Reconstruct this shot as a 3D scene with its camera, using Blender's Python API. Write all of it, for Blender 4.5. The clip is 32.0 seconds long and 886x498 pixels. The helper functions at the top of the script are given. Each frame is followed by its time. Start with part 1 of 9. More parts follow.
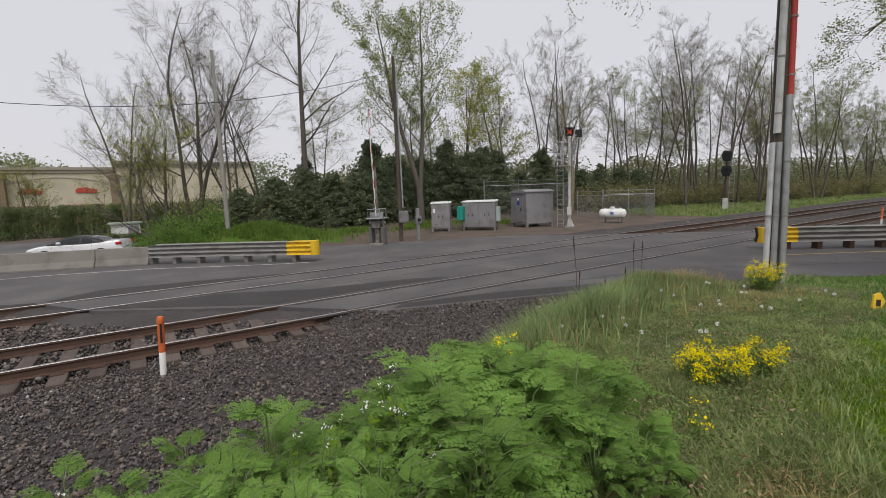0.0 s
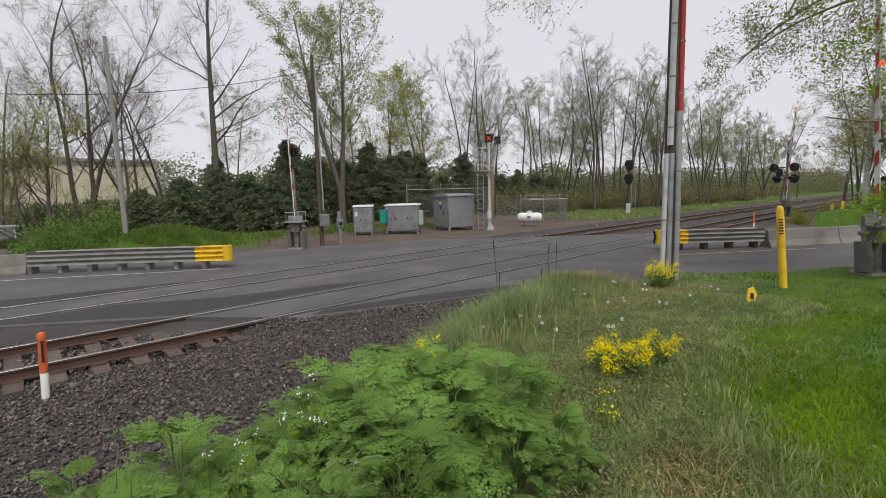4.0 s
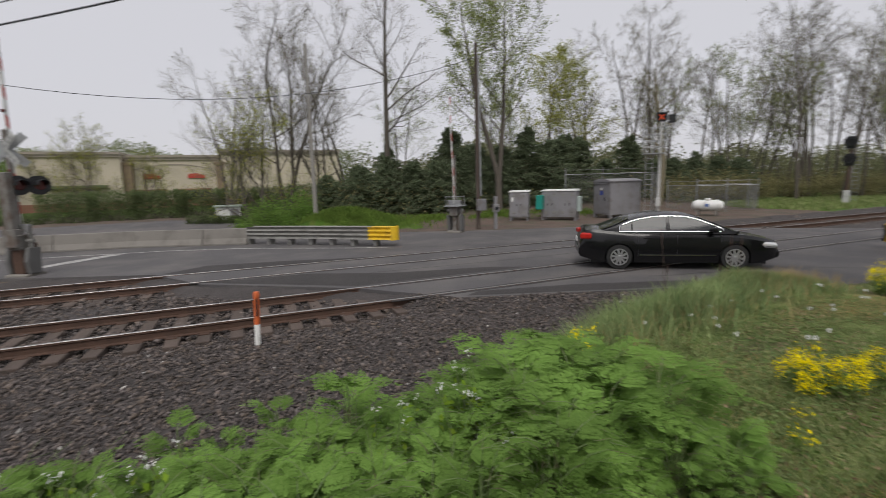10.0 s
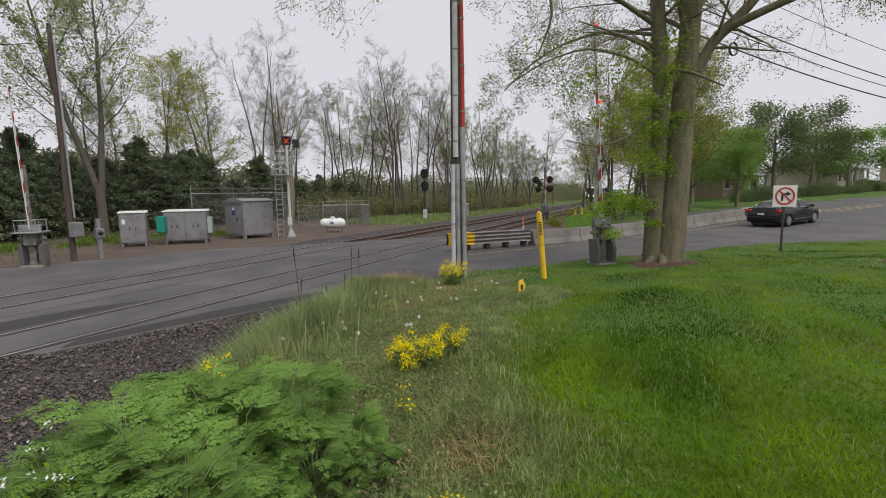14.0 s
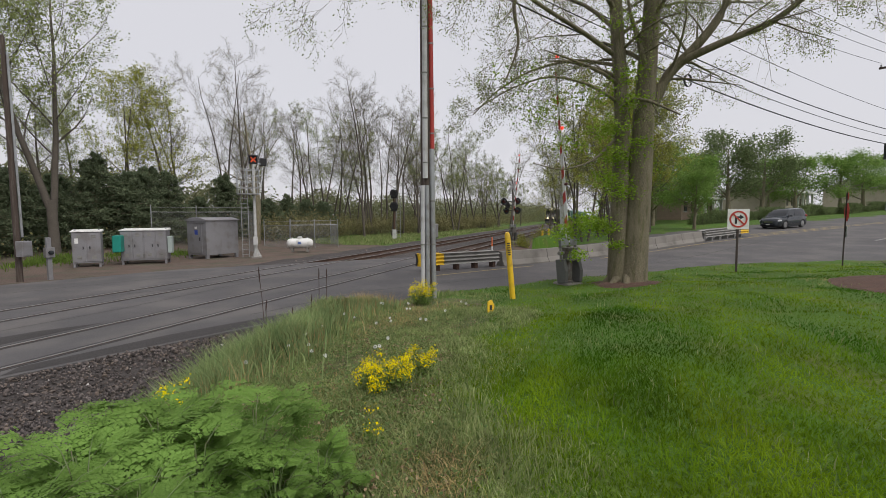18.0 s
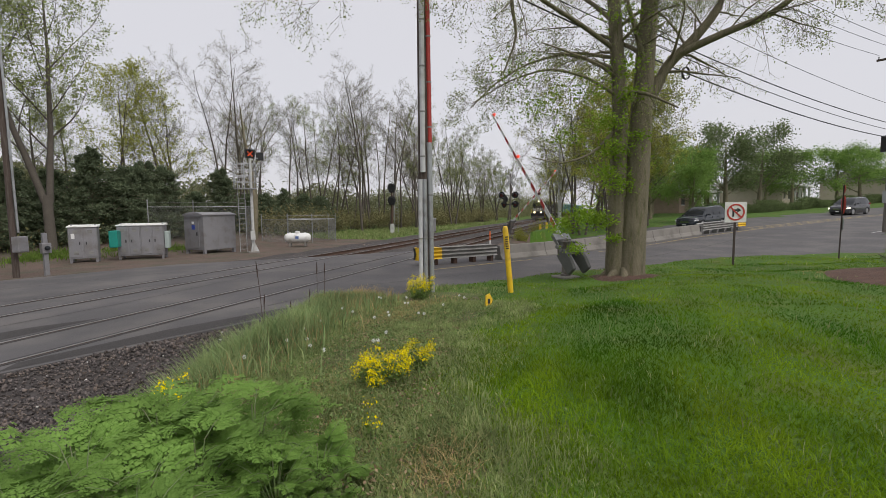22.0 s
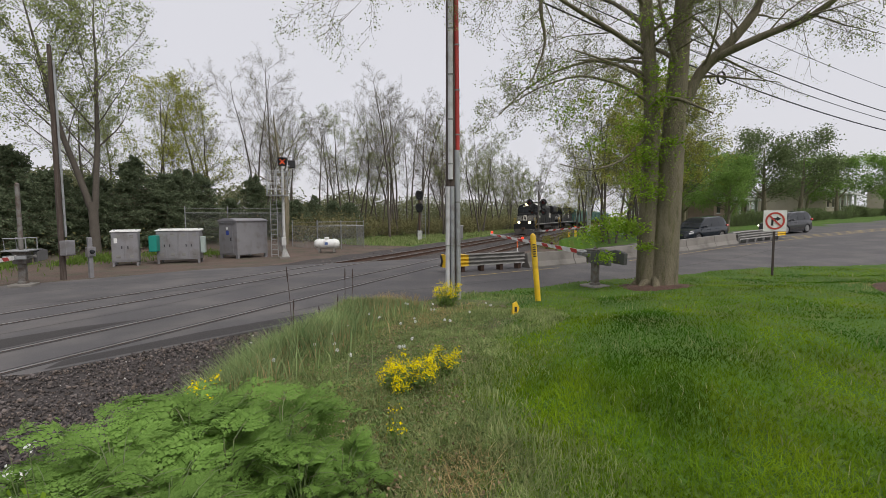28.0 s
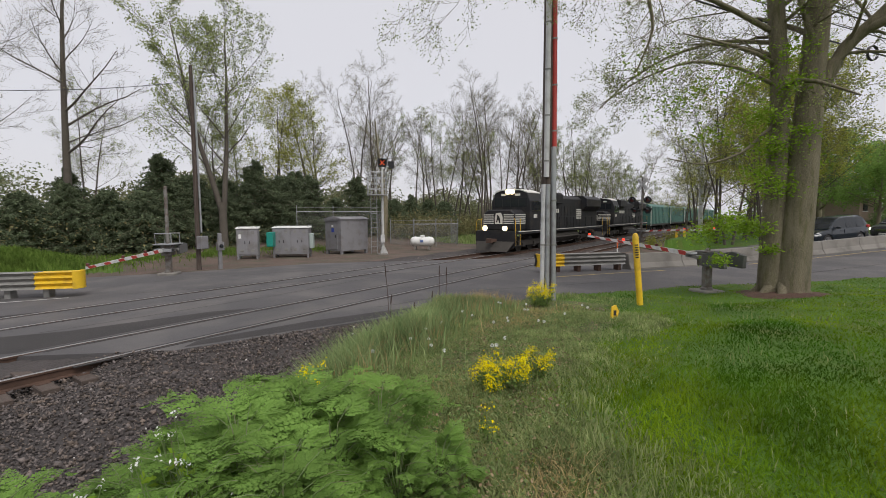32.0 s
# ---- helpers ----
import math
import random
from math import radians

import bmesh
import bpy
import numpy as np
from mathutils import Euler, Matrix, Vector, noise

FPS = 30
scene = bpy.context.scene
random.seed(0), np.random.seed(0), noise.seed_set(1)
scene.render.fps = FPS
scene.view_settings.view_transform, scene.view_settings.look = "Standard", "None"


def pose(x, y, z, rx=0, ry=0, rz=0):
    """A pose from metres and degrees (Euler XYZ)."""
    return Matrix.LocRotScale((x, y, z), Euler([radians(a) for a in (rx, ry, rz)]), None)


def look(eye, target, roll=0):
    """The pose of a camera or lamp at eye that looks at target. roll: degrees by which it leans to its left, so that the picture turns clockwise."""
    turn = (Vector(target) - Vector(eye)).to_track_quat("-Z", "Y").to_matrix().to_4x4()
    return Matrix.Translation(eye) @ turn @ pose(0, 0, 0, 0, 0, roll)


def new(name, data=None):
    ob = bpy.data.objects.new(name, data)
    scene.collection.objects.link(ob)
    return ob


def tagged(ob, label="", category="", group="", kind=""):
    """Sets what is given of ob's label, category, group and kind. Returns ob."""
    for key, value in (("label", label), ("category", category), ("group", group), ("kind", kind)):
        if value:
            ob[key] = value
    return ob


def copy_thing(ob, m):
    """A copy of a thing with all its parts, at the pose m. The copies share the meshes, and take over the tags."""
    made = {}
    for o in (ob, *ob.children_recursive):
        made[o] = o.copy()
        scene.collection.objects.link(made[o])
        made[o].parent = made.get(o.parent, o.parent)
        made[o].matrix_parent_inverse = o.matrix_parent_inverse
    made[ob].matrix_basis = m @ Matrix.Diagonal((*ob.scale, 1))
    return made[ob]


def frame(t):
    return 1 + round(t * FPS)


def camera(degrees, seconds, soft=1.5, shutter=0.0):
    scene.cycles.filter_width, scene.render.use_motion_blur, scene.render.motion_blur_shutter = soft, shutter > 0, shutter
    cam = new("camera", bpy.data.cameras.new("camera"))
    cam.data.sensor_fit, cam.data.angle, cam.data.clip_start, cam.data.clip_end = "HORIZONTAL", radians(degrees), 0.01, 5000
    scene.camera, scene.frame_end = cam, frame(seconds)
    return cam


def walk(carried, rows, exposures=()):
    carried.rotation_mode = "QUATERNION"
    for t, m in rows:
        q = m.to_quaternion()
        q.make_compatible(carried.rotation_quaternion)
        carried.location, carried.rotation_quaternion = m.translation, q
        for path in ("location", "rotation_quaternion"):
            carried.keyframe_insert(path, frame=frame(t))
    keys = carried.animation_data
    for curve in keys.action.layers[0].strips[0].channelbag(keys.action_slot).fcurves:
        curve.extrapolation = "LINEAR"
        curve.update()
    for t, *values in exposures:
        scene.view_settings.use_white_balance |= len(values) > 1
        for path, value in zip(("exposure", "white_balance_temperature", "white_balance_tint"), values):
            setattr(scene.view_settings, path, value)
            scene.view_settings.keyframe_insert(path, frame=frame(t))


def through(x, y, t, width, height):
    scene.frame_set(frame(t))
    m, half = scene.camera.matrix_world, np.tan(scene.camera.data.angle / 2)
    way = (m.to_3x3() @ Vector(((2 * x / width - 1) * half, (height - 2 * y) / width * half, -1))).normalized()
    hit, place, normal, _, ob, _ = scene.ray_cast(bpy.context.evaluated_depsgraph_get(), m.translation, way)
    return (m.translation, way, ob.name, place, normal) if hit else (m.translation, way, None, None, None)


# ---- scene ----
cam = camera(88.0, 32.0, 0.75, 0.3)
PATH = [
    (0, (0.003, 0.002, 2.425), (1.0667, 1.6773, 2.1791), -2.10),
    (0.5, (-0.001, 0.001, 2.427), (1.1128, 1.6434, 2.181), -1.99),
    (1, (-0.015, 0.002, 2.421), (1.1394, 1.6158, 2.1732), -1.89),
    (1.5, (-0.019, 0.011, 2.423), (1.1753, 1.5962, 2.176), -1.79),
    (2, (-0.009, 0.01, 2.423), (1.2203, 1.569, 2.1799), -1.79),
    (2.5, (-0.017, 0.008, 2.421), (1.2325, 1.5514, 2.1836), -1.67),
    (3, (-0.017, 0.002, 2.426), (1.2621, 1.521, 2.1889), -1.62),
    (3.5, (-0.011, 0.001, 2.425), (1.2988, 1.4932, 2.1849), -1.58),
    (4, (0.009, -0.008, 2.424), (1.3382, 1.4669, 2.1831), -1.49),
    (4.5, (-0.005, -0.002, 2.423), (1.3357, 1.4621, 2.179), -1.39),
    (6.5, (0.006, 0.012, 2.421), (1.3354, 1.482, 2.1545), -1.14),
    (7, (0.008, 0.021, 2.424), (1.2774, 1.5427, 2.1544), -1.08),
    (7.5, (0.023, 0.07, 2.408), (1.0756, 1.749, 2.1386), -0.98),
    (8, (-0.078, 0.118, 2.406), (0.5754, 1.9874, 2.1279), -0.89),
    (8.5, (-0.255, 0.145, 2.401), (-0.0776, 2.1172, 2.1197), -0.73),
    (9, (-0.33, 0.132, 2.392), (-0.4992, 2.1056, 2.1185), -0.75),
    (9.5, (-0.228, 0.119, 2.406), (-0.0511, 2.0907, 2.1212), -1.10),
    (10, (-0.011, -0.0, 2.415), (0.7553, 1.8246, 2.1295), -1.53),
    (10.5, (0.009, -0.115, 2.404), (1.1078, 1.5325, 2.1255), -1.69),
    (11, (0.01, -0.076, 2.421), (1.3068, 1.4252, 2.1625), -1.48),
    (11.5, (0.025, -0.079, 2.42), (1.491, 1.2607, 2.1854), -1.37),
    (12, (0.029, -0.079, 2.421), (1.6201, 1.1121, 2.2021), -1.29),
    (12.5, (0.032, -0.08, 2.421), (1.7122, 0.9842, 2.209), -1.16),
    (13, (0.036, -0.08, 2.422), (1.7774, 0.8795, 2.2035), -1.12),
    (13.5, (0.038, -0.081, 2.421), (1.8233, 0.7921, 2.1936), -0.99),
    (14, (0.035, -0.081, 2.42), (1.8515, 0.7223, 2.1867), -0.83),
    (14.5, (0.036, -0.082, 2.42), (1.8718, 0.6745, 2.1807), -0.74),
    (16.5, (0.03, -0.08, 2.421), (1.8932, 0.6296, 2.2581), -0.48),
    (17, (0.031, -0.08, 2.421), (1.8983, 0.6205, 2.2712), -0.40),
    (17.5, (0.032, -0.08, 2.42), (1.9025, 0.6127, 2.2788), -0.36),
    (18, (0.033, -0.081, 2.421), (1.9075, 0.6011, 2.2752), -0.37),
    (18.5, (0.034, -0.081, 2.42), (1.9108, 0.5917, 2.2683), -0.27),
    (19, (0.035, -0.082, 2.42), (1.9162, 0.5774, 2.2609), -0.29),
    (19.5, (0.033, -0.082, 2.42), (1.9168, 0.5693, 2.2568), -0.29),
    (20, (0.035, -0.081, 2.42), (1.919, 0.5684, 2.2534), -0.29),
    (20.5, (0.035, -0.081, 2.42), (1.9118, 0.5868, 2.2459), -0.29),
    (21, (0.037, -0.081, 2.42), (1.9097, 0.5977, 2.2402), -0.29),
    (21.5, (0.035, -0.078, 2.42), (1.9073, 0.6013, 2.2401), -0.39),
    (22, (0.036, -0.08, 2.42), (1.9117, 0.5932, 2.2482), -0.56),
    (22.5, (0.037, -0.086, 2.42), (1.9112, 0.5917, 2.2551), -0.70),
    (23, (0.038, -0.085, 2.42), (1.9095, 0.6028, 2.2608), -0.68),
    (23.5, (0.035, -0.086, 2.421), (1.9018, 0.616, 2.267), -0.55),
    (24, (0.034, -0.086, 2.421), (1.8958, 0.6304, 2.2733), -0.48),
    (24.5, (0.036, -0.086, 2.421), (1.8922, 0.6453, 2.2776), -0.47),
    (25, (0.034, -0.085, 2.422), (1.8837, 0.6631, 2.2789), -0.42),
    (25.5, (0.033, -0.085, 2.422), (1.8779, 0.6745, 2.2791), -0.40),
    (27.5, (0.034, -0.085, 2.421), (1.8746, 0.6855, 2.2813), -0.32),
    (28, (0.036, -0.086, 2.42), (1.8707, 0.6973, 2.2799), -0.30),
    (28.5, (0.033, -0.086, 2.42), (1.8582, 0.7187, 2.2758), -0.29),
    (29, (0.032, -0.086, 2.42), (1.846, 0.7434, 2.2727), -0.22),
    (29.5, (0.031, -0.085, 2.419), (1.8307, 0.7747, 2.2701), -0.21),
    (30, (0.03, -0.084, 2.42), (1.8097, 0.8148, 2.2633), -0.26),
    (30.5, (0.031, -0.082, 2.421), (1.7873, 0.8592, 2.2499), -0.29),
    (31, (0.029, -0.081, 2.42), (1.7594, 0.9084, 2.2526), -0.28),
    (31.5, (0.026, -0.081, 2.419), (1.7131, 0.9813, 2.2638), -0.20),
    (32, (0.024, -0.079, 2.421), (1.6634, 1.058, 2.2763), -0.27),
]
walk(cam, [(t, look(eye, target, roll)) for t, eye, target, roll in PATH],
     [(0, 0.03), (2, 0.10), (6.5, 0.16), (8, 0.24), (9, 0.06), (10, -0.08), (11, 0.08), (12, 0.13), (13, 0.09), (18, 0.05), (24, 0.07), (32, 0.08)])


# ---- small tools ----
class Shape:
    """Collects vertices and faces of one mesh."""

    def __init__(self):
        self.v, self.f = [], []

    def add(self, verts, faces, m=None):
        k = len(self.v)
        self.v.extend([tuple(m @ Vector(p)) for p in verts] if m else [tuple(p) for p in verts])
        self.f.extend([tuple(i + k for i in face) for face in faces])
        return self

    def box(self, x0, x1, y0, y1, z0, z1, m=None):
        p = [(x, y, z) for z in (z0, z1) for y in (y0, y1) for x in (x0, x1)]
        return self.add(p, [(0, 2, 3, 1), (4, 5, 7, 6), (0, 1, 5, 4), (2, 6, 7, 3), (0, 4, 6, 2), (1, 3, 7, 5)], m)

    def cone(self, a, b, ra, rb, n=8, caps=True, m=None):
        a, b = Vector(a), Vector(b)
        q = (b - a).to_track_quat("Z", "Y")
        p = []
        for c, r in ((a, ra), (b, rb)):
            for i in range(n):
                w = 2 * math.pi * i / n
                p.append(c + q @ Vector((r * math.cos(w), r * math.sin(w), 0)))
        f = [(i, (i + 1) % n, n + (i + 1) % n, n + i) for i in range(n)]
        if caps:
            f += [tuple(reversed(range(n))), tuple(range(n, 2 * n))]
        return self.add(p, f, m)

    def tube(self, pts, radii, n=6, m=None):
        """A bent tapered tube through the points."""
        pts = [Vector(p) for p in pts]
        v, f = [], []
        for i, p in enumerate(pts):
            d = pts[min(i + 1, len(pts) - 1)] - pts[max(i - 1, 0)]
            q = d.to_track_quat("Z", "Y")
            for k in range(n):
                w = 2 * math.pi * k / n
                v.append(p + q @ Vector((radii[i] * math.cos(w), radii[i] * math.sin(w), 0)))
        for i in range(len(pts) - 1):
            for k in range(n):
                f.append((i * n + k, i * n + (k + 1) % n, (i + 1) * n + (k + 1) % n, (i + 1) * n + k))
        f += [tuple(reversed(range(n))), tuple(range((len(pts) - 1) * n, len(pts) * n))]
        return self.add(v, f, m)

    def lathe(self, profile, n=16, m=None, caps=True):
        """Turns (radius, height) pairs round z."""
        v, f = [], []
        for r, z in profile:
            for k in range(n):
                w = 2 * math.pi * k / n
                v.append((r * math.cos(w), r * math.sin(w), z))
        for i in range(len(profile) - 1):
            for k in range(n):
                f.append((i * n + k, i * n + (k + 1) % n, (i + 1) * n + (k + 1) % n, (i + 1) * n + k))
        if caps:
            f += [tuple(reversed(range(n))), tuple(range((len(profile) - 1) * n, len(profile) * n))]
        return self.add(v, f, m)

    def prism(self, outline, d0, d1, m=None):
        """A flat outline in x and z, made thick along y from d0 to d1."""
        n = len(outline)
        v = [(x, d0, z) for x, z in outline] + [(x, d1, z) for x, z in outline]
        f = [tuple(range(n)), tuple(reversed(range(n, 2 * n)))]
        f += [(i, i + n, (i + 1) % n + n, (i + 1) % n) for i in range(n)]
        return self.add(v, f, m)

    def sweep(self, section, path, closed=True):
        """Carries a section of (across, up) along a path of (x, y, z) on the ground."""
        path = [Vector(p) for p in path]
        v, f, n = [], [], len(section)
        for i, p in enumerate(path):
            d = path[min(i + 1, len(path) - 1)] - path[max(i - 1, 0)]
            d.z = 0
            d.normalize()
            side = Vector((d.y, -d.x, 0))
            v += [p + side * a + Vector((0, 0, b)) for a, b in section]
        for i in range(len(path) - 1):
            for k in range(n if closed else n - 1):
                f.append((i * n + k, (i + 1) * n + k, (i + 1) * n + (k + 1) % n, i * n + (k + 1) % n))
        if closed:
            f += [tuple(range(n)), tuple(reversed(range((len(path) - 1) * n, len(path) * n)))]
        return self.add(v, f)


def mesh_of(name, shape, material, smooth=False, bevel=0.0):
    me = bpy.data.meshes.new(name)
    me.from_pydata(shape.v, [], shape.f)
    bm = bmesh.new()
    bm.from_mesh(me)
    bmesh.ops.recalc_face_normals(bm, faces=bm.faces)
    if bevel:
        sharp = [e for e in bm.edges if e.is_manifold and e.calc_face_angle(0) > 0.7]
        bmesh.ops.bevel(bm, geom=sharp, offset=bevel, segments=1, affect="EDGES", clamp_overlap=True)
    bm.to_mesh(me)
    bm.free()
    me.materials.append(material)
    if smooth:
        me.polygons.foreach_set("use_smooth", [True] * len(me.polygons))
        me.set_sharp_from_angle(angle=radians(38))
    return me


def part(name, shape, material, parent=None, label="", smooth=False, bevel=0.0, at=None):
    """One mesh object, under a thing or under a part of it."""
    ob = new(name, mesh_of(name, shape, material, smooth, bevel))
    ob.parent = parent
    if at is not None:
        ob.matrix_basis = at
    return tagged(ob, label)


def thing(name, label, category, at=None, group="", kind=""):
    ob = new(name)
    ob.empty_display_size = 0.2
    if at is not None:
        ob.matrix_basis = at
    return tagged(ob, label, category, group, kind)


def again(ob, parent, at):
    """A further part on the same mesh."""
    o = ob.copy()
    scene.collection.objects.link(o)
    o.parent, o.matrix_basis = parent, at
    return o


def raw(name, verts, faces, material, smooth=False):
    """One mesh from arrays, for what nobody could count. Faces all have the same number of corners."""
    verts, faces = np.asarray(verts, np.float32).reshape(-1, 3), np.asarray(faces, np.int32)
    me = bpy.data.meshes.new(name)
    n = faces.shape[1]
    me.vertices.add(len(verts))
    me.vertices.foreach_set("co", verts.ravel())
    me.loops.add(faces.size)
    me.loops.foreach_set("vertex_index", faces.ravel())
    me.polygons.add(len(faces))
    me.polygons.foreach_set("loop_start", np.arange(0, faces.size, n, dtype=np.int32))
    me.update(calc_edges=True)
    me.validate()
    if smooth:
        me.polygons.foreach_set("use_smooth", [True] * len(me.polygons))
    me.materials.append(material)
    return me


# ---- world, sun ----
world = bpy.data.worlds.new("overcast_sky")
scene.world = world
world.use_nodes = True
wn = world.node_tree
wn.nodes.clear()
sky = wn.nodes.new("ShaderNodeTexSky")
sky.sky_type, sky.sun_disc = "NISHITA", False
sky.sun_elevation, sky.sun_rotation = radians(50), radians(200)
sky.air_density, sky.dust_density = 1.0, 4.0
dim = wn.nodes.new("ShaderNodeVectorMath")
dim.operation, dim.inputs["Scale"].default_value = "SCALE", 0.1
cloud = wn.nodes.new("ShaderNodeMix")
cloud.data_type = "RGBA"
cloud.inputs["Factor"].default_value = 0.9
cloud.inputs["B"].default_value = (0.728, 0.72, 0.762, 1)
glow = wn.nodes.new("ShaderNodeBackground")
glow.inputs["Strength"].default_value = 1.0
wo = wn.nodes.new("ShaderNodeOutputWorld")
wn.links.new(sky.outputs["Color"], dim.inputs[0])
wn.links.new(dim.outputs["Vector"], cloud.inputs["A"])
wn.links.new(cloud.outputs["Result"], glow.inputs["Color"])
wn.links.new(glow.outputs["Background"], wo.inputs["Surface"])

sun_data = bpy.data.lights.new("sun", "SUN")
sun_data.energy, sun_data.angle, sun_data.color = 1.9, radians(35), (1.0, 0.97, 0.92)
sun = new("sun", sun_data)
sun.matrix_basis = look((0, 0, 40), (12, 26, 0))


# ---- materials ----
def paint(name, colour, rough=0.6, metal=0.0, vary=0.18, scale=3.0, fine=40.0, bump=0.15, dirt=None, dirt_amount=0.35,
          per_object=0.0, per_island=0.0, stretch=(1, 1, 1), emit=0.0, spread=0.012, world_space=True, specular=0.5):
    """A surface with variation at two scales, stains of a second colour, and fine relief."""
    m = bpy.data.materials.new(name)
    m.use_nodes = True
    t = m.node_tree
    n, ln = t.nodes, t.links
    p = n["Principled BSDF"]
    p.inputs["Roughness"].default_value, p.inputs["Metallic"].default_value = rough, metal
    p.inputs["Specular IOR Level"].default_value = specular
    co = n.new("ShaderNodeNewGeometry").outputs["Position"] if world_space else n.new("ShaderNodeTexCoord").outputs["Object"]
    mp = n.new("ShaderNodeMapping")
    mp.inputs["Scale"].default_value = stretch
    ln.new(co, mp.inputs["Vector"])

    def cloudy(size, detail):
        x = n.new("ShaderNodeTexNoise")
        x.inputs["Scale"].default_value, x.inputs["Detail"].default_value = size, detail
        ln.new(mp.outputs["Vector"], x.inputs["Vector"])
        return x.outputs["Fac"]

    big, small = cloudy(scale, 5.0), cloudy(fine, 4.0)
    mixed = n.new("ShaderNodeMath")
    mixed.operation = "ADD"
    ln.new(big, mixed.inputs[0])
    ln.new(small, mixed.inputs[1])
    span = n.new("ShaderNodeMapRange")
    span.inputs["From Min"].default_value, span.inputs["From Max"].default_value = 0.6, 1.4
    span.inputs["To Min"].default_value, span.inputs["To Max"].default_value = 1 - vary, 1 + vary
    ln.new(mixed.outputs[0], span.inputs["Value"])
    value = span.outputs["Result"]
    for amount, source in ((per_object, "o"), (per_island, "i")):
        if amount:
            r = n.new("ShaderNodeObjectInfo").outputs["Random"] if source == "o" else n.new("ShaderNodeNewGeometry").outputs["Random Per Island"]
            rr = n.new("ShaderNodeMapRange")
            rr.inputs["To Min"].default_value, rr.inputs["To Max"].default_value = 1 - amount, 1 + amount
            ln.new(r, rr.inputs["Value"])
            mul = n.new("ShaderNodeMath")
            mul.operation = "MULTIPLY"
            ln.new(value, mul.inputs[0])
            ln.new(rr.outputs["Result"], mul.inputs[1])
            value = mul.outputs[0]
    base = n.new("ShaderNodeMix")
    base.data_type = "RGBA"
    base.inputs["A"].default_value = (*colour, 1)
    base.inputs["B"].default_value = (*(dirt or colour), 1)
    if dirt:
        st = n.new("ShaderNodeMapRange")
        st.inputs["From Min"].default_value, st.inputs["From Max"].default_value = 0.62 - 0.35 * dirt_amount, 0.82 - 0.35 * dirt_amount
        st.inputs["To Max"].default_value = 0.85
        ln.new(cloudy(scale * 1.7, 6.0), st.inputs["Value"])
        ln.new(st.outputs["Result"], base.inputs["Factor"])
    else:
        base.inputs["Factor"].default_value = 0.0
    sc = n.new("ShaderNodeVectorMath")
    sc.operation = "SCALE"
    ln.new(base.outputs["Result"], sc.inputs[0])
    ln.new(value, sc.inputs["Scale"])
    ln.new(sc.outputs["Vector"], p.inputs["Base Color"])
    if bump:
        b = n.new("ShaderNodeBump")
        b.inputs["Strength"].default_value, b.inputs["Distance"].default_value = bump, spread
        ln.new(small, b.inputs["Height"])
        ln.new(b.outputs["Normal"], p.inputs["Normal"])
    if emit:
        ln.new(base.outputs["Result"], p.inputs["Emission Color"])
        p.inputs["Emission Strength"].default_value = emit
    return m


def leafy(name, colour, second, rough=0.7, per_island=0.35, through=0.35, patch=1.3, swathes=0.0):
    """Thin leaves: two greens by island, some light passing through."""
    m = bpy.data.materials.new(name)
    m.use_nodes = True
    n, ln = m.node_tree.nodes, m.node_tree.links
    p = n["Principled BSDF"]
    p.inputs["Roughness"].default_value = rough
    p.inputs["Specular IOR Level"].default_value = 0.08
    g = n.new("ShaderNodeNewGeometry")
    mix = n.new("ShaderNodeMix")
    mix.data_type = "RGBA"
    mix.inputs["A"].default_value, mix.inputs["B"].default_value = (*colour, 1), (*second, 1)
    ln.new(g.outputs["Random Per Island"], mix.inputs["Factor"])
    if swathes:
        turn = n.new("ShaderNodeMapping")
        turn.inputs["Rotation"].default_value[2] = radians(28)
        turn.inputs["Scale"].default_value = (0.16, 0.75, 1)
        ln.new(g.outputs["Position"], turn.inputs["Vector"])
        wide = n.new("ShaderNodeTexNoise")
        wide.inputs["Scale"].default_value, wide.inputs["Detail"].default_value = 1.0, 3.0
        ln.new(turn.outputs["Vector"], wide.inputs["Vector"])
        even_out = n.new("ShaderNodeMapRange")
        even_out.inputs["From Min"].default_value, even_out.inputs["From Max"].default_value = 0.40, 0.62
        ln.new(wide.outputs["Fac"], even_out.inputs["Value"])
        blend = n.new("ShaderNodeMix")
        blend.inputs["Factor"].default_value = swathes
        ln.new(g.outputs["Random Per Island"], blend.inputs["A"])
        ln.new(even_out.outputs["Result"], blend.inputs["B"])
        ln.new(blend.outputs["Result"], mix.inputs["Factor"])
    noisy = n.new("ShaderNodeTexNoise")
    noisy.inputs["Scale"].default_value = patch
    ln.new(g.outputs["Position"], noisy.inputs["Vector"])
    span = n.new("ShaderNodeMapRange")
    span.inputs["From Min"].default_value, span.inputs["From Max"].default_value = 0.3, 0.7
    span.inputs["To Min"].default_value, span.inputs["To Max"].default_value = 1 - per_island, 1 + per_island
    ln.new(noisy.outputs["Fac"], span.inputs["Value"])
    sc = n.new("ShaderNodeVectorMath")
    sc.operation = "SCALE"
    ln.new(mix.outputs["Result"], sc.inputs[0])
    ln.new(span.outputs["Result"], sc.inputs["Scale"])
    ln.new(sc.outputs["Vector"], p.inputs["Base Color"])
    if through:
        tr = n.new("ShaderNodeBsdfTranslucent")
        ln.new(sc.outputs["Vector"], tr.inputs["Color"])
        both = n.new("ShaderNodeMixShader")
        both.inputs["Fac"].default_value = through
        ln.new(p.outputs["BSDF"], both.inputs[1])
        ln.new(tr.outputs["BSDF"], both.inputs[2])
        ln.new(both.outputs["Shader"], n["Material Output"].inputs["Surface"])
    return m


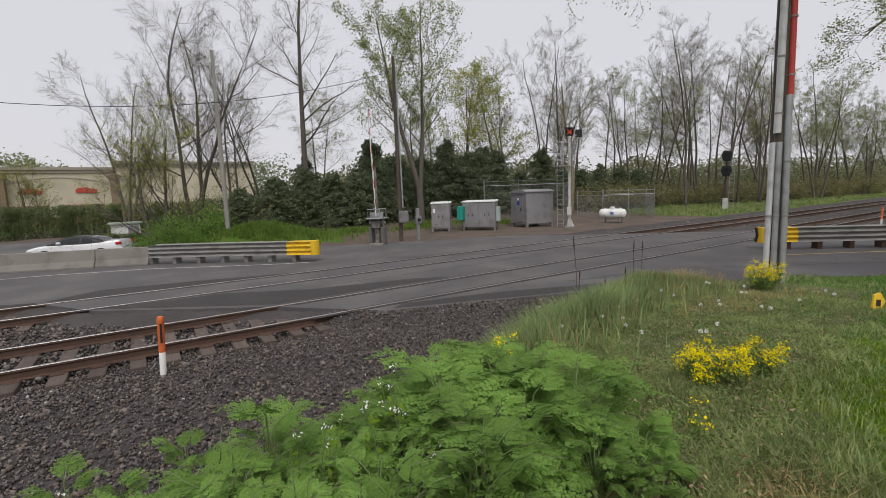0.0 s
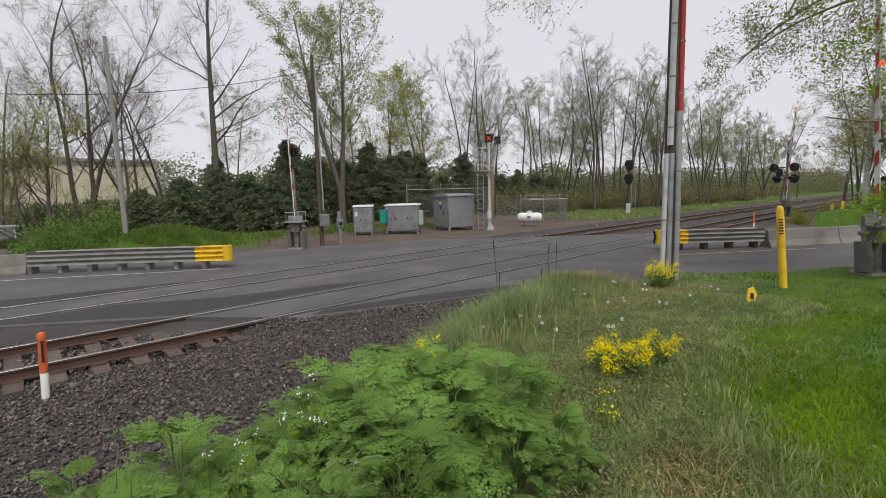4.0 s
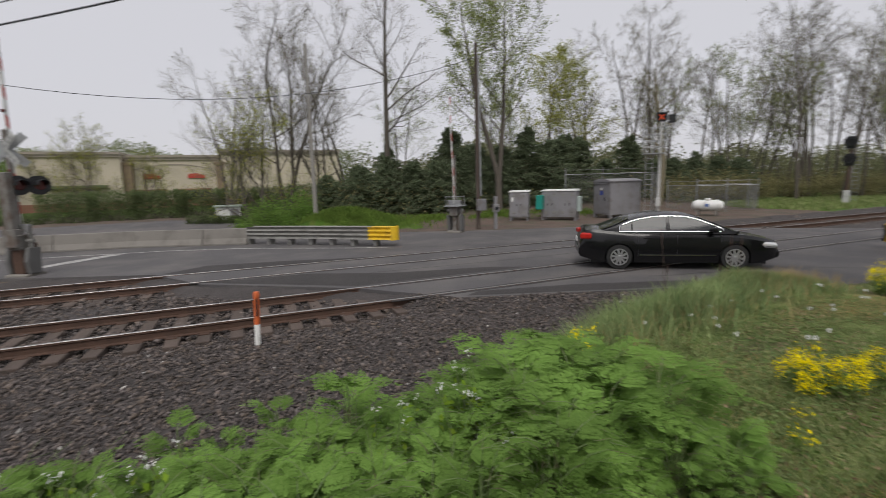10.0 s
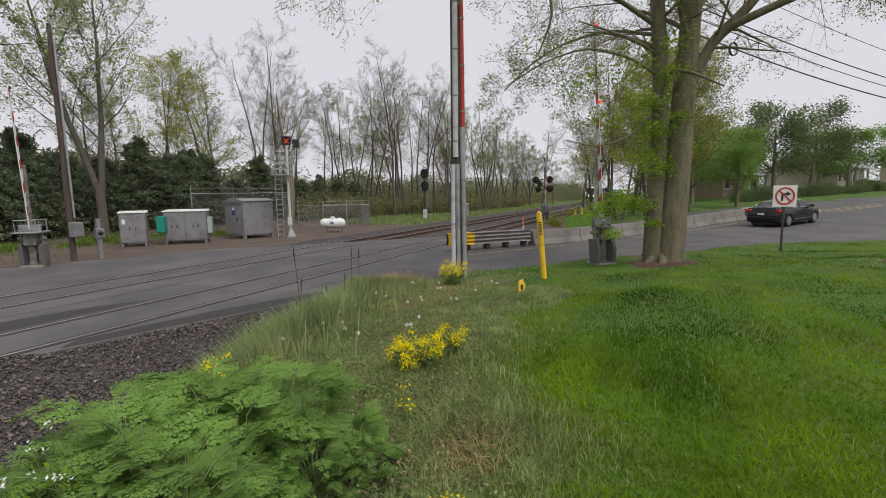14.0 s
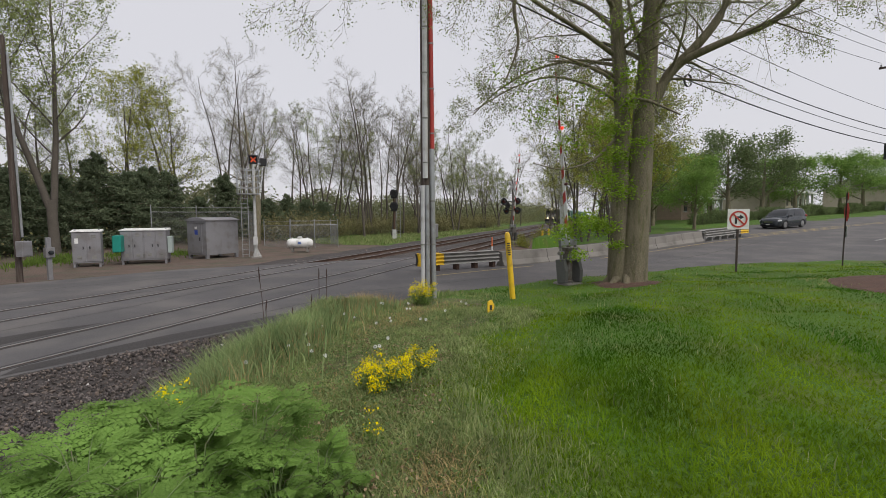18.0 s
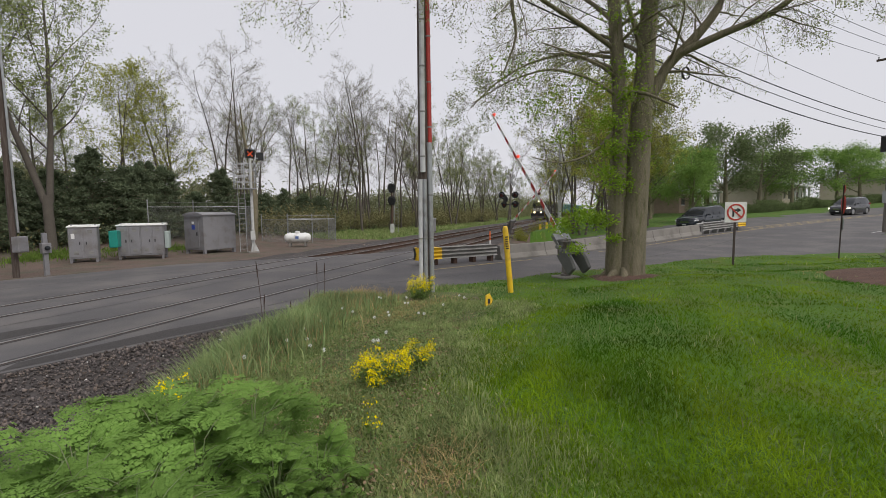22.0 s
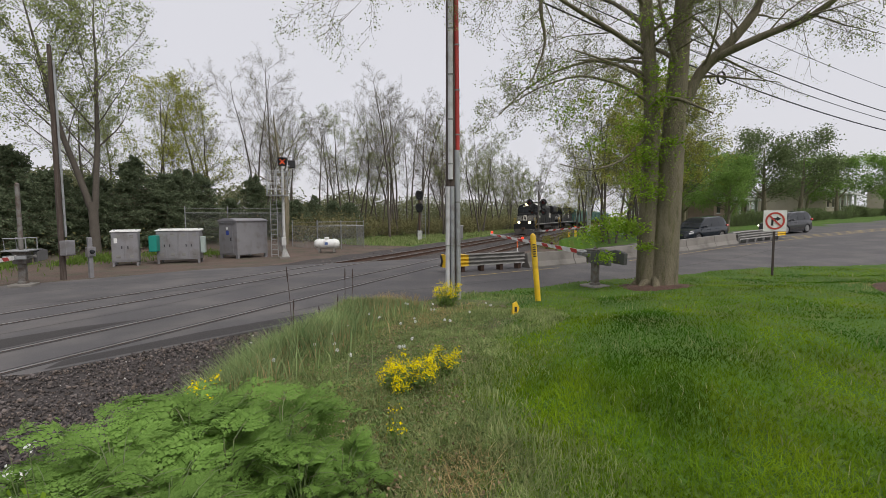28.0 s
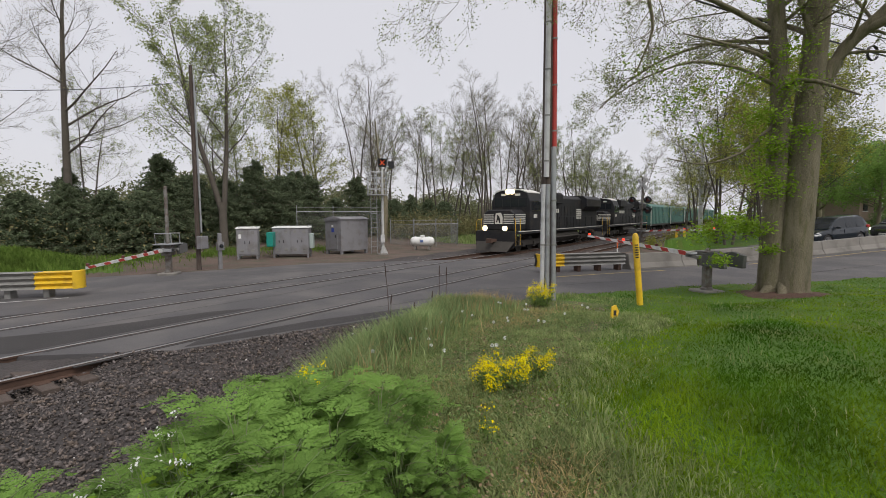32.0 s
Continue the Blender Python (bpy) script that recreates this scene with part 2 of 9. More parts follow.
def glowing(name, colour, strength):
    m = bpy.data.materials.new(name)
    m.use_nodes = True
    p = m.node_tree.nodes["Principled BSDF"]
    p.inputs["Base Color"].default_value = (*colour, 1)
    p.inputs["Emission Color"].default_value = (*colour, 1)
    p.inputs["Emission Strength"].default_value = strength
    return m


ASPHALT = paint("asphalt", (0.085, 0.08, 0.082), 0.85, vary=0.22, scale=0.35, fine=55, bump=0.35, dirt=(0.125, 0.115, 0.11), dirt_amount=0.5)
TAR = paint("fresh_asphalt", (0.035, 0.031, 0.03), 0.8, vary=0.3, scale=1.2, fine=60, bump=0.4)
SOIL = paint("soil", (0.112, 0.078, 0.062), 0.95, vary=0.35, scale=0.5, fine=22, bump=0.6, spread=0.03, dirt=(0.075, 0.07, 0.045), dirt_amount=0.5)
BALLAST_BED = paint("ballast_bed", (0.06, 0.052, 0.05), 0.95, vary=0.4, scale=1.0, fine=26, bump=0.9, spread=0.04)
VERGE = paint("weedy_soil", (0.105, 0.085, 0.045), 0.95, vary=0.35, scale=1.2, fine=30, bump=0.8, spread=0.03, dirt=(0.085, 0.115, 0.03), dirt_amount=0.7)
TURF = paint("turf", (0.055, 0.118, 0.006), 0.95, vary=0.35, scale=0.6, fine=30, bump=0.8, spread=0.03, dirt=(0.10, 0.115, 0.02), dirt_amount=0.3)
STONE = paint("crushed_stone", (0.108, 0.092, 0.088), 0.9, vary=0.25, scale=4, fine=60, per_island=0.75, bump=0.3, dirt=(0.13, 0.10, 0.08), dirt_amount=0.5)
RUST = paint("rusty_steel", (0.092, 0.053, 0.038), 0.8, 0.2, vary=0.3, scale=3, fine=50, dirt=(0.07, 0.045, 0.035))
RAILTOP = paint("polished_rail", (0.36, 0.345, 0.335), 0.4, 0.9, vary=0.15, scale=2, fine=30, bump=0.05)
TIMBER = paint("weathered_sleeper", (0.088, 0.067, 0.056), 0.9, vary=0.35, scale=2, fine=30, per_object=0.35, stretch=(4, 0.6, 4), dirt=(0.09, 0.065, 0.055), bump=0.5)
CONCRETE = paint("concrete", (0.21, 0.195, 0.175), 0.9, vary=0.15, scale=0.8, fine=40, dirt=(0.13, 0.118, 0.105), bump=0.3)
GALV = paint("galvanised_steel", (0.36, 0.37, 0.38), 0.5, 0.55, vary=0.15, scale=1.5, fine=35, dirt=(0.24, 0.23, 0.22), bump=0.08)
DULL = paint("weathered_galvanised_rail", (0.27, 0.265, 0.25), 0.6, 0.5, vary=0.2, scale=1.2, fine=30, dirt=(0.16, 0.15, 0.14), stretch=(1, 1, 4), bump=0.1)
YELLOW = paint("yellow_paint", (0.72, 0.46, 0.02), 0.5, vary=0.12, scale=2, fine=30, dirt=(0.50, 0.31, 0.03), bump=0.08)
WHITE = paint("white_paint", (0.72, 0.72, 0.70), 0.5, vary=0.08, scale=2, fine=30, dirt=(0.5, 0.49, 0.46), bump=0.06)
LINE = paint("road_line", (0.5, 0.49, 0.47), 0.8, vary=0.25, scale=3, fine=60, dirt=(0.2, 0.19, 0.18), dirt_amount=0.6)
LINE_Y = paint("yellow_road_line", (0.45, 0.33, 0.10), 0.8, vary=0.25, scale=3, fine=60, dirt=(0.2, 0.17, 0.12), dirt_amount=0.6)
BLACK = paint("black_paint", (0.018, 0.018, 0.02), 0.5, vary=0.2, scale=3, fine=40)
RED = paint("red_paint", (0.45, 0.045, 0.035), 0.5, vary=0.12, scale=3, fine=40)
ORANGE = paint("orange_paint", (0.70, 0.15, 0.04), 0.55, vary=0.15, scale=6, fine=50, dirt=(0.45, 0.12, 0.05))
WOODPOLE = paint("creosoted_pole", (0.075, 0.055, 0.045), 0.9, vary=0.3, scale=1.5, fine=30, stretch=(6, 6, 0.5), dirt=(0.13, 0.11, 0.095), bump=0.4)
BARK = paint("bark", (0.18, 0.155, 0.105), 0.95, vary=0.35, scale=2.5, fine=26, stretch=(2.2, 2.2, 0.5), dirt=(0.115, 0.108, 0.05), bump=0.9, spread=0.03)
TWIG = paint("twigs", (0.105, 0.09, 0.074), 0.95, vary=0.25, scale=2, fine=20, bump=0.2)
CABINET = paint("grey_cabinet", (0.255, 0.25, 0.262), 0.55, 0.25, vary=0.12, scale=1.2, fine=30, dirt=(0.20, 0.185, 0.18), bump=0.06)
TEAL = paint("teal_enamel", (0.01, 0.24, 0.19), 0.45, vary=0.12, scale=3, fine=30)
GLASS = paint("dark_glass", (0.02, 0.023, 0.026), 0.08, vary=0.1, scale=2, fine=10, bump=0.0, specular=0.4)


# ---- the lie of the land ----
NEAR_EDGE = [(-90, 50), (-40, 29.5), (-17, 20.7), (-6.5, 17.0), (-2.7, 15.4), (-1.3, 13.2), (2.2, 10.7), (4.0, 8.7), (8.3, 7.25),
             (12.5, 5.0), (17.6, 1.2), (21.5, -3.0), (23.6, -6.5), (24.5, -10), (25, -45)]
FAR_SIDE = [(32, -45), (32.5, -19), (35, -15.6), (41, -20.5), (52, -31), (100, -80), (112, -70), (66, -24), (52, -10.5), (44, -3.8),
            (36, 2.2), (29, 7.6), (24, 11.6), (19.2, 15.7), (16, 18.8), (10, 20.9), (7, 22.4), (3.5, 26.5), (1, 31), (0, 38), (-6, 43),
            (-20, 41), (-40, 46), (-90, 66)]
ROAD = NEAR_EDGE + FAR_SIDE
TRACKS = (9.9, 14.2)


def smooth(a, b, x):
    k = np.clip((np.asarray(x, float) - a) / (b - a), 0, 1)
    return k * k * (3 - 2 * k)


def rise(x, y):
    """The road climbs away to the east; the far carriageway lies lower."""
    s = 0.87 * x - 0.5 * y
    r = np.where(s < 15, 0, np.where(s < 20, 0.0033 * (s - 15) ** 2, 0.0825 + 0.033 * (np.minimum(s, 150) - 20)))
    dip = 0.68 * smooth(25.5, 31, y) * smooth(39.5, 36.5, y) * smooth(5, -2, x)
    return r * smooth(-6, 6, -np.asarray(y, float) + 1) - dip


def inside(poly, x, y):
    x, y = np.asarray(x, float), np.asarray(y, float)
    hit = np.zeros(x.shape, bool)
    for (x0, y0), (x1, y1) in zip(poly, poly[1:] + poly[:1]):
        if y0 != y1:
            hit ^= ((y0 > y) != (y1 > y)) & (x < (x1 - x0) * (y - y0) / (y1 - y0) + x0)
    return hit


def away(line, x, y):
    """The distance from a line of points."""
    x, y = np.asarray(x, float), np.asarray(y, float)
    best = np.full(x.shape, 1e9)
    for (x0, y0), (x1, y1) in zip(line, line[1:]):
        k = np.clip(((x - x0) * (x1 - x0) + (y - y0) * (y1 - y0)) / ((x1 - x0) ** 2 + (y1 - y0) ** 2), 0, 1)
        best = np.minimum(best, np.hypot(x - x0 - k * (x1 - x0), y - y0 - k * (y1 - y0)))
    return best


def foot(x):
    """Where the ballast meets the bank of weeds."""
    return np.interp(x, [-40, -2, 2, 5, 9], [4.6, 4.6, 4.9, 5.9, 7.0])


def height(x, y):
    x, y = np.asarray(x, float), np.asarray(y, float)
    road = inside(ROAD, x, y)
    gap = away(NEAR_EDGE, x, y)
    lawn = 0.10 + 0.72 * smooth(0.5, 9.0, gap) - 0.1 * smooth(8, 20, gap)
    bank = -0.32 + 1.1 * smooth(-0.1, 2.6, foot(x) - y)
    south = np.minimum(np.where(x < 10, bank, 9), lawn)
    bed = -0.265 + 0.05 * np.cos((y - 12) * 1.5)
    north = -0.03 + 0.55 * smooth(24, 40, y) * smooth(4, 8, x) + 0.5 * smooth(60, 30, x) * smooth(22, 34, y) * smooth(10, 20, x)
    mound = 0.95 * np.exp(-(((x - 5.2) / 2.6) ** 2 + ((y - 27.5) / 2.0) ** 2))
    side = np.where(y < foot(x) + 0.01, south, np.where(y < 17.2, bed, north + mound))
    side = np.where((x > 9) & (y < 9) & (away(NEAR_EDGE, x, y) < 60) & (x < 24.6), lawn, side)
    side = np.where((x > 25) & (y < 3), 0.05, side)
    side = np.where((x > 19) & (y > 5) & (y < 17.2), bed + 0.1, side)
    side = np.where((x < -3) & (y > 16.2) & (y < 17.2), -0.15, side)
    edge = away(ROAD + ROAD[:1], x, y)
    side = np.where((side < -0.06) & (np.abs(x) < 60), side + (-0.06 - side) * (1 - smooth(0.1, 1.1, edge)), side)
    bumps = 0.035 * np.sin(x * 1.7 + 2 * np.sin(y * 0.9)) * np.cos(y * 1.3)
    return np.where(road, -0.12, side + bumps) + rise(x, y)


def ground_zone(x, y):
    """0 soil, 1 ballast, 2 turf, 3 weedy soil."""
    x, y = np.asarray(x, float), np.asarray(y, float)
    z = np.zeros(x.shape, int)
    wob = 0.25 * np.sin(x * 2.1) + 0.2 * np.sin(y * 3.3 + x)
    z = np.where((y > foot(x) - 0.5 + wob) & (y < 16.8) & (x < 9.5), 1, z)
    z = np.where((y > 7.5) & (y < 17.2) & (x > 16), 1, z)
    z = np.where((y <= foot(x) - 0.5 + wob) & (x < 10), 2, z)
    z = np.where((x >= 9.0) & (y < 9) & (x < 25.5), 2, z)
    z = np.where((x > 25) & (y < 5), 2, z)
    z = np.where((y > 24 + wob) & (x > 1.0) & (x < 9), 2, z)
    z = np.where((y > 17.5) & (y < 30) & (x < -18), 2, z)
    z = np.where((x > 34 + 3 * wob) & (y > 17.5 + wob), 2, z)
    z = np.where((y > 55), 2, z)
    verge = np.interp(x, [1.5, 2.7, 3.4, 4.0, 5.0, 7.0, 9.0, 12.0], [0.1, 0.55, 0.95, 1.3, 1.65, 2.05, 2.0, 3.2])
    z = np.where((z == 2) & (x > 1.4) & (x < 12) & (y > verge + 0.3 * wob) & (y < 8), 3, z)
    return z


def build_ground():
    def axis(lo, hi, fine0, fine1, step):
        a = [fine0]
        d = step
        while a[-1] > lo:
            d *= 1.25
            a.append(a[-1] - d)
        a = a[::-1] + list(np.arange(fine0 + step, fine1, step))
        d = step
        while a[-1] < hi:
            d *= 1.25
            a.append(a[-1] + d)
        return np.array(a)

    xs, ys = axis(-900, 900, -14, 32, 0.25), axis(-900, 900, -12, 30, 0.25)
    gx, gy = np.meshgrid(xs, ys)
    gz = height(gx, gy)
    far = np.hypot(gx, gy) > 350
    gz = np.where(far, 0.5, gz)
    n = len(xs)
    i = np.arange((len(ys) - 1) * n).reshape(-1, n)[:, :-1].ravel()
    faces = np.stack([i, i + 1, i + n + 1, i + n], 1)
    me = raw("ground", np.stack([gx, gy, gz], -1), faces, SOIL, True)
    me.materials.append(BALLAST_BED)
    me.materials.append(TURF)
    me.materials.append(VERGE)
    cx = (xs[:-1] + xs[1:]) / 2
    cy = (ys[:-1] + ys[1:]) / 2
    zx, zy = np.meshgrid(cx, cy)
    me.polygons.foreach_set("material_index", ground_zone(zx, zy).ravel().astype(np.int32))
    tagged(new("ground", me), "bare soil, ballast and mown turf around the crossing", "ground", kind="structure")


def sheet(name, outline, lift, material, cell=2.0, skirt=0.1, wave=None):
    """A paved sheet with the given outline, laid on the rising land."""
    bm = bmesh.new()
    bm.faces.new([bm.verts.new((x, y, 0)) for x, y in outline])
    xs, ys = [p[0] for p in outline], [p[1] for p in outline]
    for axis, lo, hi in ((0, min(xs), max(xs)), (1, min(ys), max(ys))):
        k = lo + cell
        while k < hi:
            no = (1, 0, 0) if axis == 0 else (0, 1, 0)
            co = (k, 0, 0) if axis == 0 else (0, k, 0)
            bmesh.ops.bisect_plane(bm, geom=bm.verts[:] + bm.edges[:] + bm.faces[:], plane_co=co, plane_no=no)
            k += cell
    edge = [e for e in bm.edges if e.is_boundary]
    if skirt:
        low = bmesh.ops.extrude_edge_only(bm, edges=edge)
        down = {v for v in low["geom"] if isinstance(v, bmesh.types.BMVert)}
    else:
        down = set()
    for v in bm.verts:
        v.co.z = float(rise(v.co.x, v.co.y)) + lift - (skirt if v in down else 0)
    bmesh.ops.recalc_face_normals(bm, faces=bm.faces)
    if sum(f.normal.z for f in bm.faces) < 0:
        bmesh.ops.reverse_faces(bm, faces=bm.faces)
    me = bpy.data.meshes.new(name)
    bm.to_mesh(me)
    bm.free()
    me.materials.append(material)
    return me


build_ground()
tagged(new("road", sheet("road", ROAD, -0.02, ASPHALT, 4.0)), "worn grey asphalt road across the railway", "road", kind="structure")


# ---- railway ----
RAIL = [(-0.07, -0.17), (0.07, -0.17), (0.07, -0.155), (0.012, -0.14), (0.012, -0.045), (0.036, -0.035), (0.036, -0.004),
        (-0.036, -0.004), (-0.036, -0.035), (-0.012, -0.045), (-0.012, -0.14), (-0.07, -0.155)]
HEAD = [(-0.034, -0.006), (0.034, -0.006), (0.03, 0.0), (-0.03, 0.0)]


def build_track(y, x_west, x_east, stops):
    """Two rails on sleepers; between the stops the rails lie sunk in the pavement."""
    track = thing("railway_track", "rusty railway track on weathered timber sleepers and ballast", "railway track", pose(0, y, 0), "tracks", "structure")
    for k, off in enumerate((-0.7525, 0.7525)):
        s, h = Shape(), Shape()
        path = [(x, off, 0) for x in np.linspace(x_west, x_east, 60)]
        s.sweep(RAIL, path)
        h.sweep(HEAD, path)
        rail = part("rail", s, RUST, track)
        part("railhead", h, RAILTOP, rail, "polished running surface")
    b = Shape().box(-0.115, 0.115, -1.3, 1.3, -0.34, -0.165)
    first = None
    rng = random.Random(3)
    x = x_west
    while x < x_east:
        if not stops[0] < x < stops[1] and (-22 < x < 45):
            at = pose(x + rng.uniform(-0.03, 0.03), rng.uniform(-0.06, 0.06), rng.uniform(-0.012, 0.006), 0, 0, rng.uniform(-1.5, 1.5))
            first = again(first, track, at) if first else part("sleeper", b, TIMBER, track, bevel=0.012, at=at)
        x += 0.52
    far, plate = Shape(), Shape()
    x = x_west
    while x < x_east:
        if not stops[0] < x < stops[1]:
            if not -22 < x < 45:
                far.box(x - 0.115, x + 0.115, -1.3, 1.3, -0.34, -0.165)
            else:
                for off in (-0.7525, 0.7525):
                    plate.box(x - 0.09, x + 0.09, off - 0.17, off + 0.17, -0.168, -0.155)
        x += 0.52
    tagged(part("far_sleepers", far, TIMBER, track), kind="stuff")
    tagged(part("tie_plates", plate, RUST, track), kind="stuff")


build_track(TRACKS[0], -120, 260, (3.6, 21.5))
build_track(TRACKS[1], -120, 260, (-1.7, 19.0))


def groove(y, x0, x1, name="flangeway"):
    """The dark gap along a rail sunk in the pavement."""
    s = Shape()
    for off in (-0.7525, 0.7525):
        for side in (-1, 1):
            c = y + off + side * 0.075
            s.box(x0, x1, c - 0.04, c + 0.04 + (0.03 if side > 0 else 0.0), -0.03, -0.012)
    tagged(new(name, mesh_of(name, s, TAR)), "tarred gaps along rails sunk in asphalt", "rail groove", kind="structure")


groove(TRACKS[0], 2.6, 21.8)
groove(TRACKS[1], -1.6, 19.2)


# ---- median barriers ----
BARRIER = [(-0.30, 0), (0.30, 0), (0.30, 0.075), (0.17, 0.30), (0.10, 0.71), (-0.10, 0.71), (-0.17, 0.30), (-0.30, 0.075)]


def land(pts, lift=0.0):
    return [(x, y, float(rise(x, y)) + lift) for x, y in pts]


def even(pts, step):
    """Points at even steps along a line of corners."""
    pts = [Vector((*p, 0)) for p in pts]
    out, rest = [pts[0].copy()], step
    for a, b in zip(pts, pts[1:]):
        d, used = (b - a).length, 0.0
        while d - used >= rest:
            used += rest
            out.append(a.lerp(b, used / d))
            rest = step
        rest -= d - used
    return [(p.x, p.y) for p in out]


def build_barrier(pts):
    run = even(pts, 3.0)
    if math.dist(run[-1], pts[-1]) > 0.4:
        run.append(pts[-1])
    ob = thing("concrete_barrier", "grey concrete median barrier with stained sides", "barrier", kind="structure")
    for a, b in zip(run, run[1:]):
        d = Vector((b[0] - a[0], b[1] - a[1]))
        g = d.normalized() * 0.012
        s = Shape().sweep(BARRIER, land([(a[0] + g.x, a[1] + g.y), (b[0] - g.x, b[1] - g.y)], -0.03))
        part("barrier_segment", s, CONCRETE, ob, bevel=0.015)
    return ob


def thrie(side):
    """The waved face of a guard rail, with thickness."""
    front = []
    for k in range(13):
        z = 0.27 + 0.50 * k / 12
        front.append((side * (0.22 + 0.045 * math.cos(k * math.pi / 2)), z))
    return front + [(a - side * 0.02, z) for a, z in reversed(front)]


def build_guard_rail(pts, end_first, label, chevron, painted=4):
    """Waved steel on both sides of blocked posts, with a yellow nose at one end."""
    if not end_first:
        pts = pts[::-1]
    run = even(pts, 0.25)
    ob = thing("guard_rail", label, "guard rail")
    nose, body = run[:painted + 1], run[painted:]
    for side in (-1, 1):
        part("rail_beam", Shape().sweep(thrie(side), land(body, -0.02)), DULL, ob, smooth=True)
        part("nose_beam", Shape().sweep([(a + side * 0.005, z) for a, z in thrie(side)], land(nose, -0.02)), YELLOW, ob, "yellow painted rail end", smooth=True)
    cap = Shape().sweep([(-0.2, 0.745), (0.2, 0.745), (0.2, 0.76), (-0.2, 0.76)], land(nose, -0.02))
    part("nose_cap", cap, YELLOW, ob)
    d = Vector((run[1][0] - run[0][0], run[1][1] - run[0][1])).normalized()
    turn = math.degrees(math.atan2(d.y, d.x))
    at = pose(run[0][0], run[0][1], float(rise(*run[0])), 0, 0, turn)
    face, v, f = Shape(), [], []
    for k in range(9):
        w = math.pi * (0.5 + k / 8)
        a, b = 0.216 * math.cos(w), 0.27 * math.sin(w)
        v += [(a, b, 0.23), (a, b, 0.77), (a * 0.9, b * 0.95, 0.77), (a * 0.9, b * 0.95, 0.23)]
    for k in range(8):
        f += [(4 * k + c, 4 * k + 4 + c, 4 * k + 4 + (c + 1) % 4, 4 * k + (c + 1) % 4) for c in range(4)]
    face.add(v, f + [(0, 1, 2, 3), (35, 34, 33, 32)])
    part("nose_plate", face, YELLOW, ob, smooth=True, at=at)
    if chevron:
        v = Shape()
        for k in (-1, 1):
            v.prism([(-0.13, 0.5), (0.03, 0.5), (0.14, 0.5 + k * 0.25), (-0.02, 0.5 + k * 0.25)], -0.004, 0.004, pose(-0.235, 0, 0, 0, 0, 90))
        part("chevron", v, BLACK, ob, "black chevron marking", at=at)
    for p in run[3::4]:
        z = float(rise(*p))
        s = Shape().box(-0.08, 0.08, -0.17, 0.17, -0.1, 0.60, pose(p[0], p[1], z, 0, 0, turn))
        part("post", s, RUST if chevron else DULL, ob, bevel=0.01)
    return ob


LEFT_MEDIAN = [(-13.2, 24.9), (-10.6, 24.5), (-4.8, 23.7), (-0.1, 21.8), (2.4, 19.9), (5.2, 17.45)]
RIGHT_MEDIAN = [(18.4, 7.6), (21.6, 4.85), (25.2, 2.1), (30, -1.9), (35.5, -5.9), (37.8, -7.7), (40.2, -9.6)]
build_barrier(LEFT_MEDIAN[1:4])
build_barrier(RIGHT_MEDIAN[1:5])
build_guard_rail(LEFT_MEDIAN[3:], False, "grey waved steel guard rail with a yellow end beside the tracks", False)
build_guard_rail(LEFT_MEDIAN[:2], True, "short grey guard rail with a yellow end on the far median", True, 1)
build_guard_rail(RIGHT_MEDIAN[:2], True, "grey waved steel guard rail with a yellow chevron nose", True)
build_guard_rail(RIGHT_MEDIAN[4:], False, "grey guard rail with a yellow end on the rising road", False)


# ---- crossing gates ----
AGED = paint("aged_steel", (0.21, 0.20, 0.185), 0.65, 0.35, vary=0.25, scale=2.5, fine=35, dirt=(0.12, 0.085, 0.065), dirt_amount=0.5, bump=0.15)
DIRTY = paint("dirty_white", (0.42, 0.42, 0.41), 0.6, vary=0.2, scale=4, fine=40, dirt=(0.22, 0.21, 0.2), bump=0.08)
LAMP_RED = glowing("red_lamp", (1.0, 0.05, 0.02), 1.3)
LENS = paint("red_lens", (0.13, 0.045, 0.042), 0.12, vary=0.1, bump=0)


def build_lamp(parent, at, lit=False):
    """A round black signal lamp with its hood, facing its own -y."""
    disc = part("backboard", Shape().lathe([(0.02, 0), (0.29, 0), (0.29, 0.02), (0.02, 0.02)], 20, pose(0, 0, 0, 90)), BLACK, parent, "round black backboard", smooth=True, at=at)
    part("lens", Shape().lathe([(0.01, 0), (0.15, 0.0), (0.12, 0.035), (0.01, 0.05)], 16, pose(0, -0.02, 0, 90)), LAMP_RED if lit else LENS, disc, "red lens", smooth=True)
    hood = Shape()
    for k in range(10):
        a, b = math.pi * (k / 10), math.pi * ((k + 1) / 10)
        p = [(0.17 * math.cos(w), y, 0.17 * math.sin(w)) for w in (a, b) for y in (-0.02, -0.30)]
        q = [(0.16 * math.cos(w), y, 0.16 * math.sin(w)) for w in (a, b) for y in (-0.02, -0.30)]
        hood.add(p + q, [(0, 1, 3, 2), (4, 6, 7, 5), (1, 5, 7, 3)])
    part("hood", hood, BLACK, disc, smooth=True)


def build_crossbuck(parent, z, turn, back=False, fresh=False):
    for k, lean in enumerate((45, -45)):
        s = Shape().box(-0.62, 0.62, -0.012 - 0.014 * k, 0.0 - 0.014 * k, -0.115, 0.115, pose(0, -0.07, z, 0, lean, 0))
        blade = part("crossbuck_blade", s, WHITE if fresh else GALV if back else DIRTY, parent, "weathered white crossing blade", bevel=0.004, at=pose(0, 0, 0, 0, 0, turn))
        if not back:
            bars = Shape()
            for x in (-0.45, -0.30, -0.15, 0.15, 0.30, 0.45):
                bars.box(x - 0.05, x + 0.05, -0.017 - 0.014 * k, -0.012 - 0.014 * k, -0.06, 0.06, pose(0, -0.07, z, 0, lean, 0))
            part("worn_lettering", bars, paint("worn_letters", (0.25, 0.25, 0.25), 0.7), blade)


